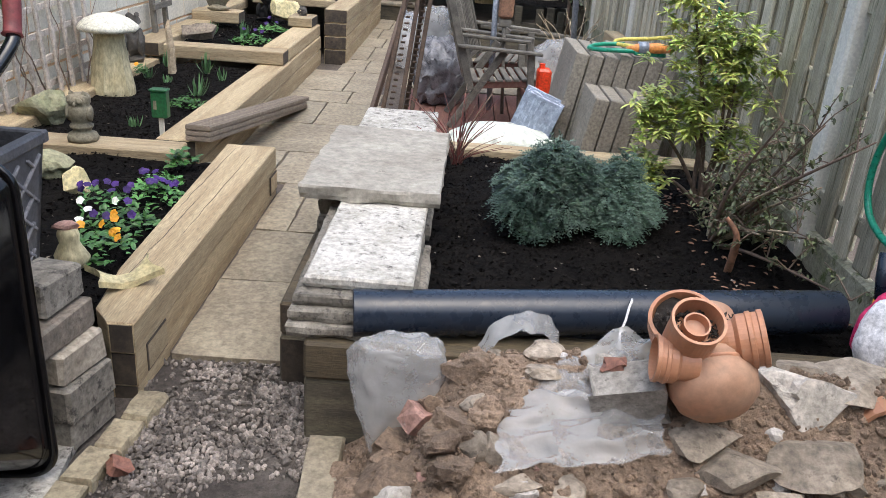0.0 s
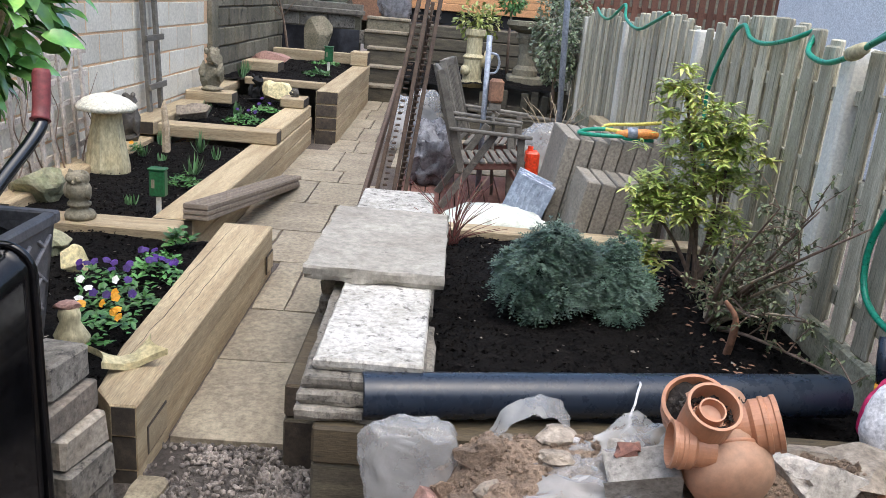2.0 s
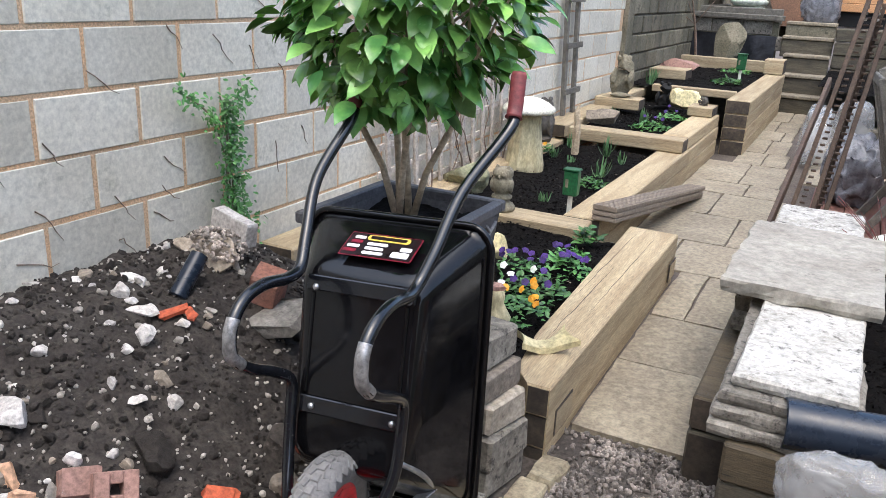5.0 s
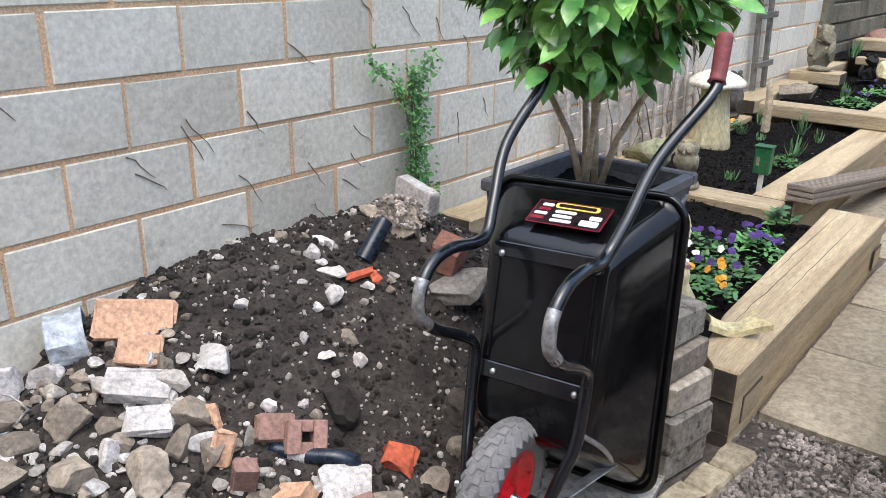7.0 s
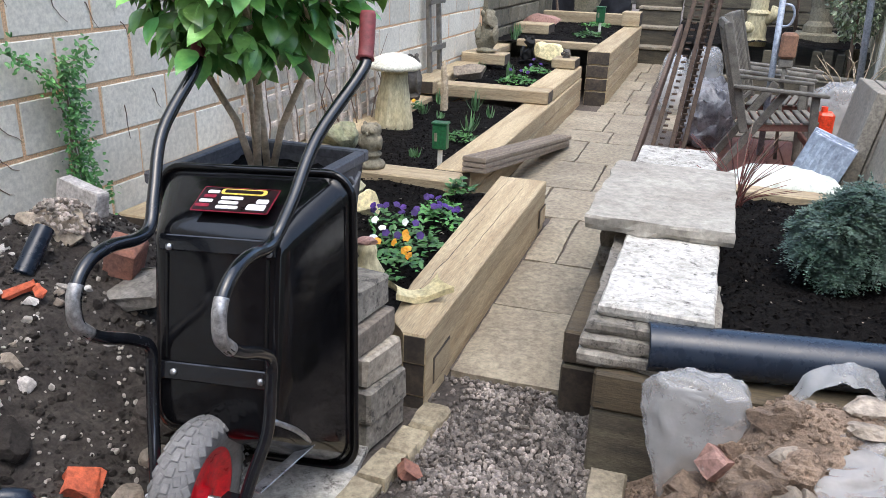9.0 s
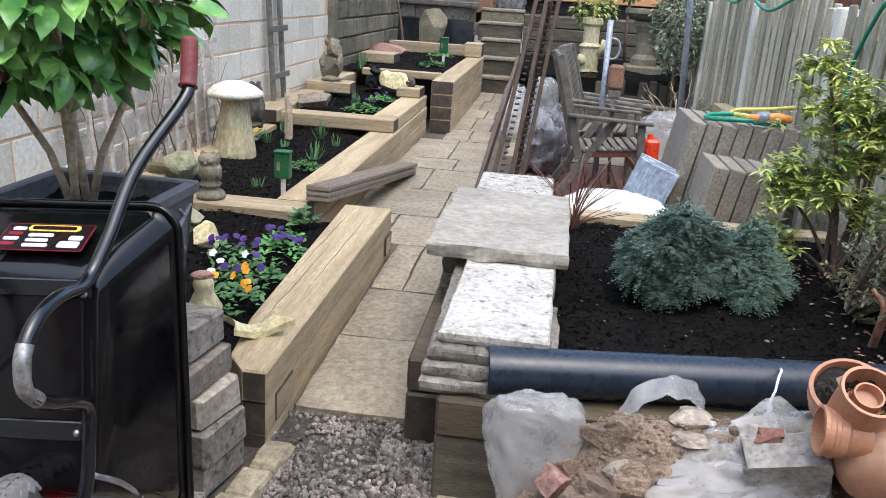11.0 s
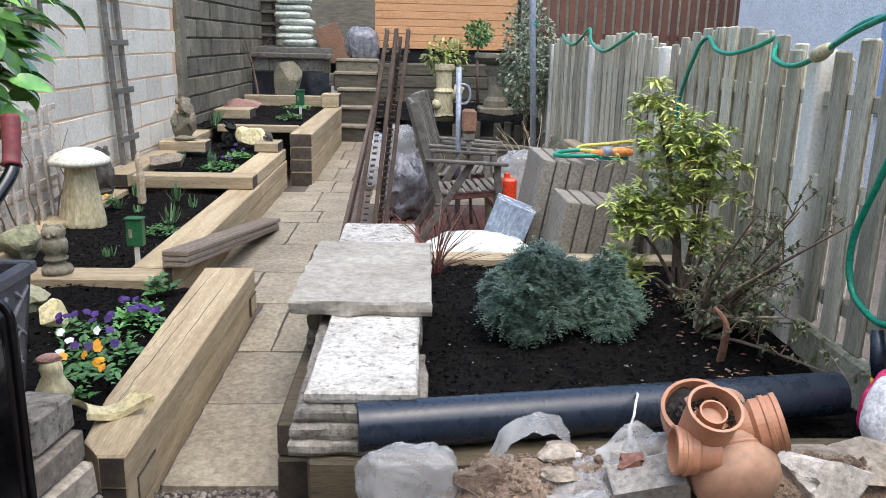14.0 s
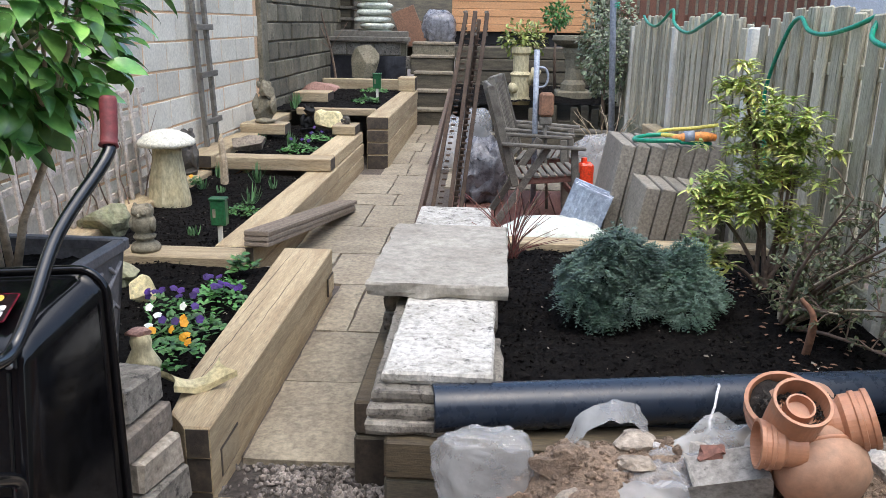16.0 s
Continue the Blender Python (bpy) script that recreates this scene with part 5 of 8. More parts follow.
chunk("perforated_brick", -1.868, 1.15, 0.185, 0.058, 0.048, 0.030, (60, 12, 60), M_PINKBRICK, "pinkish brick with a square hole", hole=True)
chunk("brick_piece", -1.875, 0.935, 0.15, 0.032, 0.024, 0.075, (18, 8, 55), M_PINKBRICK, "long pinkish grey brick fragment standing up", wob=0.008)
chunk("plaster_piece", -2.30, 0.90, 0.295, 0.092, 0.045, 0.022, (30, 10, 50), M_PALESTONE, "white plaster slab piece", "plaster")
chunk("plaster_piece", -2.205, 0.868, 0.235, 0.064, 0.040, 0.020, (42, 10, 60), M_PALESTONE, "white plaster slab piece", "plaster")
chunk("clay_shard", -2.51, 1.03, 0.395, 0.120, 0.065, 0.012, (50, 8, 55), M_BUFFCLAY, "large buff broken clay pipe shard", "shard")
chunk("clay_shard", -2.412, 0.98, 0.345, 0.066, 0.050, 0.012, (40, 10, 45), M_BUFFCLAY, "buff broken clay pipe shard", "shard")
chunk("clay_shard", -1.972, 0.945, 0.205, 0.030, 0.048, 0.010, (70, 25, 65), M_BUFFCLAY, "buff broken clay pipe shard", "shard")
chunk("clay_shard", -2.075, 1.0, 0.235, 0.016, 0.040, 0.010, (65, -10, 60), M_BUFFCLAY, "narrow buff clay shard", "shard")
chunk("clay_shard", -2.25, 1.76, 0.395, 0.050, 0.016, 0.010, (15, -12, 60), M_REDTILE, "small bright red tile shard", "shard")
chunk("clay_shard", -2.20, 1.79, 0.39, 0.030, 0.014, 0.010, (10, 25, -20), M_REDTILE, "small bright red tile shard", "shard")
chunk("brick_piece", -2.15, 2.14, 0.385, 0.060, 0.050, 0.062, (10, 12, 15), M_BRICK, "brick corner with pale mortar on it", wob=0.01)
chunk("slab_piece", -2.07, 2.10, 0.30, 0.125, 0.10, 0.028, (14, -12, 10), M_GREYSTONE, "broken slab of rough concrete", "slab", wob=0.02)
solid("rubble_stone", Geo().rock((-2.43, 2.17, 0.475), (0.14, 0.11, 0.085), 88, 4, 0.45, 0.5), M_STONE, "lump of pebbly concrete on the heap", "stone", RL, base=(-2.43, 2.17, 0.42))
gl = Geo()
for i in range(260):
    a, b = q.uniform(0, 6.28), q.uniform(-0.2, 1.3)
    crumb(gl, (-2.43 + 0.135 * math.cos(a) * math.cos(b), 2.17 + 0.105 * math.sin(a) * math.cos(b), 0.475 + 0.08 * math.sin(b)), q.uniform(0.006, 0.014), q)
solid("pebble_crust", gl, M_PEBBLE, "small pebbles stuck in the concrete lump", "gravel", kind="stuff")
chunk("concrete_kerb_piece", -2.42, 2.27, 0.545, 0.115, 0.030, 0.048, (-6, 8, -12), M_PALESTONE, "pale concrete block end bedded in the lump", "block", wob=0.004)
solid("pipe_elbow", Geo().tube(smooth_line([(-1.94, 1.08, 0.15), (-1.84, 1.13, 0.145), (-1.77, 1.17, 0.15), (-1.735, 1.20, 0.135), (-1.73, 1.21, 0.10)], 4), 0.024, 14), M_BLACKPIPE, "black plastic pipe elbow with a pale band", "pipe", RL, smooth=True)
solid("pipe_band", Geo().tube([(-1.885, 1.107, 0.148), (-1.84, 1.13, 0.1455)], 0.0255, 14), M_PALESTONE, "pale band on the pipe", "pipe", RL, smooth=True)
solid("pipe_piece", Geo().tube([(-2.33, 1.86, 0.40), (-2.34, 1.99, 0.52)], 0.034, 16, cap=False).tube([(-2.34, 1.99, 0.52), (-2.33, 1.86, 0.40)], 0.029, 16), M_BLACKPIPE, "black drainpipe end sticking out of the heap", "pipe", RL, smooth=True)
tinm = pose(-2.635, 0.875, 0.345, 0, 84, 62)
solid("tin_can", Geo().lathe([(0.0, -0.05), (0.07, -0.05), (0.074, -0.045), (0.070, -0.03), (0.072, 0.0), (0.070, 0.03), (0.074, 0.045), (0.066, 0.045), (0.064, -0.03), (0.0, -0.03)], 24, tinm @ Matrix.Scale(1.2, 4), 0.16), M_TIN, "battered old tin can", "can", RL)
solid("wire_loop", Geo().tube([(-2.50 + 0.085 * math.cos(a / 3), 0.60 + 0.07 * math.sin(a / 3), 0.265 + 0.02 * math.sin(a)) for a in range(19)], 0.0035, 6), M_SCUFF, "loop of old wire", "wire", RL, smooth=True)
solid("cable", Geo().tube(smooth_line([(-2.5, 0.40, 0.18), (-2.35, 0.44, 0.16), (-2.2, 0.38, 0.10), (-2.1, 0.28, 0.03)], 5), 0.008, 8), M_BLACKPIPE, "black cable end among the rubble", "cable", RL, smooth=True)

k = random.Random(78)
for i in range(120):
    x, y = -2.62 + 0.95 * k.random() ** 1.3, k.uniform(0.28, 1.0)
    if y > 1.25 + 0.5 * (x + 2.0):
        continue
    a = 0.020 + 0.034 * k.random() ** 1.5
    stones([(x, y, heap_l(x, y) - 0.005, a, a * k.uniform(0.6, 0.95))], k.choice((M_PALESTONE, M_PALESTONE, M_GREYSTONE, M_STONE, M_STONE)), "rubble_stone", "broken angular lump of stone or plaster in the rubble", "stone", RL, k.uniform(0.7, 1.0), sub=3, rough=0.55)
k = random.Random(77)
for mt, lb in ((M_STONE, "small brown stone chips scattered in the rubble"), (M_GREYSTONE, "small grey stone chips scattered in the rubble"), (M_PALESTONE, "small pale mortar chips scattered in the rubble")):
    g = Geo()
    for i in range(170):
        x, y = k.uniform(-2.66, -1.5), k.uniform(0.25, 1.2) if i < 140 else k.uniform(1.2, 2.2)
        if x > -1.9 and y > 1.1:
            continue
        a = 0.008 + 0.026 * k.random() ** 1.7
        g.rock((x, y, heap_l(x, y) + 0.2 * a), (a, a * k.uniform(0.6, 1.0), a * k.uniform(0.5, 0.8)), k.randrange(9999), 2, 0.4, 0.8)
    solid("stone_chips", g, mt, lb, "stone chips", kind="stuff")

# ---- kerbs and pebbles of the gravel ----
for i in range(6):
    slab("kerb_stone", -1.125 + 0.021 * i, -1.03 + 0.021 * i, 1.30 + 0.152 * i, 1.447 + 0.152 * i, -0.06, -0.002 + 0.006 * (i % 2), M_KERB, "crumbling yellowish mortar kerb beside the gravel", 80 + i, 0.022, -8 + 3 * (i % 3), "kerb pieces")
slab("kerb_stone", -0.42, -0.31, 1.25, 1.66, -0.05, 0.005, M_FLAG, "buff stone kerb beside the gravel", 71, 0.008, -4, "kerb pieces")
slab("kerb_stone", -0.41, -0.30, 1.68, 2.03, -0.05, 0.01, M_FLAG, "buff stone kerb beside the gravel", 72, 0.008, 3, "kerb pieces")
slab("concrete_pad", -1.45, -1.06, 1.36, 1.93, -0.06, -0.008, M_WHITEPAVER, "dirty pale concrete pad under the barrow", 73, 0.02, 8, "kerb pieces")
q = random.Random(3)
peb = Geo()
for i in range(11000):
    x, y = q.uniform(-1.02, -0.30), q.uniform(0.9, 2.46)
    if q.random() > 0.26 + 1.1 * (noise.noise((x * 3.2, y * 3.2, 4)) + 0.25):
        continue
    s = q.uniform(0.005, 0.015)
    R = Euler((q.uniform(0, 6), q.uniform(0, 6), q.uniform(0, 6))).to_matrix()
    S = Vector((s * q.uniform(0.7, 1.3), s * q.uniform(0.6, 1), s * q.uniform(0.4, 0.8)))
    z = -0.033 + wobble(x, y, 2.2, 0.02) + 0.3 * s
    peb.add([R @ Vector((v.x * S.x, v.y * S.y, v.z * S.z)) + Vector((x, y, z)) for v in ico_v], ico_f)
solid("gravel", peb, M_PEBBLE, "mixed pale and brown gravel pebbles", "gravel", kind="stuff")
chunk("brick_piece", -0.93, 1.83, 0.0, 0.035, 0.025, 0.02, (20, 30, 40), M_BRICK, "small red brick chip on the gravel", group="", wob=0.01)


# ---- rubble in front of the wide bed ----
def heap_r(x, y):
    z = -0.04 + 0.38 * ease((x + 0.36) / 0.45) * math.exp(-((y - 1.92) / 0.48) ** 2)
    z += 0.06 * math.exp(-((y - 1.93) / 0.09) ** 2) * ease((x + 0.1) / 0.2)
    return z + ease((x + 0.36) / 0.3) * (0.03 * noise.noise((x * 4, y * 4, 2)) + 0.02 * noise.noise((x * 11, y * 11, 2)) + 0.008 * noise.noise((x * 30, y * 30, 2)))


solid("rubble_earth", Geo().sheet(-0.34, 1.44, 0.6, 2.035, 110, 90, heap_r), M_SANDSOIL, "heap of sandy earth in front of the wide bed", "earth heap", kind="structure")
cl = Geo()
for i in range(5000):
    x, y = q.uniform(-0.33, 1.4), q.uniform(1.1, 2.02)
    s = q.uniform(0.004, 0.011) * (2.2 if q.random() < 0.08 else 1)
    crumb(cl, (x, y, heap_r(x, y) + 0.2 * s), s, q)
solid("earth_clods", cl, M_SANDSOIL, "crumbled sandy clods", "earth", kind="stuff")
RR = "rubble in front of the wide bed"
stones([(0.014, 1.717, 0.25, 0.084, 0.065), (-0.137, 1.80, 0.13, 0.081, 0.049), (0.083, 1.88, 0.345, 0.079, 0.045), (-0.036, 1.855, 0.25, 0.040, 0.032), (-0.29, 1.84, -0.03, 0.086, 0.043), (-0.143, 1.70, 0.115, 0.095, 0.060), (0.027, 1.615, 0.20, 0.060, 0.058), (0.10, 1.74, 0.29, 0.06, 0.05), (-0.22, 1.72, 0.02, 0.09, 0.06)], M_SANDSOIL, "earth_clump", "clump of sandy brown earth", "earth", RR, 0.35, rough=0.7, sub=4)
stones([(0.07, 1.795, 0.31, 0.043, 0.034), (0.27, 1.93, 0.40, 0.068, 0.033), (0.255, 1.885, 0.37, 0.064, 0.034), (0.115, 1.93, 0.385, 0.052, 0.026), (0.19, 1.60, 0.20, 0.060, 0.030), (0.117, 1.68, 0.25, 0.045, 0.055), (0.32, 1.62, 0.19, 0.076, 0.030), (0.61, 1.615, 0.23, 0.054, 0.031)],
       M_STONE, "rubble_stone", "broken brown sandstone lump in the rubble", "stone", RR, 0.8)
stones([(0.674, 1.745, 0.265, 0.125, 0.062), (0.73, 1.67, 0.235, 0.112, 0.066), (0.978, 1.725, 0.26, 0.16, 0.052), (0.978, 1.655, 0.22, 0.067, 0.042), (1.035, 1.665, 0.235, 0.051, 0.051), (0.86, 1.60, 0.19, 0.09, 0.05), (1.18, 1.70, 0.22, 0.11, 0.05), (1.02, 2.0, 0.37, 0.085, 0.025)],
       M_STONE, "rubble_stone", "large broken sandstone block in the rubble", "stone", RR, 0.9, sub=4, rough=0.3)
stones([(0.44, 1.955, 0.395, 0.078, 0.034), (0.985, 1.88, 0.33, 0.170, 0.085)], M_GREYSTONE, "rubble_stone", "rough grey concrete lump in the rubble", "stone", RR, 0.55, sub=4, rough=0.5)
stones([(1.16, 1.97, 0.345, 0.20, 0.05)], M_STONE, "rubble_stone", "flat sandy slab of stone", "stone", RR, 0.8, sub=4)
chunk("brick_piece", -0.08, 1.83, 0.235, 0.040, 0.030, 0.030, (20, 30, 40), M_PINKBRICK, "broken reddish brick piece", group=RR, wob=0.012)
chunk("brick_piece", 0.475, 1.80, 0.385, 0.095, 0.055, 0.062, (20, -18, -10), M_GREYSTONE, "grey-brown brick lump with red ends", group=RR, wob=0.014)
chunk("brick_piece", 0.43, 1.835, 0.450, 0.032, 0.020, 0.010, (20, -18, -10), M_BRICK, "red broken face of brick", group=RR, wob=0.008)
ks = random.Random(19)
for i in range(60):
    x, y = ks.uniform(-0.15, 1.35), ks.uniform(1.15, 1.95)
    a = 0.014 + 0.045 * ks.random() ** 1.7
    stones([(x, y, heap_r(x, y) - 0.01, a, a * ks.uniform(0.5, 0.9))], ks.choice((M_STONE, M_STONE, M_GREYSTONE, M_PALESTONE, M_PINKBRICK, M_SANDSOIL)), "rubble_stone", "broken lump of stone or mortar in the rubble", "stone", RR, ks.uniform(0.4, 0.9), sub=2)
cs = Geo()
for k in range(2):
    r = 0.085 - 0.012 * k
    cs.add([(1.19 + r * math.cos(a / 8 * 2.4 + 1.6), 1.86 + 0.10 * (j - 0.5), 0.30 + r * math.sin(a / 8 * 2.4 + 1.6)) for j in range(2) for a in range(9)], [(a, a + 1, a + 10, a + 9) if k else (a + 9, a + 10, a + 1, a) for a in range(8)])
cs.f += [(a, a + 1, a + 19, a + 18) for a in range(8)] + [(a + 9, a + 27, a + 28, a + 10) for a in range(8)]
solid("clay_shard", cs, M_TERRA, "curved terracotta pipe shard", "shard", RR, base=(1.19, 1.86, 0.3))


def drape(name, A, B, C, D, m, label, n=26, fold=0.03, seed=0, thick=0.0):
    """A crumpled sheet hung between four corners."""
    A, B, C, D = [Vector(p) for p in (A, B, C, D)]
    nr = (B - A).cross(D - A).normalized()
    vs = []
    for j in range(n + 1):
        for i in range(n + 1):
            u, v = i / n, j / n
            p = A.lerp(B, u).lerp(D.lerp(C, u), v)
            w = Vector((u * 3.1 + seed, v * 3.3, seed * 2.1))
            f = abs(noise.noise(w * 0.9)) * 1.5 + 0.35 * abs(noise.noise(w * 2.3)) + 0.06 * noise.noise(w * 7)
            e = Vector((noise.noise((v * 5, seed, 1)) * 0.03, noise.noise((u * 5, seed, 2)) * 0.03, 0))
            vs.append(p + nr * fold * (f - 0.6) + e)
    return solid(name, Geo().add(vs, [(j * (n + 1) + i, j * (n + 1) + i + 1, (j + 1) * (n + 1) + i + 1, (j + 1) * (n + 1) + i) for j in range(n) for i in range(n)]), m, label, "plastic sheet", smooth=True)


for n_ in M_FILM.node_tree.nodes:
    if n_.type == "BSDF_PRINCIPLED":
        n_.inputs["Alpha"].default_value = 0.40
drape("polythene_sheet", (0.165, 1.85, 0.345), (0.49, 2.0, 0.47), (0.60, 1.93, 0.45), (0.40, 1.77, 0.36), M_FILM, "crumpled cloudy polythene sheet over the rubble", fold=0.045, seed=2)
drape("polythene_sheet", (0.165, 1.84, 0.335), (0.58, 1.82, 0.36), (0.545, 1.64, 0.315), (0.115, 1.575, 0.26), M_FILM, "dirty lower fold of the polythene sheet", fold=0.05, seed=5)
arch = smooth_line([(0.07, 1.95, 0.385), (0.10, 1.96, 0.455), (0.165, 1.985, 0.497), (0.235, 2.0, 0.497), (0.29, 2.01, 0.455), (0.305, 2.01, 0.42)], 4)
ag = Geo()
for i, p in enumerate(arch):
    for j in range(6):
        ag.v.append(tuple(p + Vector((0.012 * noise.noise((i * 0.4, j * 0.6, 2)), -0.050 + 0.012 * j, -0.034 * (1 - j / 5) + 0.014 * noise.noise((i * 0.5, j * 0.7, 5))))))
ag.f = [(i * 6 + j, i * 6 + j + 1, i * 6 + j + 7, i * 6 + j + 6) for i in range(len(arch) - 1) for j in range(5)]
solid("polythene_loop", ag, M_FILM, "looped scrap of clear polythene on the rubble", "plastic sheet", smooth=True)


def crumpled_bag(c, s, m, label, seed, lean=0.0):
    """A slack bag with sharp creases, wider at the top."""
    g = Geo().rock((0, 0, 0), (1, 1, 1), seed, 5, 0.0)
    out = []
    for p in g.v:
        v = Vector(p)
        v = Vector([math.copysign(abs(v[i]) ** 0.55, v[i]) for i in range(3)])
        w = 0.74 + 0.26 * v.z
        o = Vector((seed * 1.7, seed * 0.9, 0.0))
        f = 0.16 * abs(noise.noise(v * 1.1 + o)) + 0.12 * abs(noise.noise(v * 2.3 + o)) + 0.05 * abs(noise.noise(v * 5.1 + o))
        v = v * (0.97 - 1.3 * f + 0.10)
        out.append(tuple(Vector(c) + Vector((v.x * s[0] * w + lean * v.z, v.y * s[1], v.z * s[2]))))
    g.v = out
    return solid("polythene_bag", g, m, label, "plastic bag", smooth=True, base=(c[0], c[1], c[2] - s[2]))


crumpled_bag((-0.145, 1.945, 0.205), (0.165, 0.075, 0.215), M_FILM, "crumpled cloudy polythene bag standing by the kerb", 13, -0.01)

# terracotta drain fitting
fit_ = thing("drain_fitting", (0.64, 1.75, 0.30), "dusty terracotta plastic drain junction with open sockets", "drain fitting")
FC = Vector((0.662, 1.765, 0.478))


def along_axis(c, d):
    z = Vector(d).normalized()
    x = z.orthogonal().normalized()
    m = Matrix((x, z.cross(x), z)).transposed().to_4x4()
    m.translation = c
    return m


body = along_axis(FC, (0.1, -0.75, -0.35))
part("body", Geo().lathe([(r * 1.09, h * 1.06) for r, h in ((0.085, -0.16), (0.10, -0.15), (0.103, -0.02), (0.107, -0.015), (0.107, 0.0), (0.103, 0.005), (0.104, 0.03), (0.095, 0.065), (0.07, 0.09), (0.035, 0.102), (0.0, 0.106))], 36, body), M_TERRAIN, fit_, "dusty rounded body", smooth=True)
part("seam", Geo().lathe([(0.1125, 0.006), (0.1165, 0.008), (0.1165, 0.014), (0.1125, 0.016)], 36, body, cap=False), M_TERRA, fit_, "moulded seam round the body", smooth=True)
SOCK = [(0.050, 0.0), (0.055, 0.04), (0.055, 0.055), (0.066, 0.065), (0.066, 0.085), (0.070, 0.088), (0.070, 0.098), (0.066, 0.100), (0.066, 0.112), (0.070, 0.114), (0.070, 0.125), (0.062, 0.127), (0.060, 0.10), (0.052, 0.06), (0.046, 0.05), (0.0, 0.045)]
for c, d, k in (((0.605, 1.715, 0.535), (-0.97, 0.10, 0.03), 0.86), ((0.655, 1.785, 0.555), (0.91, -0.18, 0.33), 1.05), ((0.62, 1.915, 0.468), (-0.2, -0.50, 0.82), 1.27)):
    part("socket", Geo().lathe([(r * k, h * k) for r, h in SOCK], 32, along_axis(Vector(c), d)), M_TERRA, fit_, "ribbed open pipe socket", smooth=False)
up = along_axis(Vector((0.582, 1.74, 0.60)), (0.0, -0.52, 0.85)) @ Matrix.Scale(0.93, 4)
inlet = part("inlet", Geo().lathe([(0.062, -0.15), (0.066, -0.06), (0.068, 0.0), (0.068, 0.065), (0.072, 0.067), (0.072, 0.08), (0.064, 0.08), (0.062, 0.02), (0.0, 0.02)], 36, up), M_TERRA, fit_, "upright inlet with a stepped centre", smooth=False)
part("stepped_centre", Geo().lathe([(0.036, 0.021), (0.036, 0.062), (0.031, 0.062), (0.029, 0.035), (0.014, 0.032), (0.0, 0.03)], 28, up), M_TERRA, inlet)
g = Geo()
for i in range(120):
    a, r = q.uniform(0, 6.28), q.uniform(0.038, 0.062)
    s = q.uniform(0.004, 0.010)
    p = up @ Vector((r * math.cos(a), r * math.sin(a), 0.026 + q.uniform(0, 0.012)))
    g.add([p + Vector([q.uniform(-s, s) for _ in range(3)]) for _ in range(5)], [(0, 1, 2), (0, 2, 3), (0, 3, 1), (4, 2, 1), (4, 3, 2), (4, 1, 3)])
part("earth", g, M_HEAPSOIL, inlet, "crumbs of dark earth", kind="stuff")
part("earth_fill", Geo().lathe([(0.078, 0.0), (0.05, 0.012), (0.0, 0.02)], 20, along_axis(Vector((0.592, 1.843, 0.585)), (-0.2, -0.50, 0.82)), 0.3), M_HEAPSOIL, fit_, "dark earth filling the wide socket")
g = Geo()
for i in range(160):
    s = q.uniform(0.005, 0.013)
    t_ = q.random()
    p = (Vector((0.535, 1.825, 0.592)).lerp(Vector((0.62, 1.82, 0.60)), t_) if i < 90 else Vector((0.67, 1.80, 0.605)).lerp(Vector((0.74, 1.80, 0.625)), t_)) + Vector([q.gauss(0, 0.012) for _ in range(3)])
    g.add([p + Vector([q.uniform(-s, s) for _ in range(3)]) for _ in range(5)], [(0, 1, 2), (0, 2, 3), (0, 3, 1), (4, 2, 1), (4, 3, 2), (4, 1, 3)])
part("earth", g, M_HEAPSOIL, fit_, "dark earth fallen into the sockets", kind="stuff")


def sack(name, c, s, m, label, seed, rot=0, parent=None, crease=0.02, sub=4, group=""):
    """A soft filled sack."""
    g = Geo().rock((0, 0, 0), s, seed, sub, 0.16, 0.0)
    R = Matrix.Translation(c) @ Matrix.Rotation(radians(rot), 4, "Z")
    out = []
    for p in g.v:
        v = Vector(p)
        k = [math.copysign(abs(v[i] / s[i]) ** (0.62 if i < 2 else 0.85), v[i]) * s[i] for i in range(3)]
        v = Vector(k)
        v += Vector((0, 0, 1)) * crease * noise.noise((v.x * 13 + seed, v.y * 13, v.z * 13)) + Vector((1, 1, 0)) * 0.5 * crease * noise.noise((v.y * 17, v.x * 17 + seed, v.z * 9))
        v.z = max(v.z, -s[2] * 0.92)
        out.append(tuple(R @ v))
    g.v = out
    if parent is not None:
        return part(name, g, m, parent, label, smooth=True)
    return solid(name, g, m, label, "sack", group, smooth=True, base=(c[0], c[1], c[2] - s[2]))


cb = thing("compost_sack", (1.30, 2.15, 0.30), "white plastic compost sack with magenta ends and dark lettering", "sack")
sack("sack_body", (1.37, 2.13, 0.43), (0.16, 0.09, 0.13), M_WHITE, "", 91, 20, cb)
sack("sack_end", (1.37, 2.19, 0.445), (0.158, 0.05, 0.125), M_SACKPINK, "magenta printed end", 92, 20, cb)
tm = bpy.data.curves.new("lettering", "FONT")
tm.body, tm.size, tm.extrude = "IMP", 0.055, 0.0008
tx = new("lettering", tm)
tx.data.materials.append(M_LABELDARK)
tx.parent = cb
tx.matrix_basis = pose(1.25 - 1.30, 2.035 - 2.15, 0.475 - 0.30, 65, 20, -8)

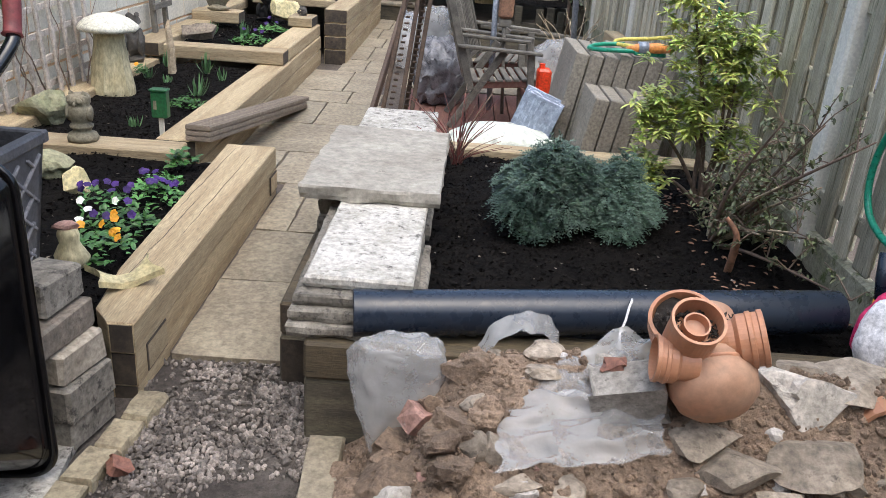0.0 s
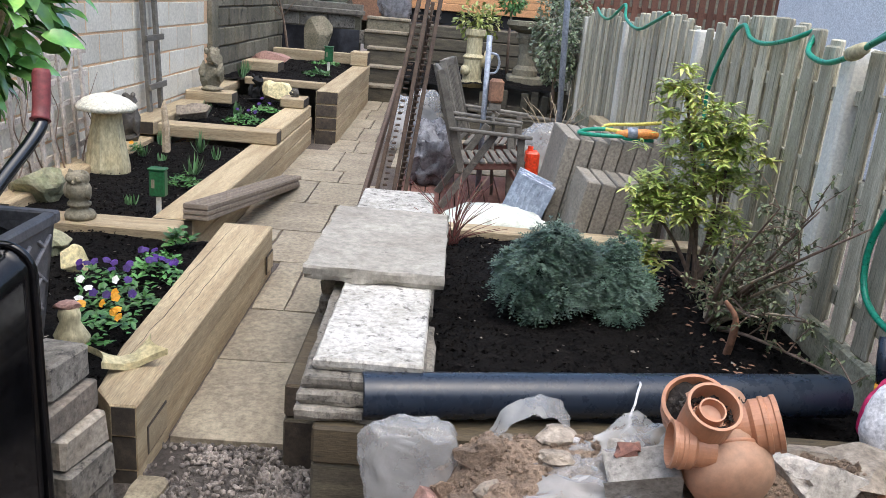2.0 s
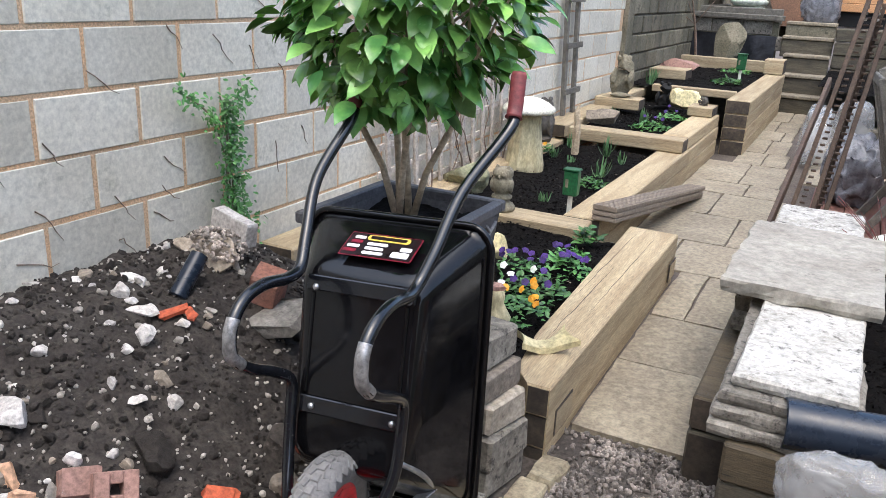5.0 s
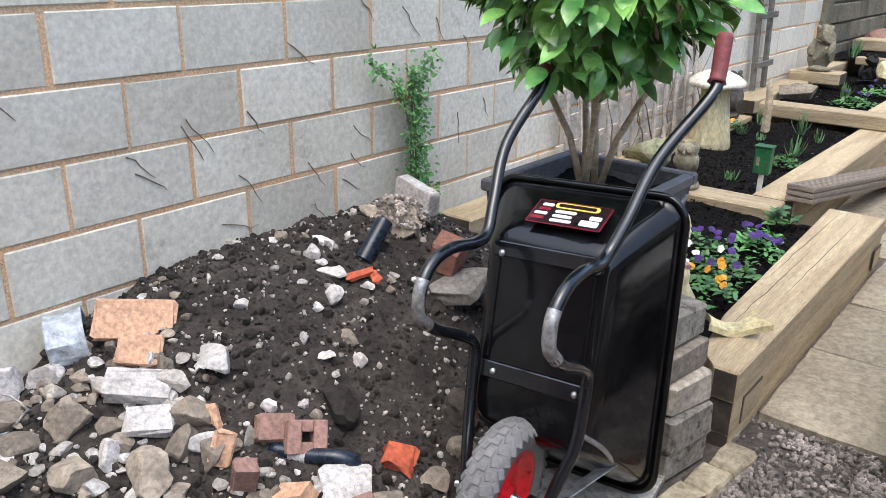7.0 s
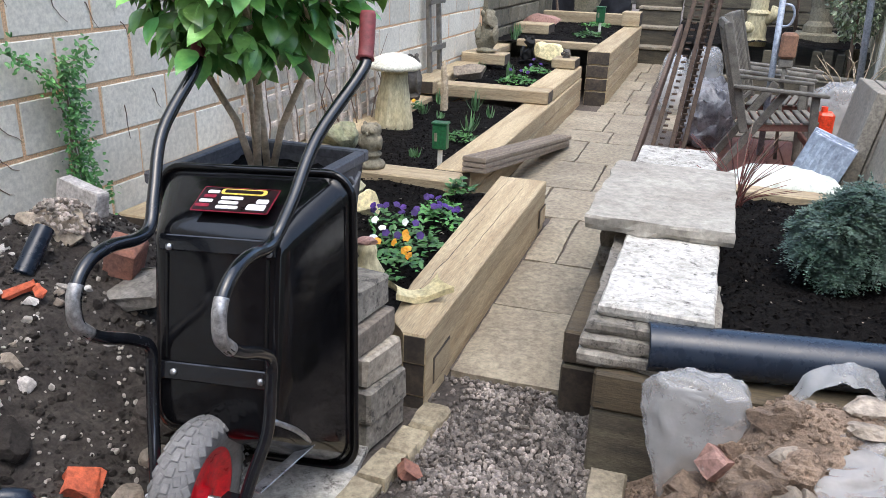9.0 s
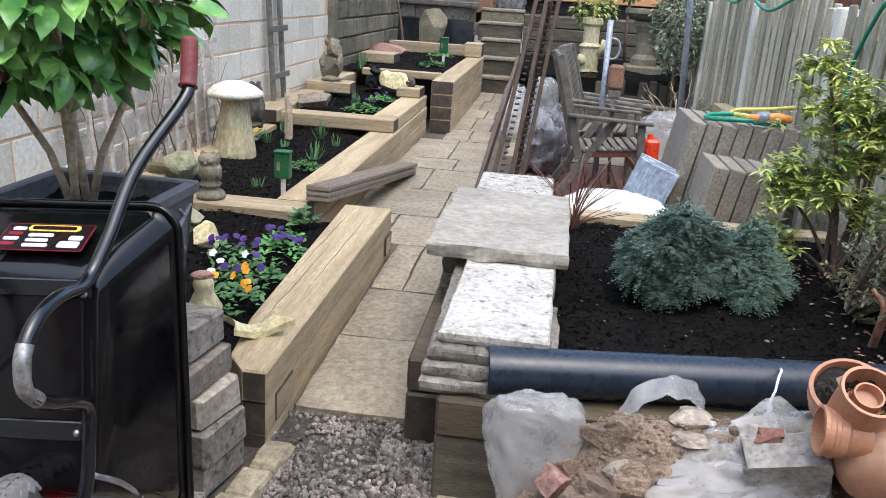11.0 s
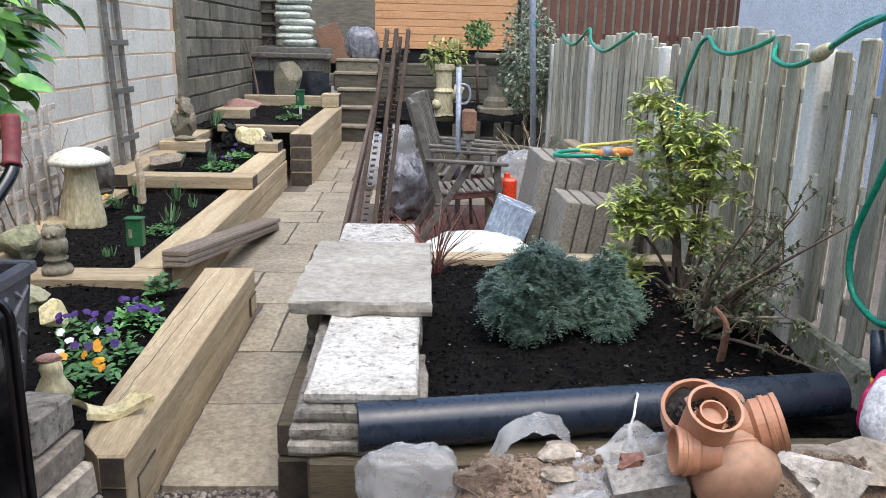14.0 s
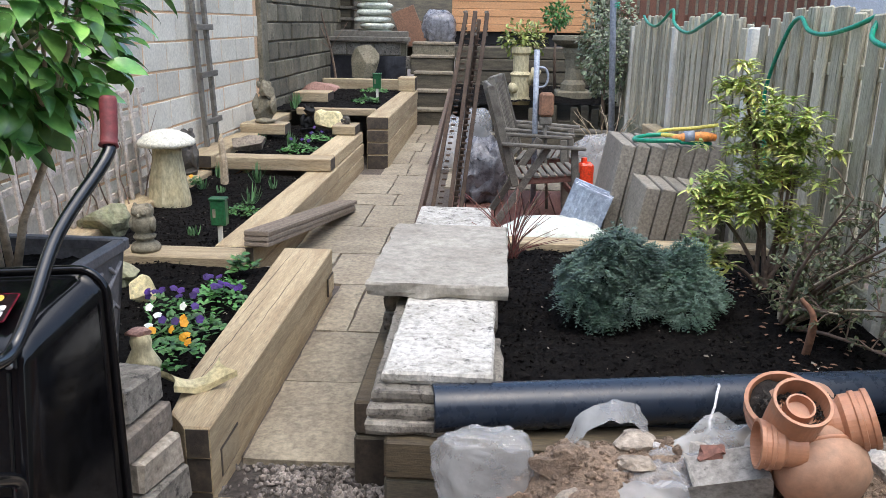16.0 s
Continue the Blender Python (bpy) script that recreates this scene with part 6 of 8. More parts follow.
# ---- things in and on the raised beds ----
planks = [((-1.435, 4.22, 0.285 + 0.031 * i), (-1.285 + 0.006 * i, 6.28 - 0.05 * (i == 1), 0.022 + 0.031 * i)) for i in range(3)]
for a, b in planks:
    t = thing("decking_plank", a, "grooved grey-brown decking plank lying aslant on the bed's edge", "plank", "stack of decking planks")
    part("board", Geo().rail(a, b, 0.145, 0.027, 0.004), M_DECKWOOD, t)
    d, s = (Vector(b) - Vector(a)).normalized(), None
    sd = d.cross(Vector((0, 0, 1))).normalized()
    nz = sd.cross(d)
    for k in range(9):
        o = sd * (-0.062 + 0.0155 * k) + nz * 0.0145
        part("groove_ridge", Geo().rail(Vector(a) + o, Vector(b) + o, 0.009, 0.004, 0.001), M_DECKWOOD, t)

foam = Geo()
vs = []
for j in range(9):
    for i in range(13):
        u, v = i / 12 * 2 - 1, j / 8 * 2 - 1
        wdt = 0.030 + 0.048 * u * u
        x, y = 0.11 * u * (1 - 0.22 * (1 - v * v) * abs(u)), wdt * v
        vs.append(Vector((x, y, 0.035 + 0.035 * abs(u) ** 1.5 - 0.02 * v * v * (1 - abs(u)))))
foam.add(vs, [(j * 13 + i, j * 13 + i + 1, (j + 1) * 13 + i + 1, (j + 1) * 13 + i) for j in range(8) for i in range(12)])
foam.add([p - Vector((0, 0, 0.022)) for p in vs], [((j + 1) * 13 + i, (j + 1) * 13 + i + 1, j * 13 + i + 1, j * 13 + i) for j in range(8) for i in range(12)])
rim_i = [i for i in range(13)] + [j * 13 + 12 for j in range(1, 9)] + [8 * 13 + i for i in range(11, -1, -1)] + [j * 13 for j in range(7, 0, -1)]
foam.f += [(rim_i[a], rim_i[a] + 117, rim_i[(a + 1) % len(rim_i)] + 117, rim_i[(a + 1) % len(rim_i)]) for a in range(len(rim_i))]
foam.box(-0.03, 0.03, -0.03, 0.03, -0.002, 0.03, 0.006)
foam.v = [tuple(pose(-1.135, 2.455, 0.262, 0, 0, 40) @ Vector(p)) for p in foam.v]
solid("stone_offcut", foam, M_FOAM, "pale yellow waisted offcut lying on the sleeper", "offcut", base=(-1.135, 2.455, 0.262))

mush = thing("staddle_stone", (-2.41, 5.45, 0.2), "mushroom-shaped staddle stone with a cream cap", "garden ornament")
part("stem", Geo().lathe([(0.150, 0.0), (0.148, 0.06), (0.125, 0.2), (0.105, 0.36), (0.10, 0.42), (0.11, 0.44), (0.0, 0.44)], 12, Matrix.Translation((-2.41, 5.45, 0.19)), 0.12), M_MUSHSTEM, mush, "tapered buff stone stem")
part("cap", Geo().lathe([(0.0, 0.0), (0.10, 0.0), (0.185, 0.012), (0.205, 0.03), (0.195, 0.05), (0.15, 0.085), (0.08, 0.115), (0.03, 0.125), (0.0, 0.126)], 28, Matrix.Translation((-2.41, 5.45, 0.628)), 0.10), M_MUSHCAP, mush, "rounded cream stone cap", smooth=True)


def figure(name, c, prof, m, label, sq=1.0, rough=0.25, n=18):
    """A squat moulded figure, one plain mesh."""
    h, r = prof[-1][1], max(p[0] for p in prof)
    X, Y, Z = c
    sd = int(abs(X * 100 + Y * 37))
    g = Geo().rock((X, Y, Z + 0.06 * h), (r, r * sq, 0.11 * h), sd, 3, 0.35, 0.6)
    g.rock((X, Y, Z + 0.37 * h), (0.80 * r, 0.72 * r * sq, 0.36 * h), sd + 1, 4, 0.45, 0.3)
    g.rock((X + 0.05 * r, Y - 0.1 * r, Z + 0.79 * h), (0.68 * r, 0.62 * r * sq, 0.21 * h), sd + 2, 4, 0.45, 0.3)
    for s in (-1, 1):
        g.rock((X + 0.66 * s * r, Y - 0.12 * r, Z + 0.42 * h), (0.28 * r, 0.5 * r, 0.26 * h), sd + 4 + s, 3, 0.4, 0.3)
        g.rock((X + 0.4 * s * r, Y, Z + 0.96 * h), (0.2 * r, 0.22 * r, 0.09 * h), sd + 7 + s, 2, 0.4, 0.3)
    return solid(name, g, m, label, "garden ornament", smooth=True, base=c)


og = Geo().lathe([(0.078, 0.0), (0.082, 0.018), (0.074, 0.036), (0.05, 0.048), (0.046, 0.062), (0.060, 0.072), (0.062, 0.084), (0.044, 0.094), (0.05, 0.11), (0.063, 0.135), (0.064, 0.165), (0.056, 0.186), (0.050, 0.194), (0.058, 0.21), (0.057, 0.236), (0.044, 0.252), (0.0, 0.258)], 28, Matrix.Translation((-2.03, 4.13, 0.262)), 0.13)
for sx_ in (-1, 1):
    og.rock((-2.03 + 0.034 * sx_, 4.115, 0.514), (0.014, 0.012, 0.018), 7, 2, 0.3)
    og.rock((-2.03 + 0.022 * sx_, 4.078, 0.483), (0.019, 0.010, 0.018), 9, 2, 0.1)
    og.rock((-2.03 + 0.055 * sx_, 4.12, 0.41), (0.016, 0.034, 0.045), 11, 2, 0.3)
og.rock((-2.03, 4.066, 0.468), (0.007, 0.012, 0.012), 13, 2, 0.1)
solid("stone_owl", og, M_RECON, "small moulded stone owl on a round base on the sleeper", "garden ornament", smooth=True, base=(-2.03, 4.13, 0.262))
figure("stone_figure", (-2.42, 8.06, 0.492), [(0.12, 0.0), (0.13, 0.05), (0.10, 0.12), (0.12, 0.17), (0.10, 0.22), (0.06, 0.24), (0.085, 0.28), (0.095, 0.33), (0.07, 0.38), (0.0, 0.40)], M_RECON, "pale moulded stone figure on a sleeper offcut", 0.8, 0.45)
figure("dark_ornament", (-2.58, 6.30, 0.272), [(0.08, 0.0), (0.085, 0.06), (0.07, 0.16), (0.09, 0.22), (0.06, 0.27), (0.08, 0.31), (0.05, 0.36), (0.0, 0.37)], M_DARKRESIN, "dark resin ornament against the wall", 0.8, 0.5)
figure("dark_ornament", (-2.12, 8.7, 0.33), [(0.08, 0.0), (0.10, 0.05), (0.07, 0.12), (0.05, 0.18), (0.06, 0.24), (0.0, 0.28)], M_BLACK, "small black ornament in the bed", 0.8, 0.4)
figure("frog_ornament", (-1.62, 8.2, 0.476), [(0.05, 0.0), (0.055, 0.025), (0.03, 0.05), (0.025, 0.075), (0.0, 0.085)], M_DARKRESIN, "small dark ornament on the sleeper cap", 0.8, 0.5)
cock = thing("hen_ornament", (-1.42, 2.66, 0.22), "small buff hen ornament with a red comb", "garden ornament")
part("body", Geo().lathe([(0.055, 0.0), (0.065, 0.03), (0.05, 0.06), (0.036, 0.09), (0.038, 0.12), (0.03, 0.145), (0.0, 0.15)], 16, Matrix.Translation((-1.42, 2.66, 0.225)), 0.35), M_MUSHSTEM, cock, smooth=True)
part("comb", Geo().rock((-1.43, 2.66, 0.378), (0.045, 0.03, 0.022), 4, 2, 0.6), M_PINKBRICK, cock, "reddish comb")

for c, s, m, l, sd in (((-2.50, 4.62, 0.28), (0.17, 0.15, 0.165), M_MOSSROCK, "large mossy boulder in the bed", 21), ((-2.0, 3.70, 0.27), (0.11, 0.10, 0.10), M_MOSSROCK, "rounded brown boulder in the bed", 22), ((-1.77, 3.48, 0.25), (0.082, 0.06, 0.075), M_FOAM, "pale yellow angular stone on the soil", 23),
                       ((-2.33, 7.05, 0.42), (0.22, 0.08, 0.07), M_STONE, "long brown stone in the bed", 24), ((-1.88, 8.55, 0.45), (0.16, 0.12, 0.13), M_FOAM, "mossy angular rock at the bed's corner", 25), ((-2.38, 10.7, 0.62), (0.25, 0.15, 0.17), M_PINKBRICK, "pinkish rounded rock in the far bed", 26),
                       ((-2.12, 12.75, 0.85), (0.21, 0.10, 0.33), M_OLDBLOCK, "tall mossy standing stone", 27)):
    solid("rock", Geo().rock(c, s, sd, 4, 0.35, 0.5), m, l, "rock", base=(c[0], c[1], c[2] - s[2]))
solid("driftwood_stick", Geo().tube([(-2.28, 6.26, 0.18), (-2.275, 6.25, 0.40), (-2.29, 6.25, 0.56), (-2.285, 6.26, 0.62)], [0.036, 0.03, 0.024, 0.008], 8), M_BARK, "rough upright stick of driftwood", "stick")


def pest_box(x, y, z, k=1.0):
    t = thing("garden_box", (x, y, z), "dark green plastic box on a pale stake", "garden box", "green boxes on stakes")
    part("stake", Geo().box(x - 0.014 * k, x + 0.014 * k, y - 0.008, y + 0.008, z - 0.03, z + 0.16 * k, 0.003), M_CONCPOST, t, "pale stake")
    bx = part("case", Geo().box(x - 0.045 * k, x + 0.045 * k, y - 0.03, y + 0.03, z + 0.13 * k, z + 0.28 * k, 0.006), M_GREENBOX, t)
    part("lid", Geo().box(x - 0.05 * k, x + 0.05 * k, y - 0.036, y + 0.034, z + 0.281 * k, z + 0.295 * k, 0.004), M_GREENBOX, bx)
    part("slot", Geo().box(x - 0.03 * k, x - 0.012 * k, y - 0.032, y - 0.0295, z + 0.18 * k, z + 0.23 * k, 0.0005), M_RECON, bx)


pest_box(-1.705, 4.42, 0.21)
pest_box(-1.62, 10.6, 0.50, 1.2)

# planting
q = random.Random(21)


def tuft(x, y, z, n, h, m, name, label, w=0.014, spread=0.5):
    t = thing(name, (x, y, z), label, "plant", "plants in the raised beds")
    for i in range(n):
        a, l = q.uniform(0, 6.28), h * q.uniform(0.6, 1.1)
        sp = spread * q.uniform(0.2, 1)
        part("leaf", Geo().leaf((x + q.uniform(-0.025, 0.025), y + q.uniform(-0.025, 0.025), z - 0.01), (math.cos(a) * sp, math.sin(a) * sp, 1), (math.cos(a), math.sin(a), 0.2), l, w * q.uniform(0.8, 1.3), 0.3), m, t)


for x, y, z, n, h in ((-1.85, 5.52, 0.22, 16, 0.20), (-2.02, 6.30, 0.22, 14, 0.22), (-2.36, 6.42, 0.22, 12, 0.2), (-1.94, 4.60, 0.22, 12, 0.10), (-1.84, 6.1, 0.22, 8, 0.14), (-2.05, 7.55, 0.33, 22, 0.2), (-2.35, 7.55, 0.33, 10, 0.2), (-2.5, 9.8, 0.5, 18, 0.22), (-2.2, 5.9, 0.22, 8, 0.08), (-2.45, 9.4, 0.5, 14, 0.22), (-2.38, 6.0, 0.22, 10, 0.14)):
    tuft(x, y, z, n + 4, 0.8 * h, M_BULBLEAF, "bulb_plant", "clump of grey-green bulb leaves in dark soil", 0.013, 1.1)


def bedding(x, y, z, r, n, m, flowers, label, leaf_l=0.035):
    t = thing("bedding_plant", (x, y, z), label, "plant", "plants in the raised beds")
    g = Geo()
    for i in range(n):
        a, d = q.uniform(0, 6.28), r * math.sqrt(q.random())
        h = (0.02 + 0.06 * q.random()) * (1.2 - d / r)
        g.leaf((x + d * math.cos(a), y + d * math.sin(a), z + h), (q.uniform(-1, 1), q.uniform(-1, 1), q.uniform(0, 0.7)), (q.uniform(-0.4, 0.4), q.uniform(-0.4, 0.4), 1), leaf_l * q.uniform(0.7, 1.3), leaf_l * 0.6, 0.3)
    part("leaves", g, m, t, kind="stuff")
    for fm, cnt in flowers:
        for i in range(cnt):
            a, d = q.uniform(0, 6.28), r * math.sqrt(q.random()) * 0.9
            c = Vector((x + d * math.cos(a), y + d * math.sin(a), z + q.uniform(0.075, 0.13)))
            tilt = Vector((q.uniform(-0.5, 0.5), q.uniform(-1, 0.0), q.uniform(0.4, 1))).normalized()
            g = Geo()
            u = tilt.orthogonal().normalized()
            w = tilt.cross(u)
            for k in range(5):
                an = 2 * math.pi * k / 5
                d_ = u * math.cos(an) + w * math.sin(an)
                g.leaf(c, d_, tilt, 0.019, 0.021, 0.1)
            part("flower", g, fm, t)


bedding(-1.42, 3.05, 0.22, 0.17, 200, M_GREENLEAF, ((M_WHITEPETAL, 4), (M_PURPLE, 5)), "bushy pansies with white and purple flowers")
bedding(-1.40, 3.38, 0.22, 0.16, 130, M_GREENLEAF, ((M_PURPLE, 13),), "pansies with deep purple flowers")
bedding(-1.60, 3.30, 0.22, 0.10, 60, M_GREENLEAF, ((M_PURPLE, 6),), "pansies with deep purple flowers")
bedding(-1.36, 2.78, 0.22, 0.14, 110, M_GREENLEAF, ((M_ORANGE, 8),), "pansies with orange flowers")
bedding(-1.41, 3.56, 0.23, 0.10, 130, M_GREENLEAF, (), "low leafy green plant", 0.03)
bedding(-1.80, 5.15, 0.23, 0.12, 140, M_GREENLEAF, (), "low leafy green plant", 0.03)
bedding(-1.43, 3.93, 0.23, 0.07, 50, M_GREENLEAF, (), "small green plant by the sleeper", 0.05)
bedding(-1.90, 7.25, 0.33, 0.17, 160, M_GREENLEAF, ((M_PURPLE, 4),), "low leafy plant with a few purple flowers", 0.04)
bedding(-1.85, 7.9, 0.34, 0.15, 110, M_GREENLEAF, ((M_PURPLE, 4),), "low leafy plant with a few purple flowers", 0.04)
bedding(-1.72, 10.3, 0.5, 0.18, 120, M_GREENLEAF, (), "low leafy plant in the far bed", 0.05)
bedding(-1.8, 11.6, 0.52, 0.2, 120, M_GREENLEAF, (), "low leafy plant in the far bed", 0.05)
bedding(-2.40, 5.92, 0.25, 0.05, 20, M_GREENLEAF, ((M_ORANGE, 1),), "small plant with an orange bloom", 0.05)

# ---- against the wall: trellis, ladder, climber ----
tre = thing("trellis", (-2.66, 4.8, 0.27), "old wooden trellis leaning on the wall", "trellis")
for i in range(5):
    z = 0.30 + 0.16 * i
    part("lath", Geo().rail((-2.655, 3.75, z - 0.02), (-2.67, 5.75, z + 0.06), 0.038, 0.018, 0.002, up=(1, 0, 0)), M_TRELLIS, tre)
for i in range(12):
    y = 3.85 + 0.165 * i
    part("lath", Geo().rail((-2.632, y, 0.27), (-2.655, y - 0.04, 1.02), 0.038, 0.018, 0.002, up=(1, 0, 0)), M_TRELLIS, tre)
lad = thing("ladder_trellis", (-2.66, 7.05, 0.42), "narrow grey wooden ladder trellis on the wall", "trellis")
for y0, y1 in ((6.98, 6.83), (7.26, 7.12)):
    part("stile", Geo().rail((-2.66, y0, 0.40), (-2.70, y1, 2.4), 0.06, 0.035, 0.004, up=(1, 0, 0)), M_GREYWOOD, lad)
for z in (0.62, 1.03, 1.43, 1.84, 2.25):
    part("rung", Geo().rail((-2.62 - 0.02 * z, 6.92 - 0.07 * (z - 0.4), z), (-2.62 - 0.02 * z, 7.34 - 0.07 * (z - 0.4), z), 0.05, 0.022, 0.003, up=(1, 0, 0)), M_GREYWOOD, lad)
tre2 = thing("trellis", (-2.68, 5.6, 1.3), "upper wooden trellis panel fixed to the wall", "trellis")
for i in range(3):
    part("lath", Geo().rail((-2.69, 5.1, 1.62 + 0.2 * i), (-2.69, 5.75, 1.62 + 0.2 * i), 0.04, 0.02, 0.003, up=(1, 0, 0)), M_GREYWOOD, tre2)
for i in range(4):
    part("lath", Geo().rail((-2.672, 5.15 + 0.18 * i, 1.5), (-2.672, 5.15 + 0.18 * i, 2.3), 0.04, 0.02, 0.003, up=(1, 0, 0)), M_GREYWOOD, tre2)

bare = thing("bare_climber", (-2.6, 4.6, 0.25), "leafless brown climber stems on the trellis", "climber")
for i in range(7):
    y = 4.0 + 0.24 * i
    pts = [Vector((-2.58 + q.uniform(-0.04, 0.06), y, 0.24))]
    for k in range(5):
        pts.append(pts[-1] + Vector((q.uniform(-0.02, 0.015), q.uniform(-0.12, 0.12), q.uniform(0.08, 0.17))))
    part("stem", Geo().tube(smooth_line(pts, 3), [0.006 - 0.0003 * k for k in range(16)], 6), M_DARKBARK, bare, smooth=True)

ivy = thing("wall_climber", (-2.66, 2.56, 0.36), "small-leaved green climber on the block wall", "climber")
for k, (pts) in enumerate(([(-2.68, 2.57, 0.38), (-2.68, 2.55, 0.6), (-2.69, 2.50, 0.85), (-2.69, 2.42, 0.97), (-2.69, 2.25, 1.07)], [(-2.68, 2.58, 0.38), (-2.68, 2.56, 0.65), (-2.69, 2.55, 0.9), (-2.69, 2.66, 1.05)], [(-2.67, 2.56, 0.4), (-2.66, 2.50, 0.62), (-2.67, 2.54, 0.85), (-2.68, 2.50, 1.02)])):
    ln = smooth_line(pts, 8)
    part("stem", Geo().tube(ln, 0.004, 5), M_DARKBARK, ivy, smooth=True)
    g = Geo()
    for i in range(430 if k else 330):
        t_ = q.random() ** 1.2
        p = ln[min(int(t_ * (len(ln) - 1)), len(ln) - 1)]
        sp = 0.055 * (1 - 0.65 * t_)
        g.leaf(p + Vector((abs(q.gauss(0, 0.02)) + 0.005, q.gauss(0, sp), q.gauss(0, 0.03))), (q.uniform(0, 1), q.uniform(-1, 1), q.uniform(-0.8, 0.5)), (1, q.uniform(-0.5, 0.5), 0.6), 0.026 * q.uniform(0.6, 1.2), 0.013, 0.2)
    part("leaves", g, M_GREENLEAF, ivy, kind="stuff")
scars = thing("dead_tendrils", (-2.72, 1.8, 0.9), "dry brown climber tendrils clinging to the wall", "climber")
for i in range(46):
    y, z = q.uniform(0.5, 4.2), q.uniform(0.5, 1.6)
    pts = [Vector((WX + 0.004, y, z))]
    dr = Vector((0, q.uniform(0.3, 1), q.uniform(-1.2, -0.3))).normalized()
    for k in range(4):
        pts.append(pts[-1] + dr * q.uniform(0.015, 0.055) + Vector((0, q.uniform(-0.014, 0.014), q.uniform(-0.014, 0.014))))
    part("tendril", Geo().tube(pts, [0.0024, 0.0022, 0.002, 0.0016, 0.001], 5), M_DARKBARK, scars)

# ---- shrubs in the wide bed ----
def conifer(c, r, n, seed, name="juniper"):
    t = thing(name, (c[0], c[1], 0.26), "low spreading blue-green juniper in dark soil", "shrub", "junipers in the wide bed")
    k = random.Random(seed)
    g, core = Geo(), Geo()
    lobes = []
    for i in range(17):
        a, d = 2.4 * i + k.uniform(-0.3, 0.3), math.sqrt((i + 0.5) / 17)
        h = r[2] * (0.80 * (1 - d ** 2.2) + 0.10) * k.uniform(0.75, 1.1)
        lobes.append((Vector((c[0] + 0.92 * r[0] * d * math.cos(a), c[1] + 0.92 * r[1] * d * math.sin(a), 0.27 + h)), k.uniform(0.24, 0.46) * r[0]))
    # near-black lumps and twigs put the shade between sprays into colour
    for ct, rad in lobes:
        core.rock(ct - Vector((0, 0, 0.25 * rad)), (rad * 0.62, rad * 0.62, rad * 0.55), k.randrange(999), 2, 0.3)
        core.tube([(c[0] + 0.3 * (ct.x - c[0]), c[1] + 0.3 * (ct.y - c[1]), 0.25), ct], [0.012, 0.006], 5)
        for i in range(n // 17):
            d = Vector((k.gauss(0, 1), k.gauss(-0.1, 1), k.gauss(0.25, 0.8))).normalized()
            p = ct + Vector((d.x * rad, d.y * rad, d.z * rad * 0.85)) * k.uniform(0.55, 1.05)
            if p.z < 0.268:
                continue
            ax = (Vector((d.x, d.y, 0.35 * d.z + 0.05)) + Vector([k.uniform(-0.35, 0.35) for _ in range(3)])).normalized()
            sd = ax.cross(Vector((0, 0, 1)) + 0.5 * d).normalized()
            ln = k.uniform(0.032, 0.062)
            for q_ in range(6):
                e = q_ / 5
                b = p + ax * ln * e - Vector((0, 0, 0.028 * e * e))
                for w in ((sd, -sd) if q_ < 5 else (ax,)):
                    v = (w * (1.0 - 0.55 * e) + ax * 0.8 + Vector((0, 0, k.uniform(-0.5, 0.25)))).normalized() * k.uniform(0.011, 0.018)
                    x_ = v.cross(Vector((0, 0, 1)) + 0.6 * d).normalized() * 0.0036
                    g.add([b, b + v * 0.5 + x_, b + v, b + v * 0.5 - x_], [(0, 1, 2, 3)])
    part("core", core, M_CONIFERCORE, t, "inner twigs and filler, coloured as the shade between sprays", kind="stuff")
    part("foliage", g, M_CONIFER, t, "layered drooping blue-green sprays", kind="stuff")


conifer((0.38, 3.30), (0.205, 0.20, 0.41), 6400, 4)
conifer((0.70, 3.38), (0.165, 0.17, 0.30), 4300, 8)

pie = thing("pieris", (1.2, 3.75, 0.25), "open shrub with whorls of lime-green leaves", "shrub")
k = random.Random(31)
heads = [((0.98, 3.70, 1.25), 0.09, 9), ((1.02, 3.68, 1.08), 0.16, 24), ((1.24, 3.72, 1.06), 0.12, 15), ((1.19, 3.70, 0.94), 0.19, 34), ((0.87, 3.68, 0.73), 0.12, 20), ((1.04, 3.66, 0.74), 0.13, 22), ((0.90, 3.68, 0.47), 0.085, 12), ((1.26, 3.66, 0.61), 0.11, 10), ((1.30, 3.80, 0.83), 0.10, 8)]
leaves = Geo()
for (x, y, z), r, cnt in heads:
    for _ in range(2 * cnt):
        p = Vector((x + k.gauss(0, r * 0.55), y + k.gauss(0, r * 0.5), z + k.gauss(0, r * 0.45)))
        for i in range(13):
            a = k.uniform(0, 6.28)
            leaves.leaf(p + Vector((0, 0, k.uniform(-0.02, 0.01))), (math.cos(a), math.sin(a), k.uniform(-0.3, 0.9)), (0.3 * math.cos(a), 0.3 * math.sin(a), 1), k.uniform(0.042, 0.075), 0.019, 0.35)
    a = Vector((1.20, 3.75, 0.24))
    m_ = a.lerp(Vector((x, y, z)), 0.5) + Vector((0.03, 0, 0.02))
    part("stem", Geo().tube(smooth_line([a + Vector((k.uniform(-0.04, 0.04), k.uniform(-0.03, 0.03), 0)), m_, (x, y, z)], 4), [0.013 - 0.001 * j for j in range(9)], 7), M_DARKBARK, pie, smooth=True)
part("foliage", leaves, M_YELLOWLEAF, pie, "lime-green leaf whorls", kind="stuff")

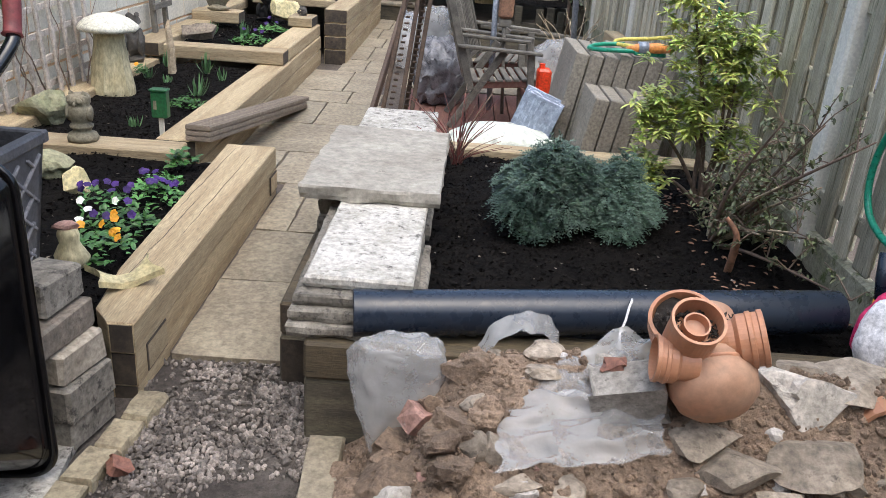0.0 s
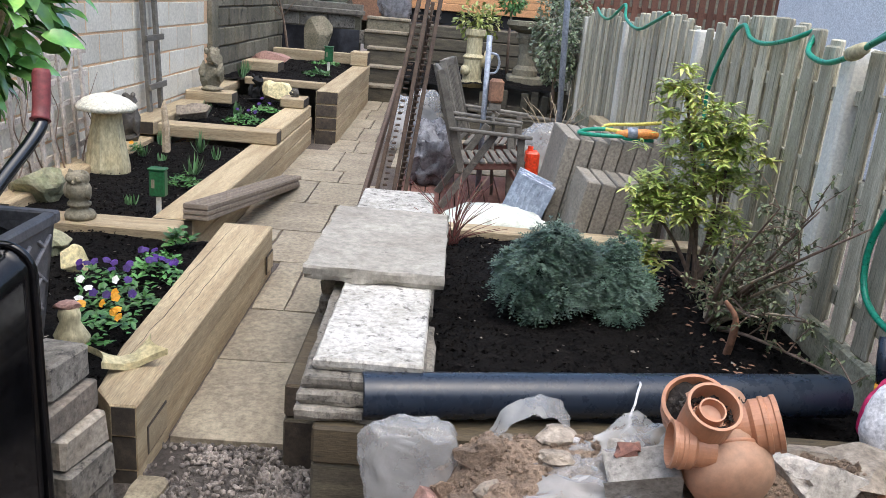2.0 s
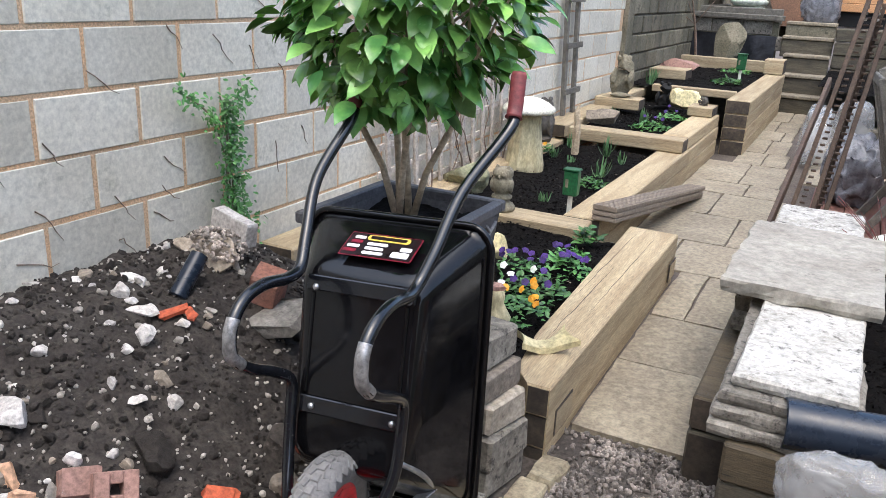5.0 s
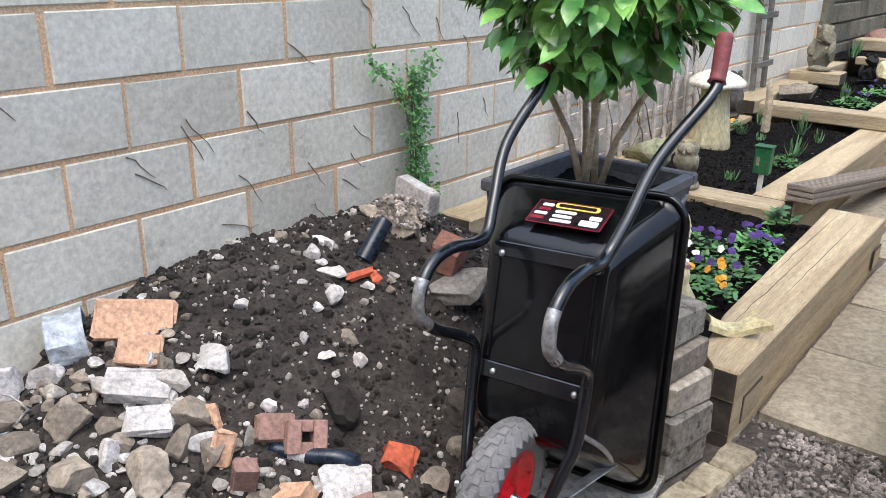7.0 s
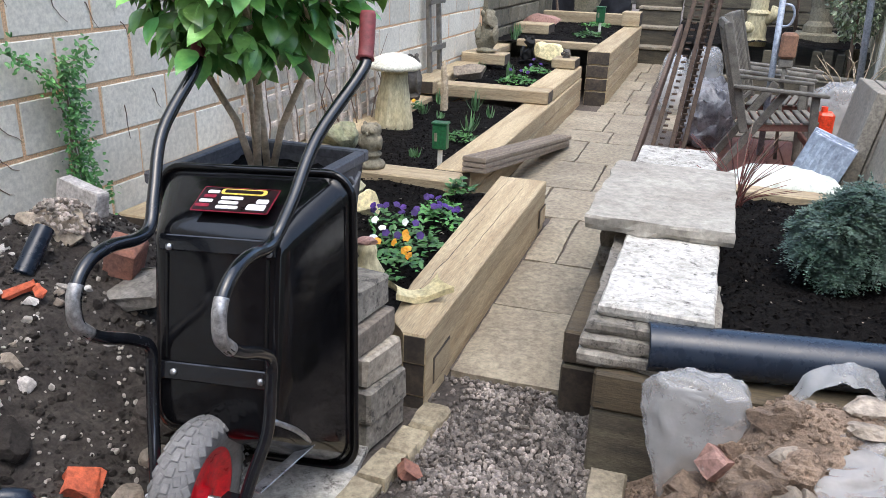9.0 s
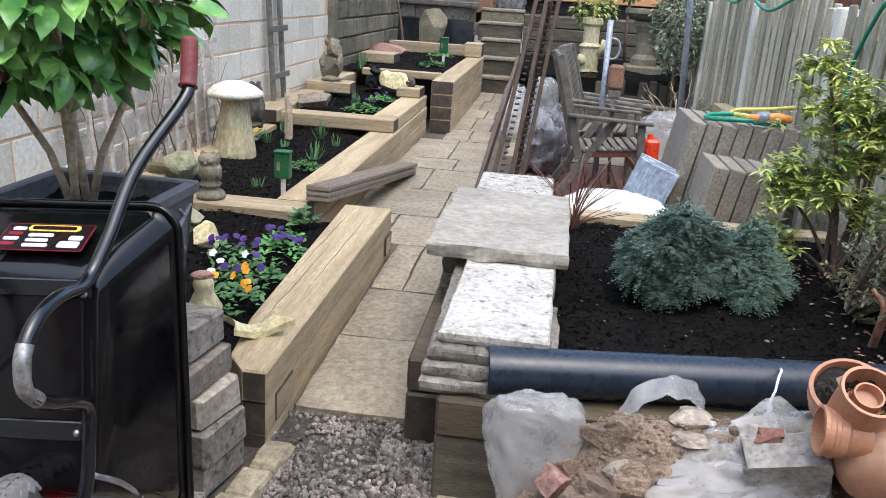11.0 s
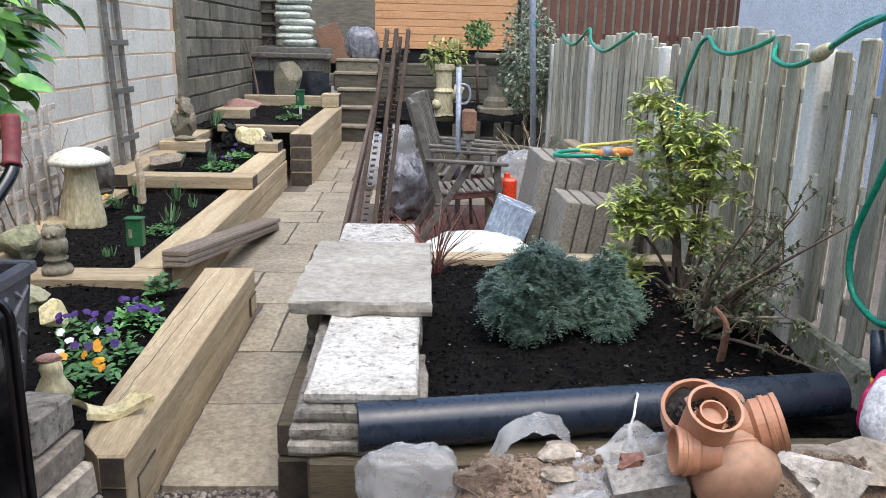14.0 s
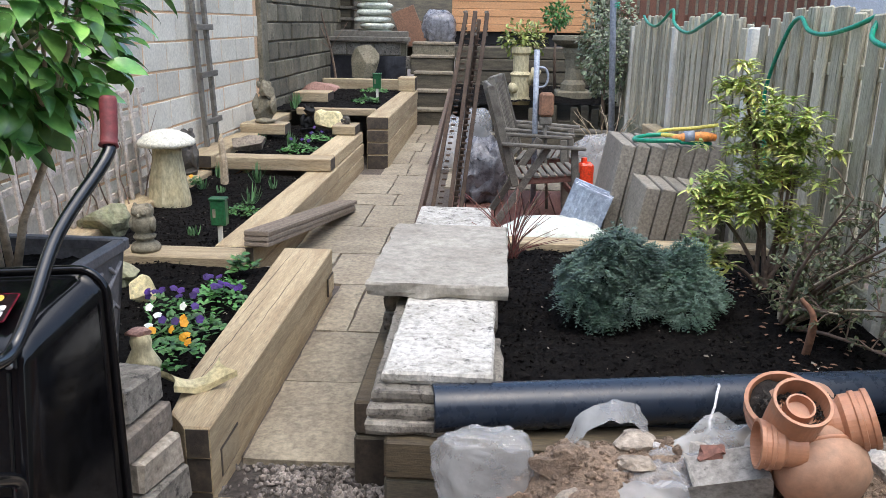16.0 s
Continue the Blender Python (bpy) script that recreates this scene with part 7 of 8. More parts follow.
oli = thing("thin_shrub", (1.12, 3.28, 0.25), "thin twiggy shrub with small dull leaves by the fence", "shrub")
leaves = Geo()
for i in range(22):
    tip = Vector((k.uniform(1.10, 1.43), k.uniform(2.5, 3.5), k.uniform(0.30, 0.93)))
    a = Vector((1.12, 3.28, 0.24))
    ln = smooth_line([a, a.lerp(tip, 0.4) + Vector((k.uniform(-0.04, 0.04), 0, 0.05)), tip], 5)
    part("branch", Geo().tube(ln, [0.013 - 0.001 * j for j in range(11)], 6), M_BARK if i < 9 else M_DARKBARK, oli, smooth=True)
    for j in range(9):
        p = ln[k.randrange(4, 11)]
        e = p + Vector((k.uniform(-0.14, 0.14), k.uniform(-0.14, 0.14), k.uniform(-0.04, 0.16)))
        part("twig", Geo().tube([p, p.lerp(e, 0.5) + Vector((0, 0, 0.015)), e], [0.003, 0.0025, 0.0015], 4), M_DARKBARK, oli)
        for _ in range(13):
            s = p.lerp(e, k.uniform(0.3, 1.05))
            leaves.leaf(s, [k.uniform(-1, 1) for _ in range(3)], (k.uniform(-0.5, 0.5), k.uniform(-0.5, 0.5), 1), k.uniform(0.018, 0.032), 0.012, 0.2)
part("foliage", leaves, M_OLIVELEAF, oli, kind="stuff")
solid("cut_branch", Geo().tube(smooth_line([(1.095, 2.93, 0.26), (1.085, 2.88, 0.36), (1.075, 2.86, 0.46), (1.03, 2.88, 0.52)], 4), [0.016] * 7 + [0.014, 0.012, 0.011, 0.01, 0.009, 0.008], 8), M_CUTBRANCH, "reddish-brown cut branch stuck in the soil", "branch", smooth=True)
lit = Geo()
for i in range(130):
    x, y = k.uniform(1.0, 1.42), k.uniform(2.5, 4.0)
    lit.leaf((x, y, soil5(min(x, 1.43), y) + 0.008), (k.uniform(-1, 1), k.uniform(-1, 1), 0.05), (0, 0, 1), 0.03, 0.014, 0.1)
solid("leaf_litter", lit, M_CARD, "dry fallen leaves along the fence foot", "leaves", kind="stuff")
red = thing("red_twig_shrub", (-0.01, 4.14, 0.28), "leafless shrub of thin dark red twigs", "shrub")
for i in range(42):
    a, h = k.uniform(0, 6.28), k.uniform(0.10, 0.40)
    s = k.uniform(0.05, 0.32)
    p = [Vector((-0.01 + k.uniform(-0.03, 0.03), 4.14 + k.uniform(-0.03, 0.03), 0.27)), Vector((-0.01 + 0.3 * s * math.cos(a), 4.14 + 0.3 * s * math.sin(a), 0.27 + 0.5 * h)), Vector((-0.01 + s * math.cos(a), 4.14 + s * math.sin(a), 0.27 + h))]
    part("twig", Geo().tube(smooth_line(p, 3), [0.0034 - 0.0003 * j for j in range(7)], 5), M_REDTWIG if i % 3 else M_DARKBARK, red, smooth=True)

# ---- patio: leaning slabs, crate, sacks, chairs, tools ----
def leaning(x, y0, y1, h, th, lean, m=M_DECKWOOD):
    c = Vector((x, y0, -0.008))
    g = Geo().box(0, th, 0, y1 - y0, 0, h, 0.006, Matrix.Translation(c) @ Matrix.Rotation(lean, 4, "Y"), 0.002)
    solid("paving_slab", g, M_SLABLEAN, "grey-brown concrete paving slab stood on edge and leaning", "slab", "leaning paving slabs", base=c)


M_SLABLEAN = material("drab_paving", (0.22, 0.195, 0.155), (0.28, 0.25, 0.205), 5, 0.9, 0.3, (0.14, 0.12, 0.09), 60, vary=0.12)
for i in range(7):
    leaning(0.56 + 0.093 * i, 5.05, 5.72, 0.80 - 0.006 * (i % 3), 0.084, 0.17)
for i in range(5):
    leaning(0.66 + 0.093 * i, 4.56, 5.02, 0.62 - 0.006 * i, 0.084, 0.17)
crate = thing("storage_crate", (0.45, 4.95, 0), "translucent blue-grey plastic storage crate leaning on slabs", "crate")
cm = Matrix.Translation((0.20, 4.98, -0.008)) @ Matrix.Rotation(radians(20), 4, "Y") @ Matrix.Rotation(radians(-12), 4, "Z")
part("base_panel", Geo().box(0, 0.26, 0, 0.004, 0, 0.58, 0.0015, cm), M_LIDPLASTIC, crate)
for a in ((0, 0.004, 0.005, 0.16, 0, 0.58), (0.256, 0.26, 0.005, 0.16, 0, 0.58), (0.005, 0.255, 0.005, 0.16, 0, 0.004), (0.005, 0.255, 0.005, 0.16, 0.576, 0.58)):
    part("side_panel", Geo().box(*a, 0.0015, cm), M_LIDPLASTIC, crate)
for i in range(6):
    part("rib", Geo().box(0.03 + 0.038 * i, 0.042 + 0.038 * i, -0.004, -0.0005, 0.02, 0.56, 0.001, cm), M_LIDPLASTIC, crate)
part("rim", Geo().box(-0.012, 0.272, 0.161, 0.175, -0.012, 0.592, 0.003, cm), M_LIDPLASTIC, crate)
ws = thing("white_sack", (0.24, 4.68, 0), "full white plastic sack lying flat", "sack")
sack("sack_body", (0.24, 4.69, 0.17), (0.34, 0.19, 0.195), M_SACKWHITE, "", 51, 2, ws)

sack("grey_sack", (-0.20, 6.95, 0.24), (0.22, 0.24, 0.27), M_SACKDARK, "shiny grey plastic sack standing full", 61, 10, crease=0.08, sub=5)
sack("grey_sack", (-0.26, 7.2, 0.60), (0.14, 0.14, 0.16), M_FILM, "pale crumpled plastic sack on top of another", 62, 10, crease=0.05)
sack("compost_bag", (0.84, 7.4, 0.24), (0.24, 0.2, 0.27), M_FILM, "clear plastic bag of brown leaves", 63, 0, crease=0.05)
sack("compost_bag", (-0.55, 8.6, 0.25), (0.16, 0.5, 0.28), M_FILM, "long pale plastic wrapped bundle beside the path", 64, 0, crease=0.04)

ch = thing("garden_chair", (0, 0, 0), "weathered slatted hardwood reclining garden chair", "chair", "garden chairs")
CW = 0.27
for s in (-CW, CW):
    part("back_stile", Geo().rail((-0.02, s, 0.30), (-0.24, s, 1.06), 0.028, 0.06, 0.006, up=(1, 0, 0)), M_GREYWOOD, ch)
    part("arm", Geo().rail((-0.14, s * 1.1, 0.63), (0.50, s * 1.1, 0.60), 0.065, 0.025, 0.006), M_GREYWOOD, ch)
    part("leg", Geo().rail((0.46, s, 0.0), (0.42, s, 0.59), 0.03, 0.055, 0.005, up=(1, 0, 0)), M_GREYWOOD, ch)
    part("leg", Geo().rail((-0.16, s * 0.92, 0.0), (0.22, s * 0.92, 0.60), 0.03, 0.055, 0.005, up=(1, 0, 0)), M_GREYWOOD, ch)
    part("seat_rail", Geo().rail((-0.03, s * 0.85, 0.33), (0.48, s * 0.85, 0.37), 0.03, 0.055, 0.005), M_REDDECK, ch)
for i in range(8):
    part("seat_slat", Geo().rail((0.02 + 0.062 * i, -CW * 0.98, 0.365 + 0.005 * i), (0.02 + 0.062 * i, CW * 0.98, 0.365 + 0.005 * i), 0.045, 0.018, 0.004), M_GREYWOOD, ch)
for i in range(7):
    y = -0.20 + 0.067 * i
    part("back_slat", Geo().rail((-0.055, y, 0.42), (-0.225, y, 1.0), 0.014, 0.04, 0.004, up=(1, 0, 0)), M_GREYWOOD, ch)
part("top_rail", Geo().rail((-0.238, -CW, 1.03), (-0.238, CW, 1.03), 0.03, 0.07, 0.008), M_GREYWOOD, ch)
part("lower_rail", Geo().rail((-0.05, -CW * 0.9, 0.40), (-0.05, CW * 0.9, 0.40), 0.03, 0.05, 0.006), M_GREYWOOD, ch)
part("stretcher", Geo().rail((0.45, -CW, 0.22), (0.45, CW, 0.22), 0.025, 0.05, 0.005), M_REDDECK, ch)
ch.matrix_basis = pose(0.07, 6.32, -0.008, 0, 0, 4)
c2 = copy_thing(ch, pose(0.14, 7.15, 0.0, 0, 0, -10))

post = thing("slotted_rails", (-0.42, 5.25, 0), "tall dark slotted timber rails stood on end and leaning together", "timber rails")
for a, b in (((-0.56, 5.2, 0.0), (-0.325, 5.5, 1.56)), ((-0.43, 5.15, 0.0), (-0.265, 5.5, 1.57)), ((-0.355, 5.2, 0.0), (-0.185, 5.5, 1.56)), ((-0.40, 5.3, 0.0), (-0.24, 5.6, 1.52))):
    part("rail", Geo().rail(a, b, 0.028, 0.07, 0.004, up=(0, 1, 0)), M_IRON, post)
g = None
for j, (a, b) in enumerate((((-0.505, 5.19, 0.0), (-0.30, 5.5, 1.5)), ((-0.39, 5.19, 0.0), (-0.225, 5.5, 1.5)))):
    a, b = Vector(a), Vector(b)
    for i in range(36):
        p = a.lerp(b, 0.02 + 0.96 * i / 36)
        part("slat", Geo().box(p.x - 0.018, p.x + 0.012, p.y + 0.01, p.y + 0.04, p.z, p.z + 0.012, 0.002), M_IRON, post)
for x in (-0.33, -0.265, -0.19):
    for i in range(5):
        part("tooth", Geo().box(x - 0.014, x + 0.014, 5.47, 5.51, 1.42 + 0.035 * i, 1.437 + 0.035 * i, 0.002), M_PAVERSIDE, post)
part("rail", Geo().rail((-0.66, 5.3, 0.0), (-0.50, 7.2, 0.9), 0.03, 0.09, 0.004), M_IRON, post)
can = thing("fuel_can", (0.69, 6.85, 0), "bright orange-red plastic can", "can")
part("can_body", Geo().box(0.64, 0.76, 6.78, 6.92, -0.005, 0.36, 0.02), M_REDPLASTIC, can)
part("cap", Geo().lathe([(0.025, 0.0), (0.025, 0.04), (0.0, 0.04)], 12, Matrix.Translation((0.68, 6.85, 0.36))), M_REDPLASTIC, can)
spd = thing("spade", (0.24, 6.72, 0), "galvanised tubular spade with a looped handle", "spade")
part("shaft", Geo().tube([(0.25, 6.72, 0.0), (0.225, 6.70, 1.30)], 0.024, 12), M_GALV, spd, smooth=True)
part("grip", Geo().tube(smooth_line([(0.235, 6.70, 1.16), (0.30, 6.70, 1.15), (0.325, 6.70, 1.08), (0.30, 6.70, 1.01), (0.24, 6.70, 1.0)], 4), 0.010, 8), M_GALV, spd, smooth=True)
brm = thing("broom", (0.33, 6.75, 0), "old broom with rusty brown bristles", "broom")
part("handle", Geo().tube([(0.36, 6.60, 0.0), (0.31, 6.68, 0.78)], 0.014, 8), M_GREYWOOD, brm, smooth=True)
part("head", Geo().box(0.27, 0.37, 6.64, 6.72, 0.70, 0.76, 0.008), M_GREYWOOD, brm)
part("bristles", Geo().box(0.26, 0.38, 6.63, 6.73, 0.765, 0.96, 0.02), M_CARD, brm)
pol = thing("washing_line_pole", (1.08, 8.0, 0), "blue-grey galvanised washing line pole", "pole")
part("tube", Geo().tube([(1.10, 8.0, -0.05), (1.0, 8.0, 1.75), (0.97, 8.0, 2.8)], 0.03, 12), M_GALV, pol, smooth=True)
part("cord", Geo().tube([(1.035 + 0.03 * math.cos(a), 8.0 + 0.036 * math.sin(a), 1.66 + 0.004 * a) for a in range(14)], 0.006, 5), M_HOSE, pol, "green cord tied round it")
sleeper("sleeper", 1.29, 1.43, 5.8, 7.6, 0.30, 0.62, False, "weathered sleeper retaining the fence foot", ends=False)
sleeper("sleeper", 1.29, 1.43, 5.8, 7.6, -0.06, 0.295, False, "weathered sleeper retaining the fence foot", ends=False)

# hoses
solid("hose", Geo().tube(smooth_line([(1.44, 8.75, 1.60), (1.42, 8.4, 1.53), (1.42, 8.0, 1.50), (1.42, 7.65, 1.56), (1.44, 7.4, 1.64), (1.42, 7.2, 1.52), (1.42, 6.7, 1.45), (1.42, 6.2, 1.52), (1.44, 5.9, 1.59)], 6), 0.0135, 8), M_HOSE, "green garden hose looped along the fence top", "hose", smooth=True)
solid("hose", Geo().tube(smooth_line([(1.42, 4.55, 0.7), (1.42, 4.72, 1.12), (1.42, 4.5, 1.46), (1.44, 4.38, 1.55), (1.42, 4.2, 1.49), (1.42, 4.0, 1.47), (1.43, 3.75, 1.50), (1.47, 3.6, 1.55)], 6), 0.0115, 8), M_HOSE, "green garden hose hanging over the fence boards", "hose", smooth=True)
solid("hose", Geo().tube(smooth_line([(1.47, 3.58, 1.53), (1.42, 3.5, 1.46), (1.41, 3.3, 1.43), (1.41, 3.1, 1.47), (1.41, 2.95, 1.53), (1.41, 2.75, 1.60), (1.41, 2.45, 1.60), (1.41, 2.40, 1.45), (1.41, 2.55, 1.1), (1.41, 2.66, 0.85), (1.41, 2.62, 0.68), (1.41, 2.45, 0.62), (1.41, 2.3, 0.66)], 7), 0.012, 8), M_HOSE, "green garden hose hanging in a long loop on the fence", "hose", smooth=True)
solid("hose", Geo().tube(smooth_line([(1.41, 3.02, 1.50), (1.40, 2.8, 1.57), (1.40, 2.5, 1.63), (1.40, 2.2, 1.62)], 6), 0.012, 8), M_HOSE, "second run of green hose on the fence top", "hose", smooth=True)
solid("hose_connector", Geo().tube([(1.405, 3.10, 1.475), (1.405, 3.06, 1.485), (1.405, 3.0, 1.505)], [0.028, 0.030, 0.022], 12), M_MUSHSTEM, "buff plastic hose connector on the fence", "hose connector", smooth=True)
hg = thing("spray_gun", (1.40, 2.36, 0.35), "orange and black spray gun hanging by the fence", "spray gun")
part("barrel", Geo().tube([(1.40, 2.42, 0.60), (1.40, 2.39, 0.52), (1.40, 2.37, 0.45)], [0.02, 0.026, 0.022], 10), M_BLACKPIPE, hg, smooth=True)
part("grip", Geo().tube([(1.40, 2.37, 0.45), (1.40, 2.36, 0.36), (1.41, 2.36, 0.27)], [0.024, 0.022, 0.014], 10), M_ORANGE, hg, smooth=True)
loop = [(0.98 + 0.19 * math.cos(a / 10 * 6.28), 5.2 + 0.16 * math.sin(a / 10 * 6.28), 0.80 + 0.01 * math.sin(a)) for a in range(2, 10)]
solid("hose", Geo().tube(smooth_line(loop + [(1.05, 5.05, 0.80), (1.25, 5.1, 0.79)], 5), 0.014, 8), M_HOSE, "green hose coiled on the leaning slabs", "hose", smooth=True)
solid("hose", Geo().tube(smooth_line([(0.98, 5.42, 0.80), (1.05, 5.55, 0.81), (1.25, 5.55, 0.83), (1.40, 5.5, 0.86)], 5), 0.013, 8), M_HOSEYELLOW, "yellow hose lying on the leaning slabs", "hose", smooth=True)
solid("hose", Geo().tube(smooth_line([(0.97, 5.38, 0.805), (1.1, 5.25, 0.81), (1.3, 5.2, 0.81)], 5), 0.013, 8), M_HOSEYELLOW, "yellow hose lying on the leaning slabs", "hose", smooth=True)
sg = thing("hose_nozzle", (1.12, 5.1, 0.80), "orange and grey hose spray nozzle", "spray gun")
part("nozzle_body", Geo().tube([(1.0, 5.06, 0.815), (1.08, 5.06, 0.83), (1.2, 5.07, 0.835), (1.27, 5.08, 0.83)], [0.02, 0.03, 0.032, 0.022], 10), M_HOSEFIT, sg, smooth=True)
part("collar", Geo().tube([(1.07, 5.06, 0.832), (1.13, 5.062, 0.836)], 0.036, 10), M_GALV, sg, smooth=True)

# ---- the far garden ----
pk = thing("picket_edging", (1.0, 10.1, 0.1), "low dark wooden picket edging", "edging")
for i in range(13):
    x = 0.35 + 0.13 * i
    if i in (3, 7):
        continue
    part("picket", Geo().box(x, x + 0.095, 10.06, 10.09, 0.05, 0.50 + 0.02 * (i % 3), 0.012), M_DARKTIMBER, pk)
part("rail", Geo().box(0.3, 2.0, 10.095, 10.13, 0.28, 0.34, 0.004), M_DARKTIMBER, pk)
solid("timber_pole", Geo().tube([(0.2, 9.4, 0.36), (1.5, 9.2, 0.30)], [0.035, 0.028], 10), M_GREYWOOD, "pale round timber pole lying across", "pole", smooth=True)
solid("timber_pole", Geo().box(-0.2, 1.6, 9.3, 9.5, -0.02, 0.27, 0.02), M_DARKTIMBER, "low dark sleeper edge", "sleeper")
stones([(0.15 + 0.16 * i, 9.7 + 0.05 * (i % 2), -0.02, 0.10, 0.14) for i in range(5)], M_FOAM, "edge_stone", "pale rounded edging stone", "stone", "edging stones", 0.3)
pot = thing("chimney_pot", (0.25, 10.5, 0.5), "buff clay ornament pot with side spouts", "pot")
part("pot_body", Geo().lathe([(0.13, 0.0), (0.14, 0.05), (0.12, 0.1), (0.12, 0.35), (0.14, 0.38), (0.10, 0.42), (0.10, 0.62), (0.125, 0.65), (0.125, 0.72), (0.09, 0.72), (0.08, 0.6), (0.0, 0.6)], 20, Matrix.Translation((0.25, 10.5, 0.5))), M_MUSHSTEM, pot, smooth=False)
part("spout", Geo().tube([(0.32, 10.48, 0.78), (0.42, 10.45, 0.86), (0.45, 10.44, 0.95)], [0.06, 0.06, 0.07], 12), M_MUSHSTEM, pot, smooth=True)
part("spout", Geo().tube([(0.20, 10.44, 0.70), (0.12, 10.40, 0.72)], [0.06, 0.065], 12), M_MUSHSTEM, pot, smooth=True)
bb = thing("bird_bath", (1.0, 11.2, 0.55), "stone bird bath on a turned pedestal", "bird bath")
part("plinth", Geo().box(0.76, 1.24, 10.96, 11.44, 0.52, 0.64, 0.02), M_RECON, bb)
part("pedestal", Geo().lathe([(0.17, 0.0), (0.17, 0.08), (0.12, 0.14), (0.11, 0.3), (0.13, 0.42), (0.17, 0.5), (0.17, 0.56), (0.0, 0.56)], 18, Matrix.Translation((1.0, 11.2, 0.642)), 0.05), M_RECON, bb, smooth=False)
part("bowl", Geo().lathe([(0.14, 0.0), (0.26, 0.05), (0.31, 0.10), (0.31, 0.16), (0.27, 0.16), (0.2, 0.10), (0.0, 0.09)], 26, Matrix.Translation((1.0, 11.2, 1.203)), 0.05), M_RECON, bb, smooth=False)


def bush(name, c, r, n, leaf_l, m, label, stem=None, seed=0, w=0.5):
    t = thing(name, (c[0], c[1], stem if stem is not None else c[2] - r[2]), label, "shrub")
    kk = random.Random(seed)
    g = Geo()
    for i in range(n):
        d = Vector([kk.gauss(0, 1) for _ in range(3)]).normalized()
        rr = kk.random() ** 0.35 * (1 + 0.3 * noise.noise(d * 2.4 + Vector((seed, 0, 0))))
        p = Vector(c) + Vector((d.x * r[0], d.y * r[1], d.z * r[2])) * rr
        L = leaf_l * kk.uniform(0.7, 1.3)
        g.leaf(p, d + Vector([kk.uniform(-0.8, 0.8) for _ in range(3)]), d + Vector((0, 0, 0.8)) + Vector([kk.uniform(-0.5, 0.5) for _ in range(3)]), L, L * w, 0.25)
    part("crown", g, m, t, kind="stuff")
    if stem is not None:
        part("stem", Geo().tube([(c[0] + 0.02, c[1], stem - 0.05), (c[0] - 0.01, c[1], (stem + c[2]) / 2), tuple(c)], [0.025, 0.02, 0.012], 8), M_DARKBARK, t, smooth=True)
    return t


bush("yellow_shrub", (0.32, 11.7, 1.30), (0.32, 0.26, 0.24), 420, 0.07, M_YELLOWLEAF, "yellow-green leafy shrub on a bare stem", 0.55, 3)
bush("clipped_standard", (0.80, 12.0, 1.62), (0.20, 0.2, 0.19), 420, 0.06, M_GREENLEAF, "small clipped ball on a bare stem", 0.55, 4)
bush("variegated_shrub", (1.22, 9.75, 1.30), (0.34, 0.4, 0.68), 2600, 0.05, M_VARIEGATED, "dense cream-variegated shrub beside the fence", 0.2, 5)
twg = thing("bare_shrub", (1.1, 8.7, 0.1), "leafless grey-brown twiggy shrub", "shrub")
for i in range(14):
    a = k.uniform(0, 6.28)
    p0 = Vector((1.12, 8.7, 0.05))
    p1 = p0 + Vector((0.18 * math.cos(a), 0.2 * math.sin(a), k.uniform(0.25, 0.45)))
    p2 = p1 + Vector((0.2 * math.cos(a + 0.6), 0.2 * math.sin(a + 0.6), k.uniform(0.1, 0.4)))
    part("twig", Geo().tube(smooth_line([p0, p1, p2], 3), [0.008 - 0.0009 * j for j in range(7)], 5), M_BARK, twg, smooth=True)
ac = thing("young_maple", (-2.55, 12.5, 0.5), "slender young tree with a few red leaves", "tree")
part("trunk", Geo().tube(smooth_line([(-2.5, 12.5, 0.48), (-2.56, 12.5, 0.9), (-2.62, 12.5, 1.2), (-2.75, 12.5, 1.7)], 4), [0.02] * 5 + [0.016] * 4 + [0.01] * 4, 7), M_DARKBARK, ac, smooth=True)
for dx, z in ((-0.35, 1.35), (0.3, 1.5), (-0.2, 1.6)):
    part("branch", Geo().tube([(-2.60, 12.5, 1.1), (-2.6 + 0.5 * dx, 12.45, 0.5 * (1.1 + z)), (-2.6 + dx, 12.4, z)], [0.009, 0.006, 0.003], 5), M_DARKBARK, ac, smooth=True)
g = Geo()
for i in range(50):
    g.leaf((-2.95 + k.uniform(-0.18, 0.18), 12.4 + k.uniform(-0.1, 0.1), 1.28 + k.uniform(-0.12, 0.12)), [k.uniform(-1, 1) for _ in range(3)], (0, -1, 0.5), 0.06, 0.03)
part("red_leaves", g, M_SACKPINK, ac, kind="stuff")

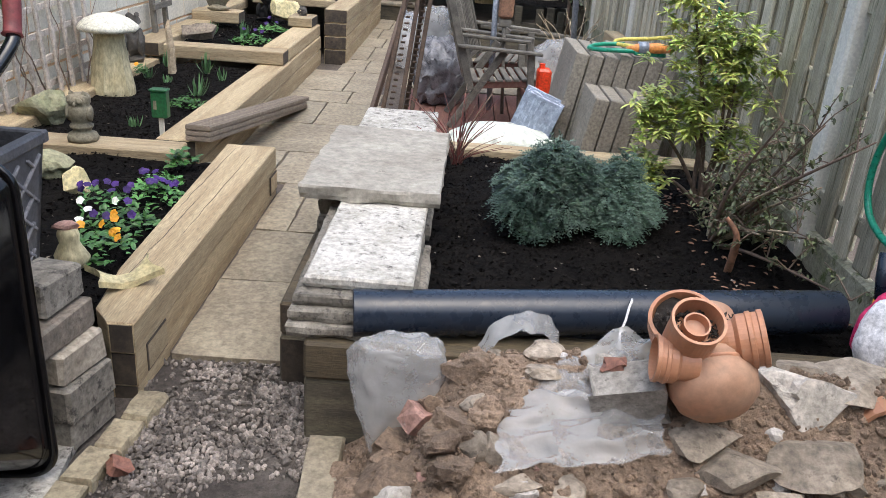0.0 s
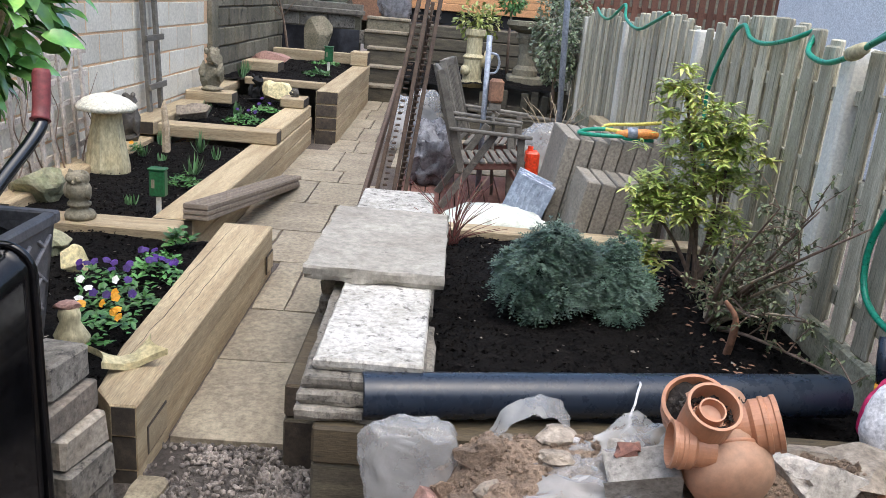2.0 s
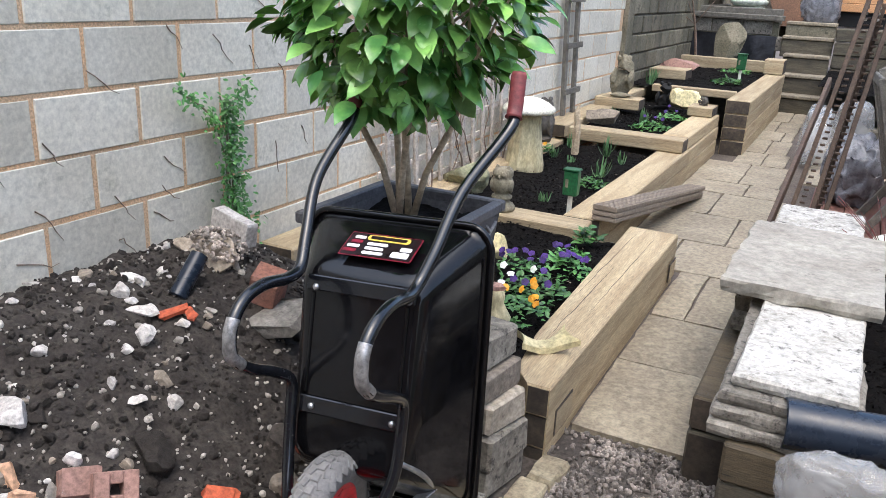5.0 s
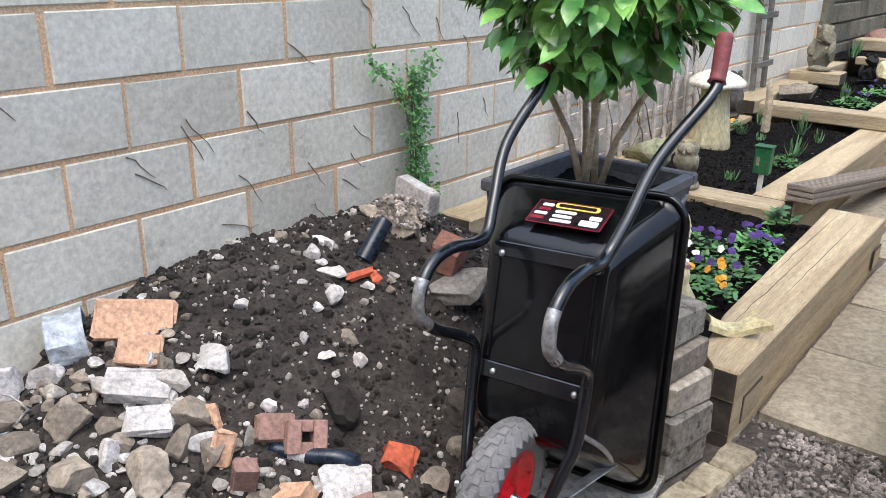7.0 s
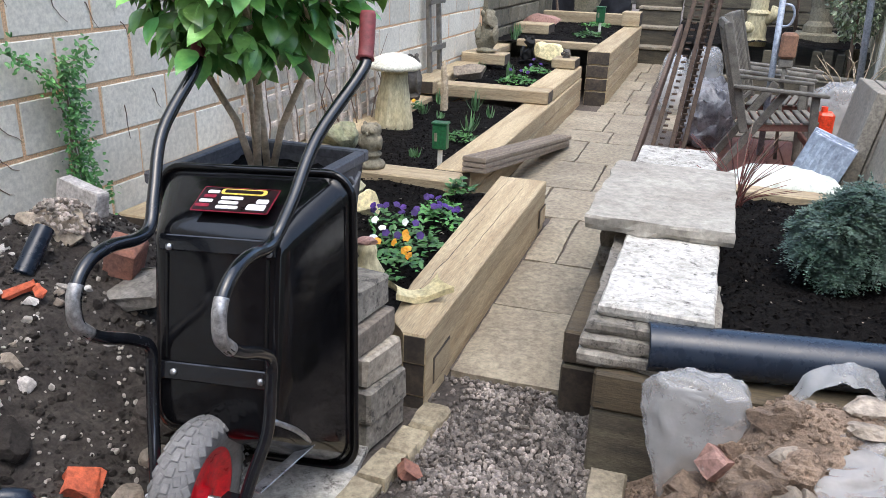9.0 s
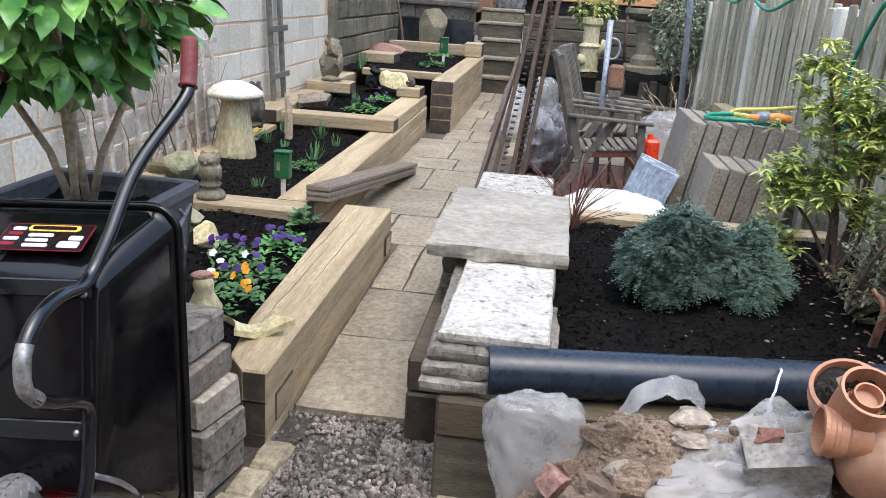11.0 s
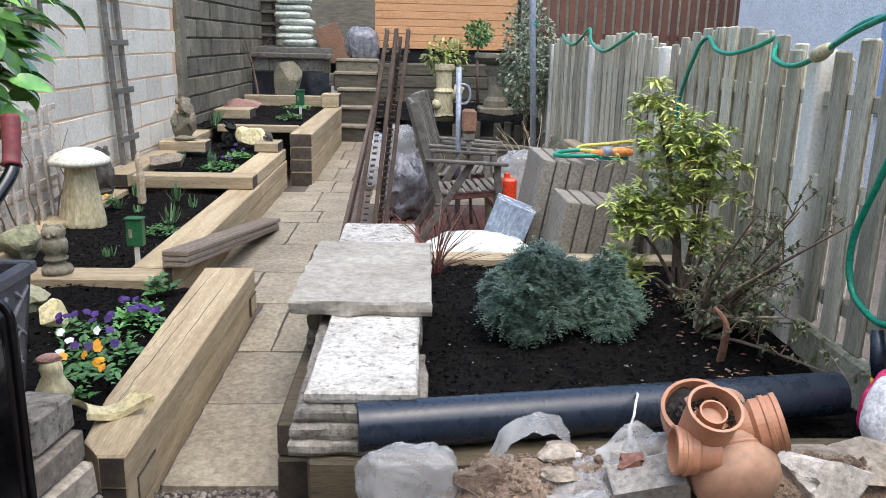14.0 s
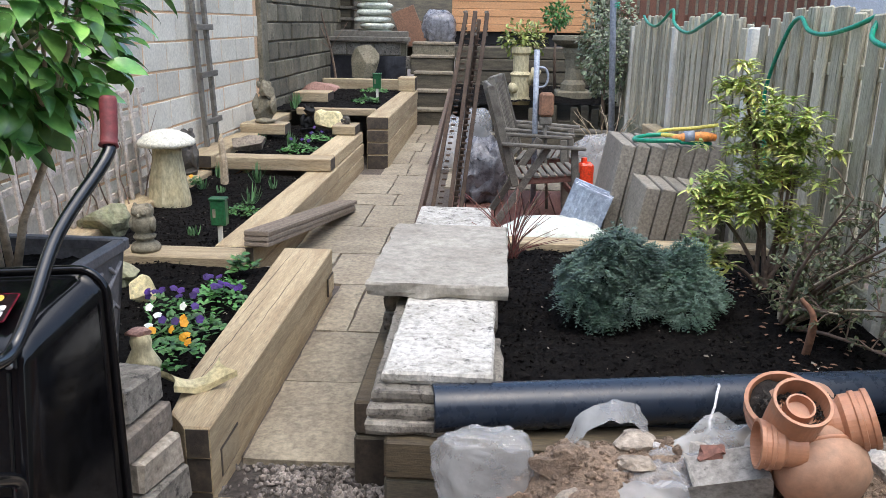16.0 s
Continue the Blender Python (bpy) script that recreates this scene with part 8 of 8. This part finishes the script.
for i in range(9):
    sack("filled_sack", (-2.12 + 0.035 * (i % 3) - 0.012 * i, 14.0 + 0.02 * (i % 2), 1.21 + 0.112 * i), (0.30, 0.22, 0.062), M_SACKWHITE, "pale plastic sack in a tall pile", 100 + i, 3 * (i % 3) - 3, crease=0.012, sub=3, group="pile of filled sacks")
pal = thing("timber_pile", (-2.9, 14.3, 1.12), "pile of old pallets and grey timber", "timber")
for i in range(6):
    part("plank", Geo().box(-3.5, -2.45 + 0.04 * (i % 2), 14.1, 14.5, 1.14 + 0.19 * i, 1.19 + 0.19 * i, 0.006), M_GREYWOOD, pal)
    part("spacer", Geo().box(-3.3, -3.1, 14.14, 14.5, 1.192 + 0.19 * i, 1.328 + 0.19 * i, 0.006), M_DARKTIMBER, pal)
    part("spacer", Geo().box(-2.75, -2.55, 14.14, 14.5, 1.192 + 0.19 * i, 1.328 + 0.19 * i, 0.006), M_DARKTIMBER, pal)
part("beam", Geo().box(-3.4, -1.5, 13.48, 13.6, 1.14, 1.36, 0.01), M_GREYWOOD, pal)
for i in range(4):
    g = Geo().rail((-1.78 + 0.05 * i, 13.9, 1.12), (-1.70 + 0.05 * i, 14.1, 1.72), 0.03, 0.12, 0.004, up=(1, 0, 0))
    solid("board_offcut", g, M_GREYWOOD, "grey board stood on end", "board", "boards stood on end", base=(-1.78 + 0.05 * i, 13.9, 1.12))
cbx = thing("cardboard_box", (-1.38, 13.9, 1.12), "squashed brown cardboard box", "box")
part("panel", Geo().box(-0.2, 0.2, -0.01, 0.01, 0, 0.62, 0.004, Matrix.Translation((-1.40, 13.85, 1.14)) @ Matrix.Rotation(radians(-22), 4, "Y")), M_CARD, cbx)
part("flap", Geo().box(-0.12, 0.14, -0.01, 0.01, 0, 0.45, 0.004, Matrix.Translation((-1.58, 13.95, 1.14)) @ Matrix.Rotation(radians(18), 4, "Y")), M_CARD, cbx)
sack("grey_sack", (-1.02, 14.0, 1.40), (0.28, 0.25, 0.30), M_SACKDARK, "crumpled grey plastic sack on the terrace", 120, 0, crease=0.06)
solid("hedge_backdrop", Geo().sheet(-14, 14, 20, 21, 60, 6, lambda x, y: 0.5 + 3.2 * (y - 20) + 1.2 * noise.noise((x * 0.7, y, 2))), M_DARKTIMBER, "dark distant bank", "backdrop", kind="structure")
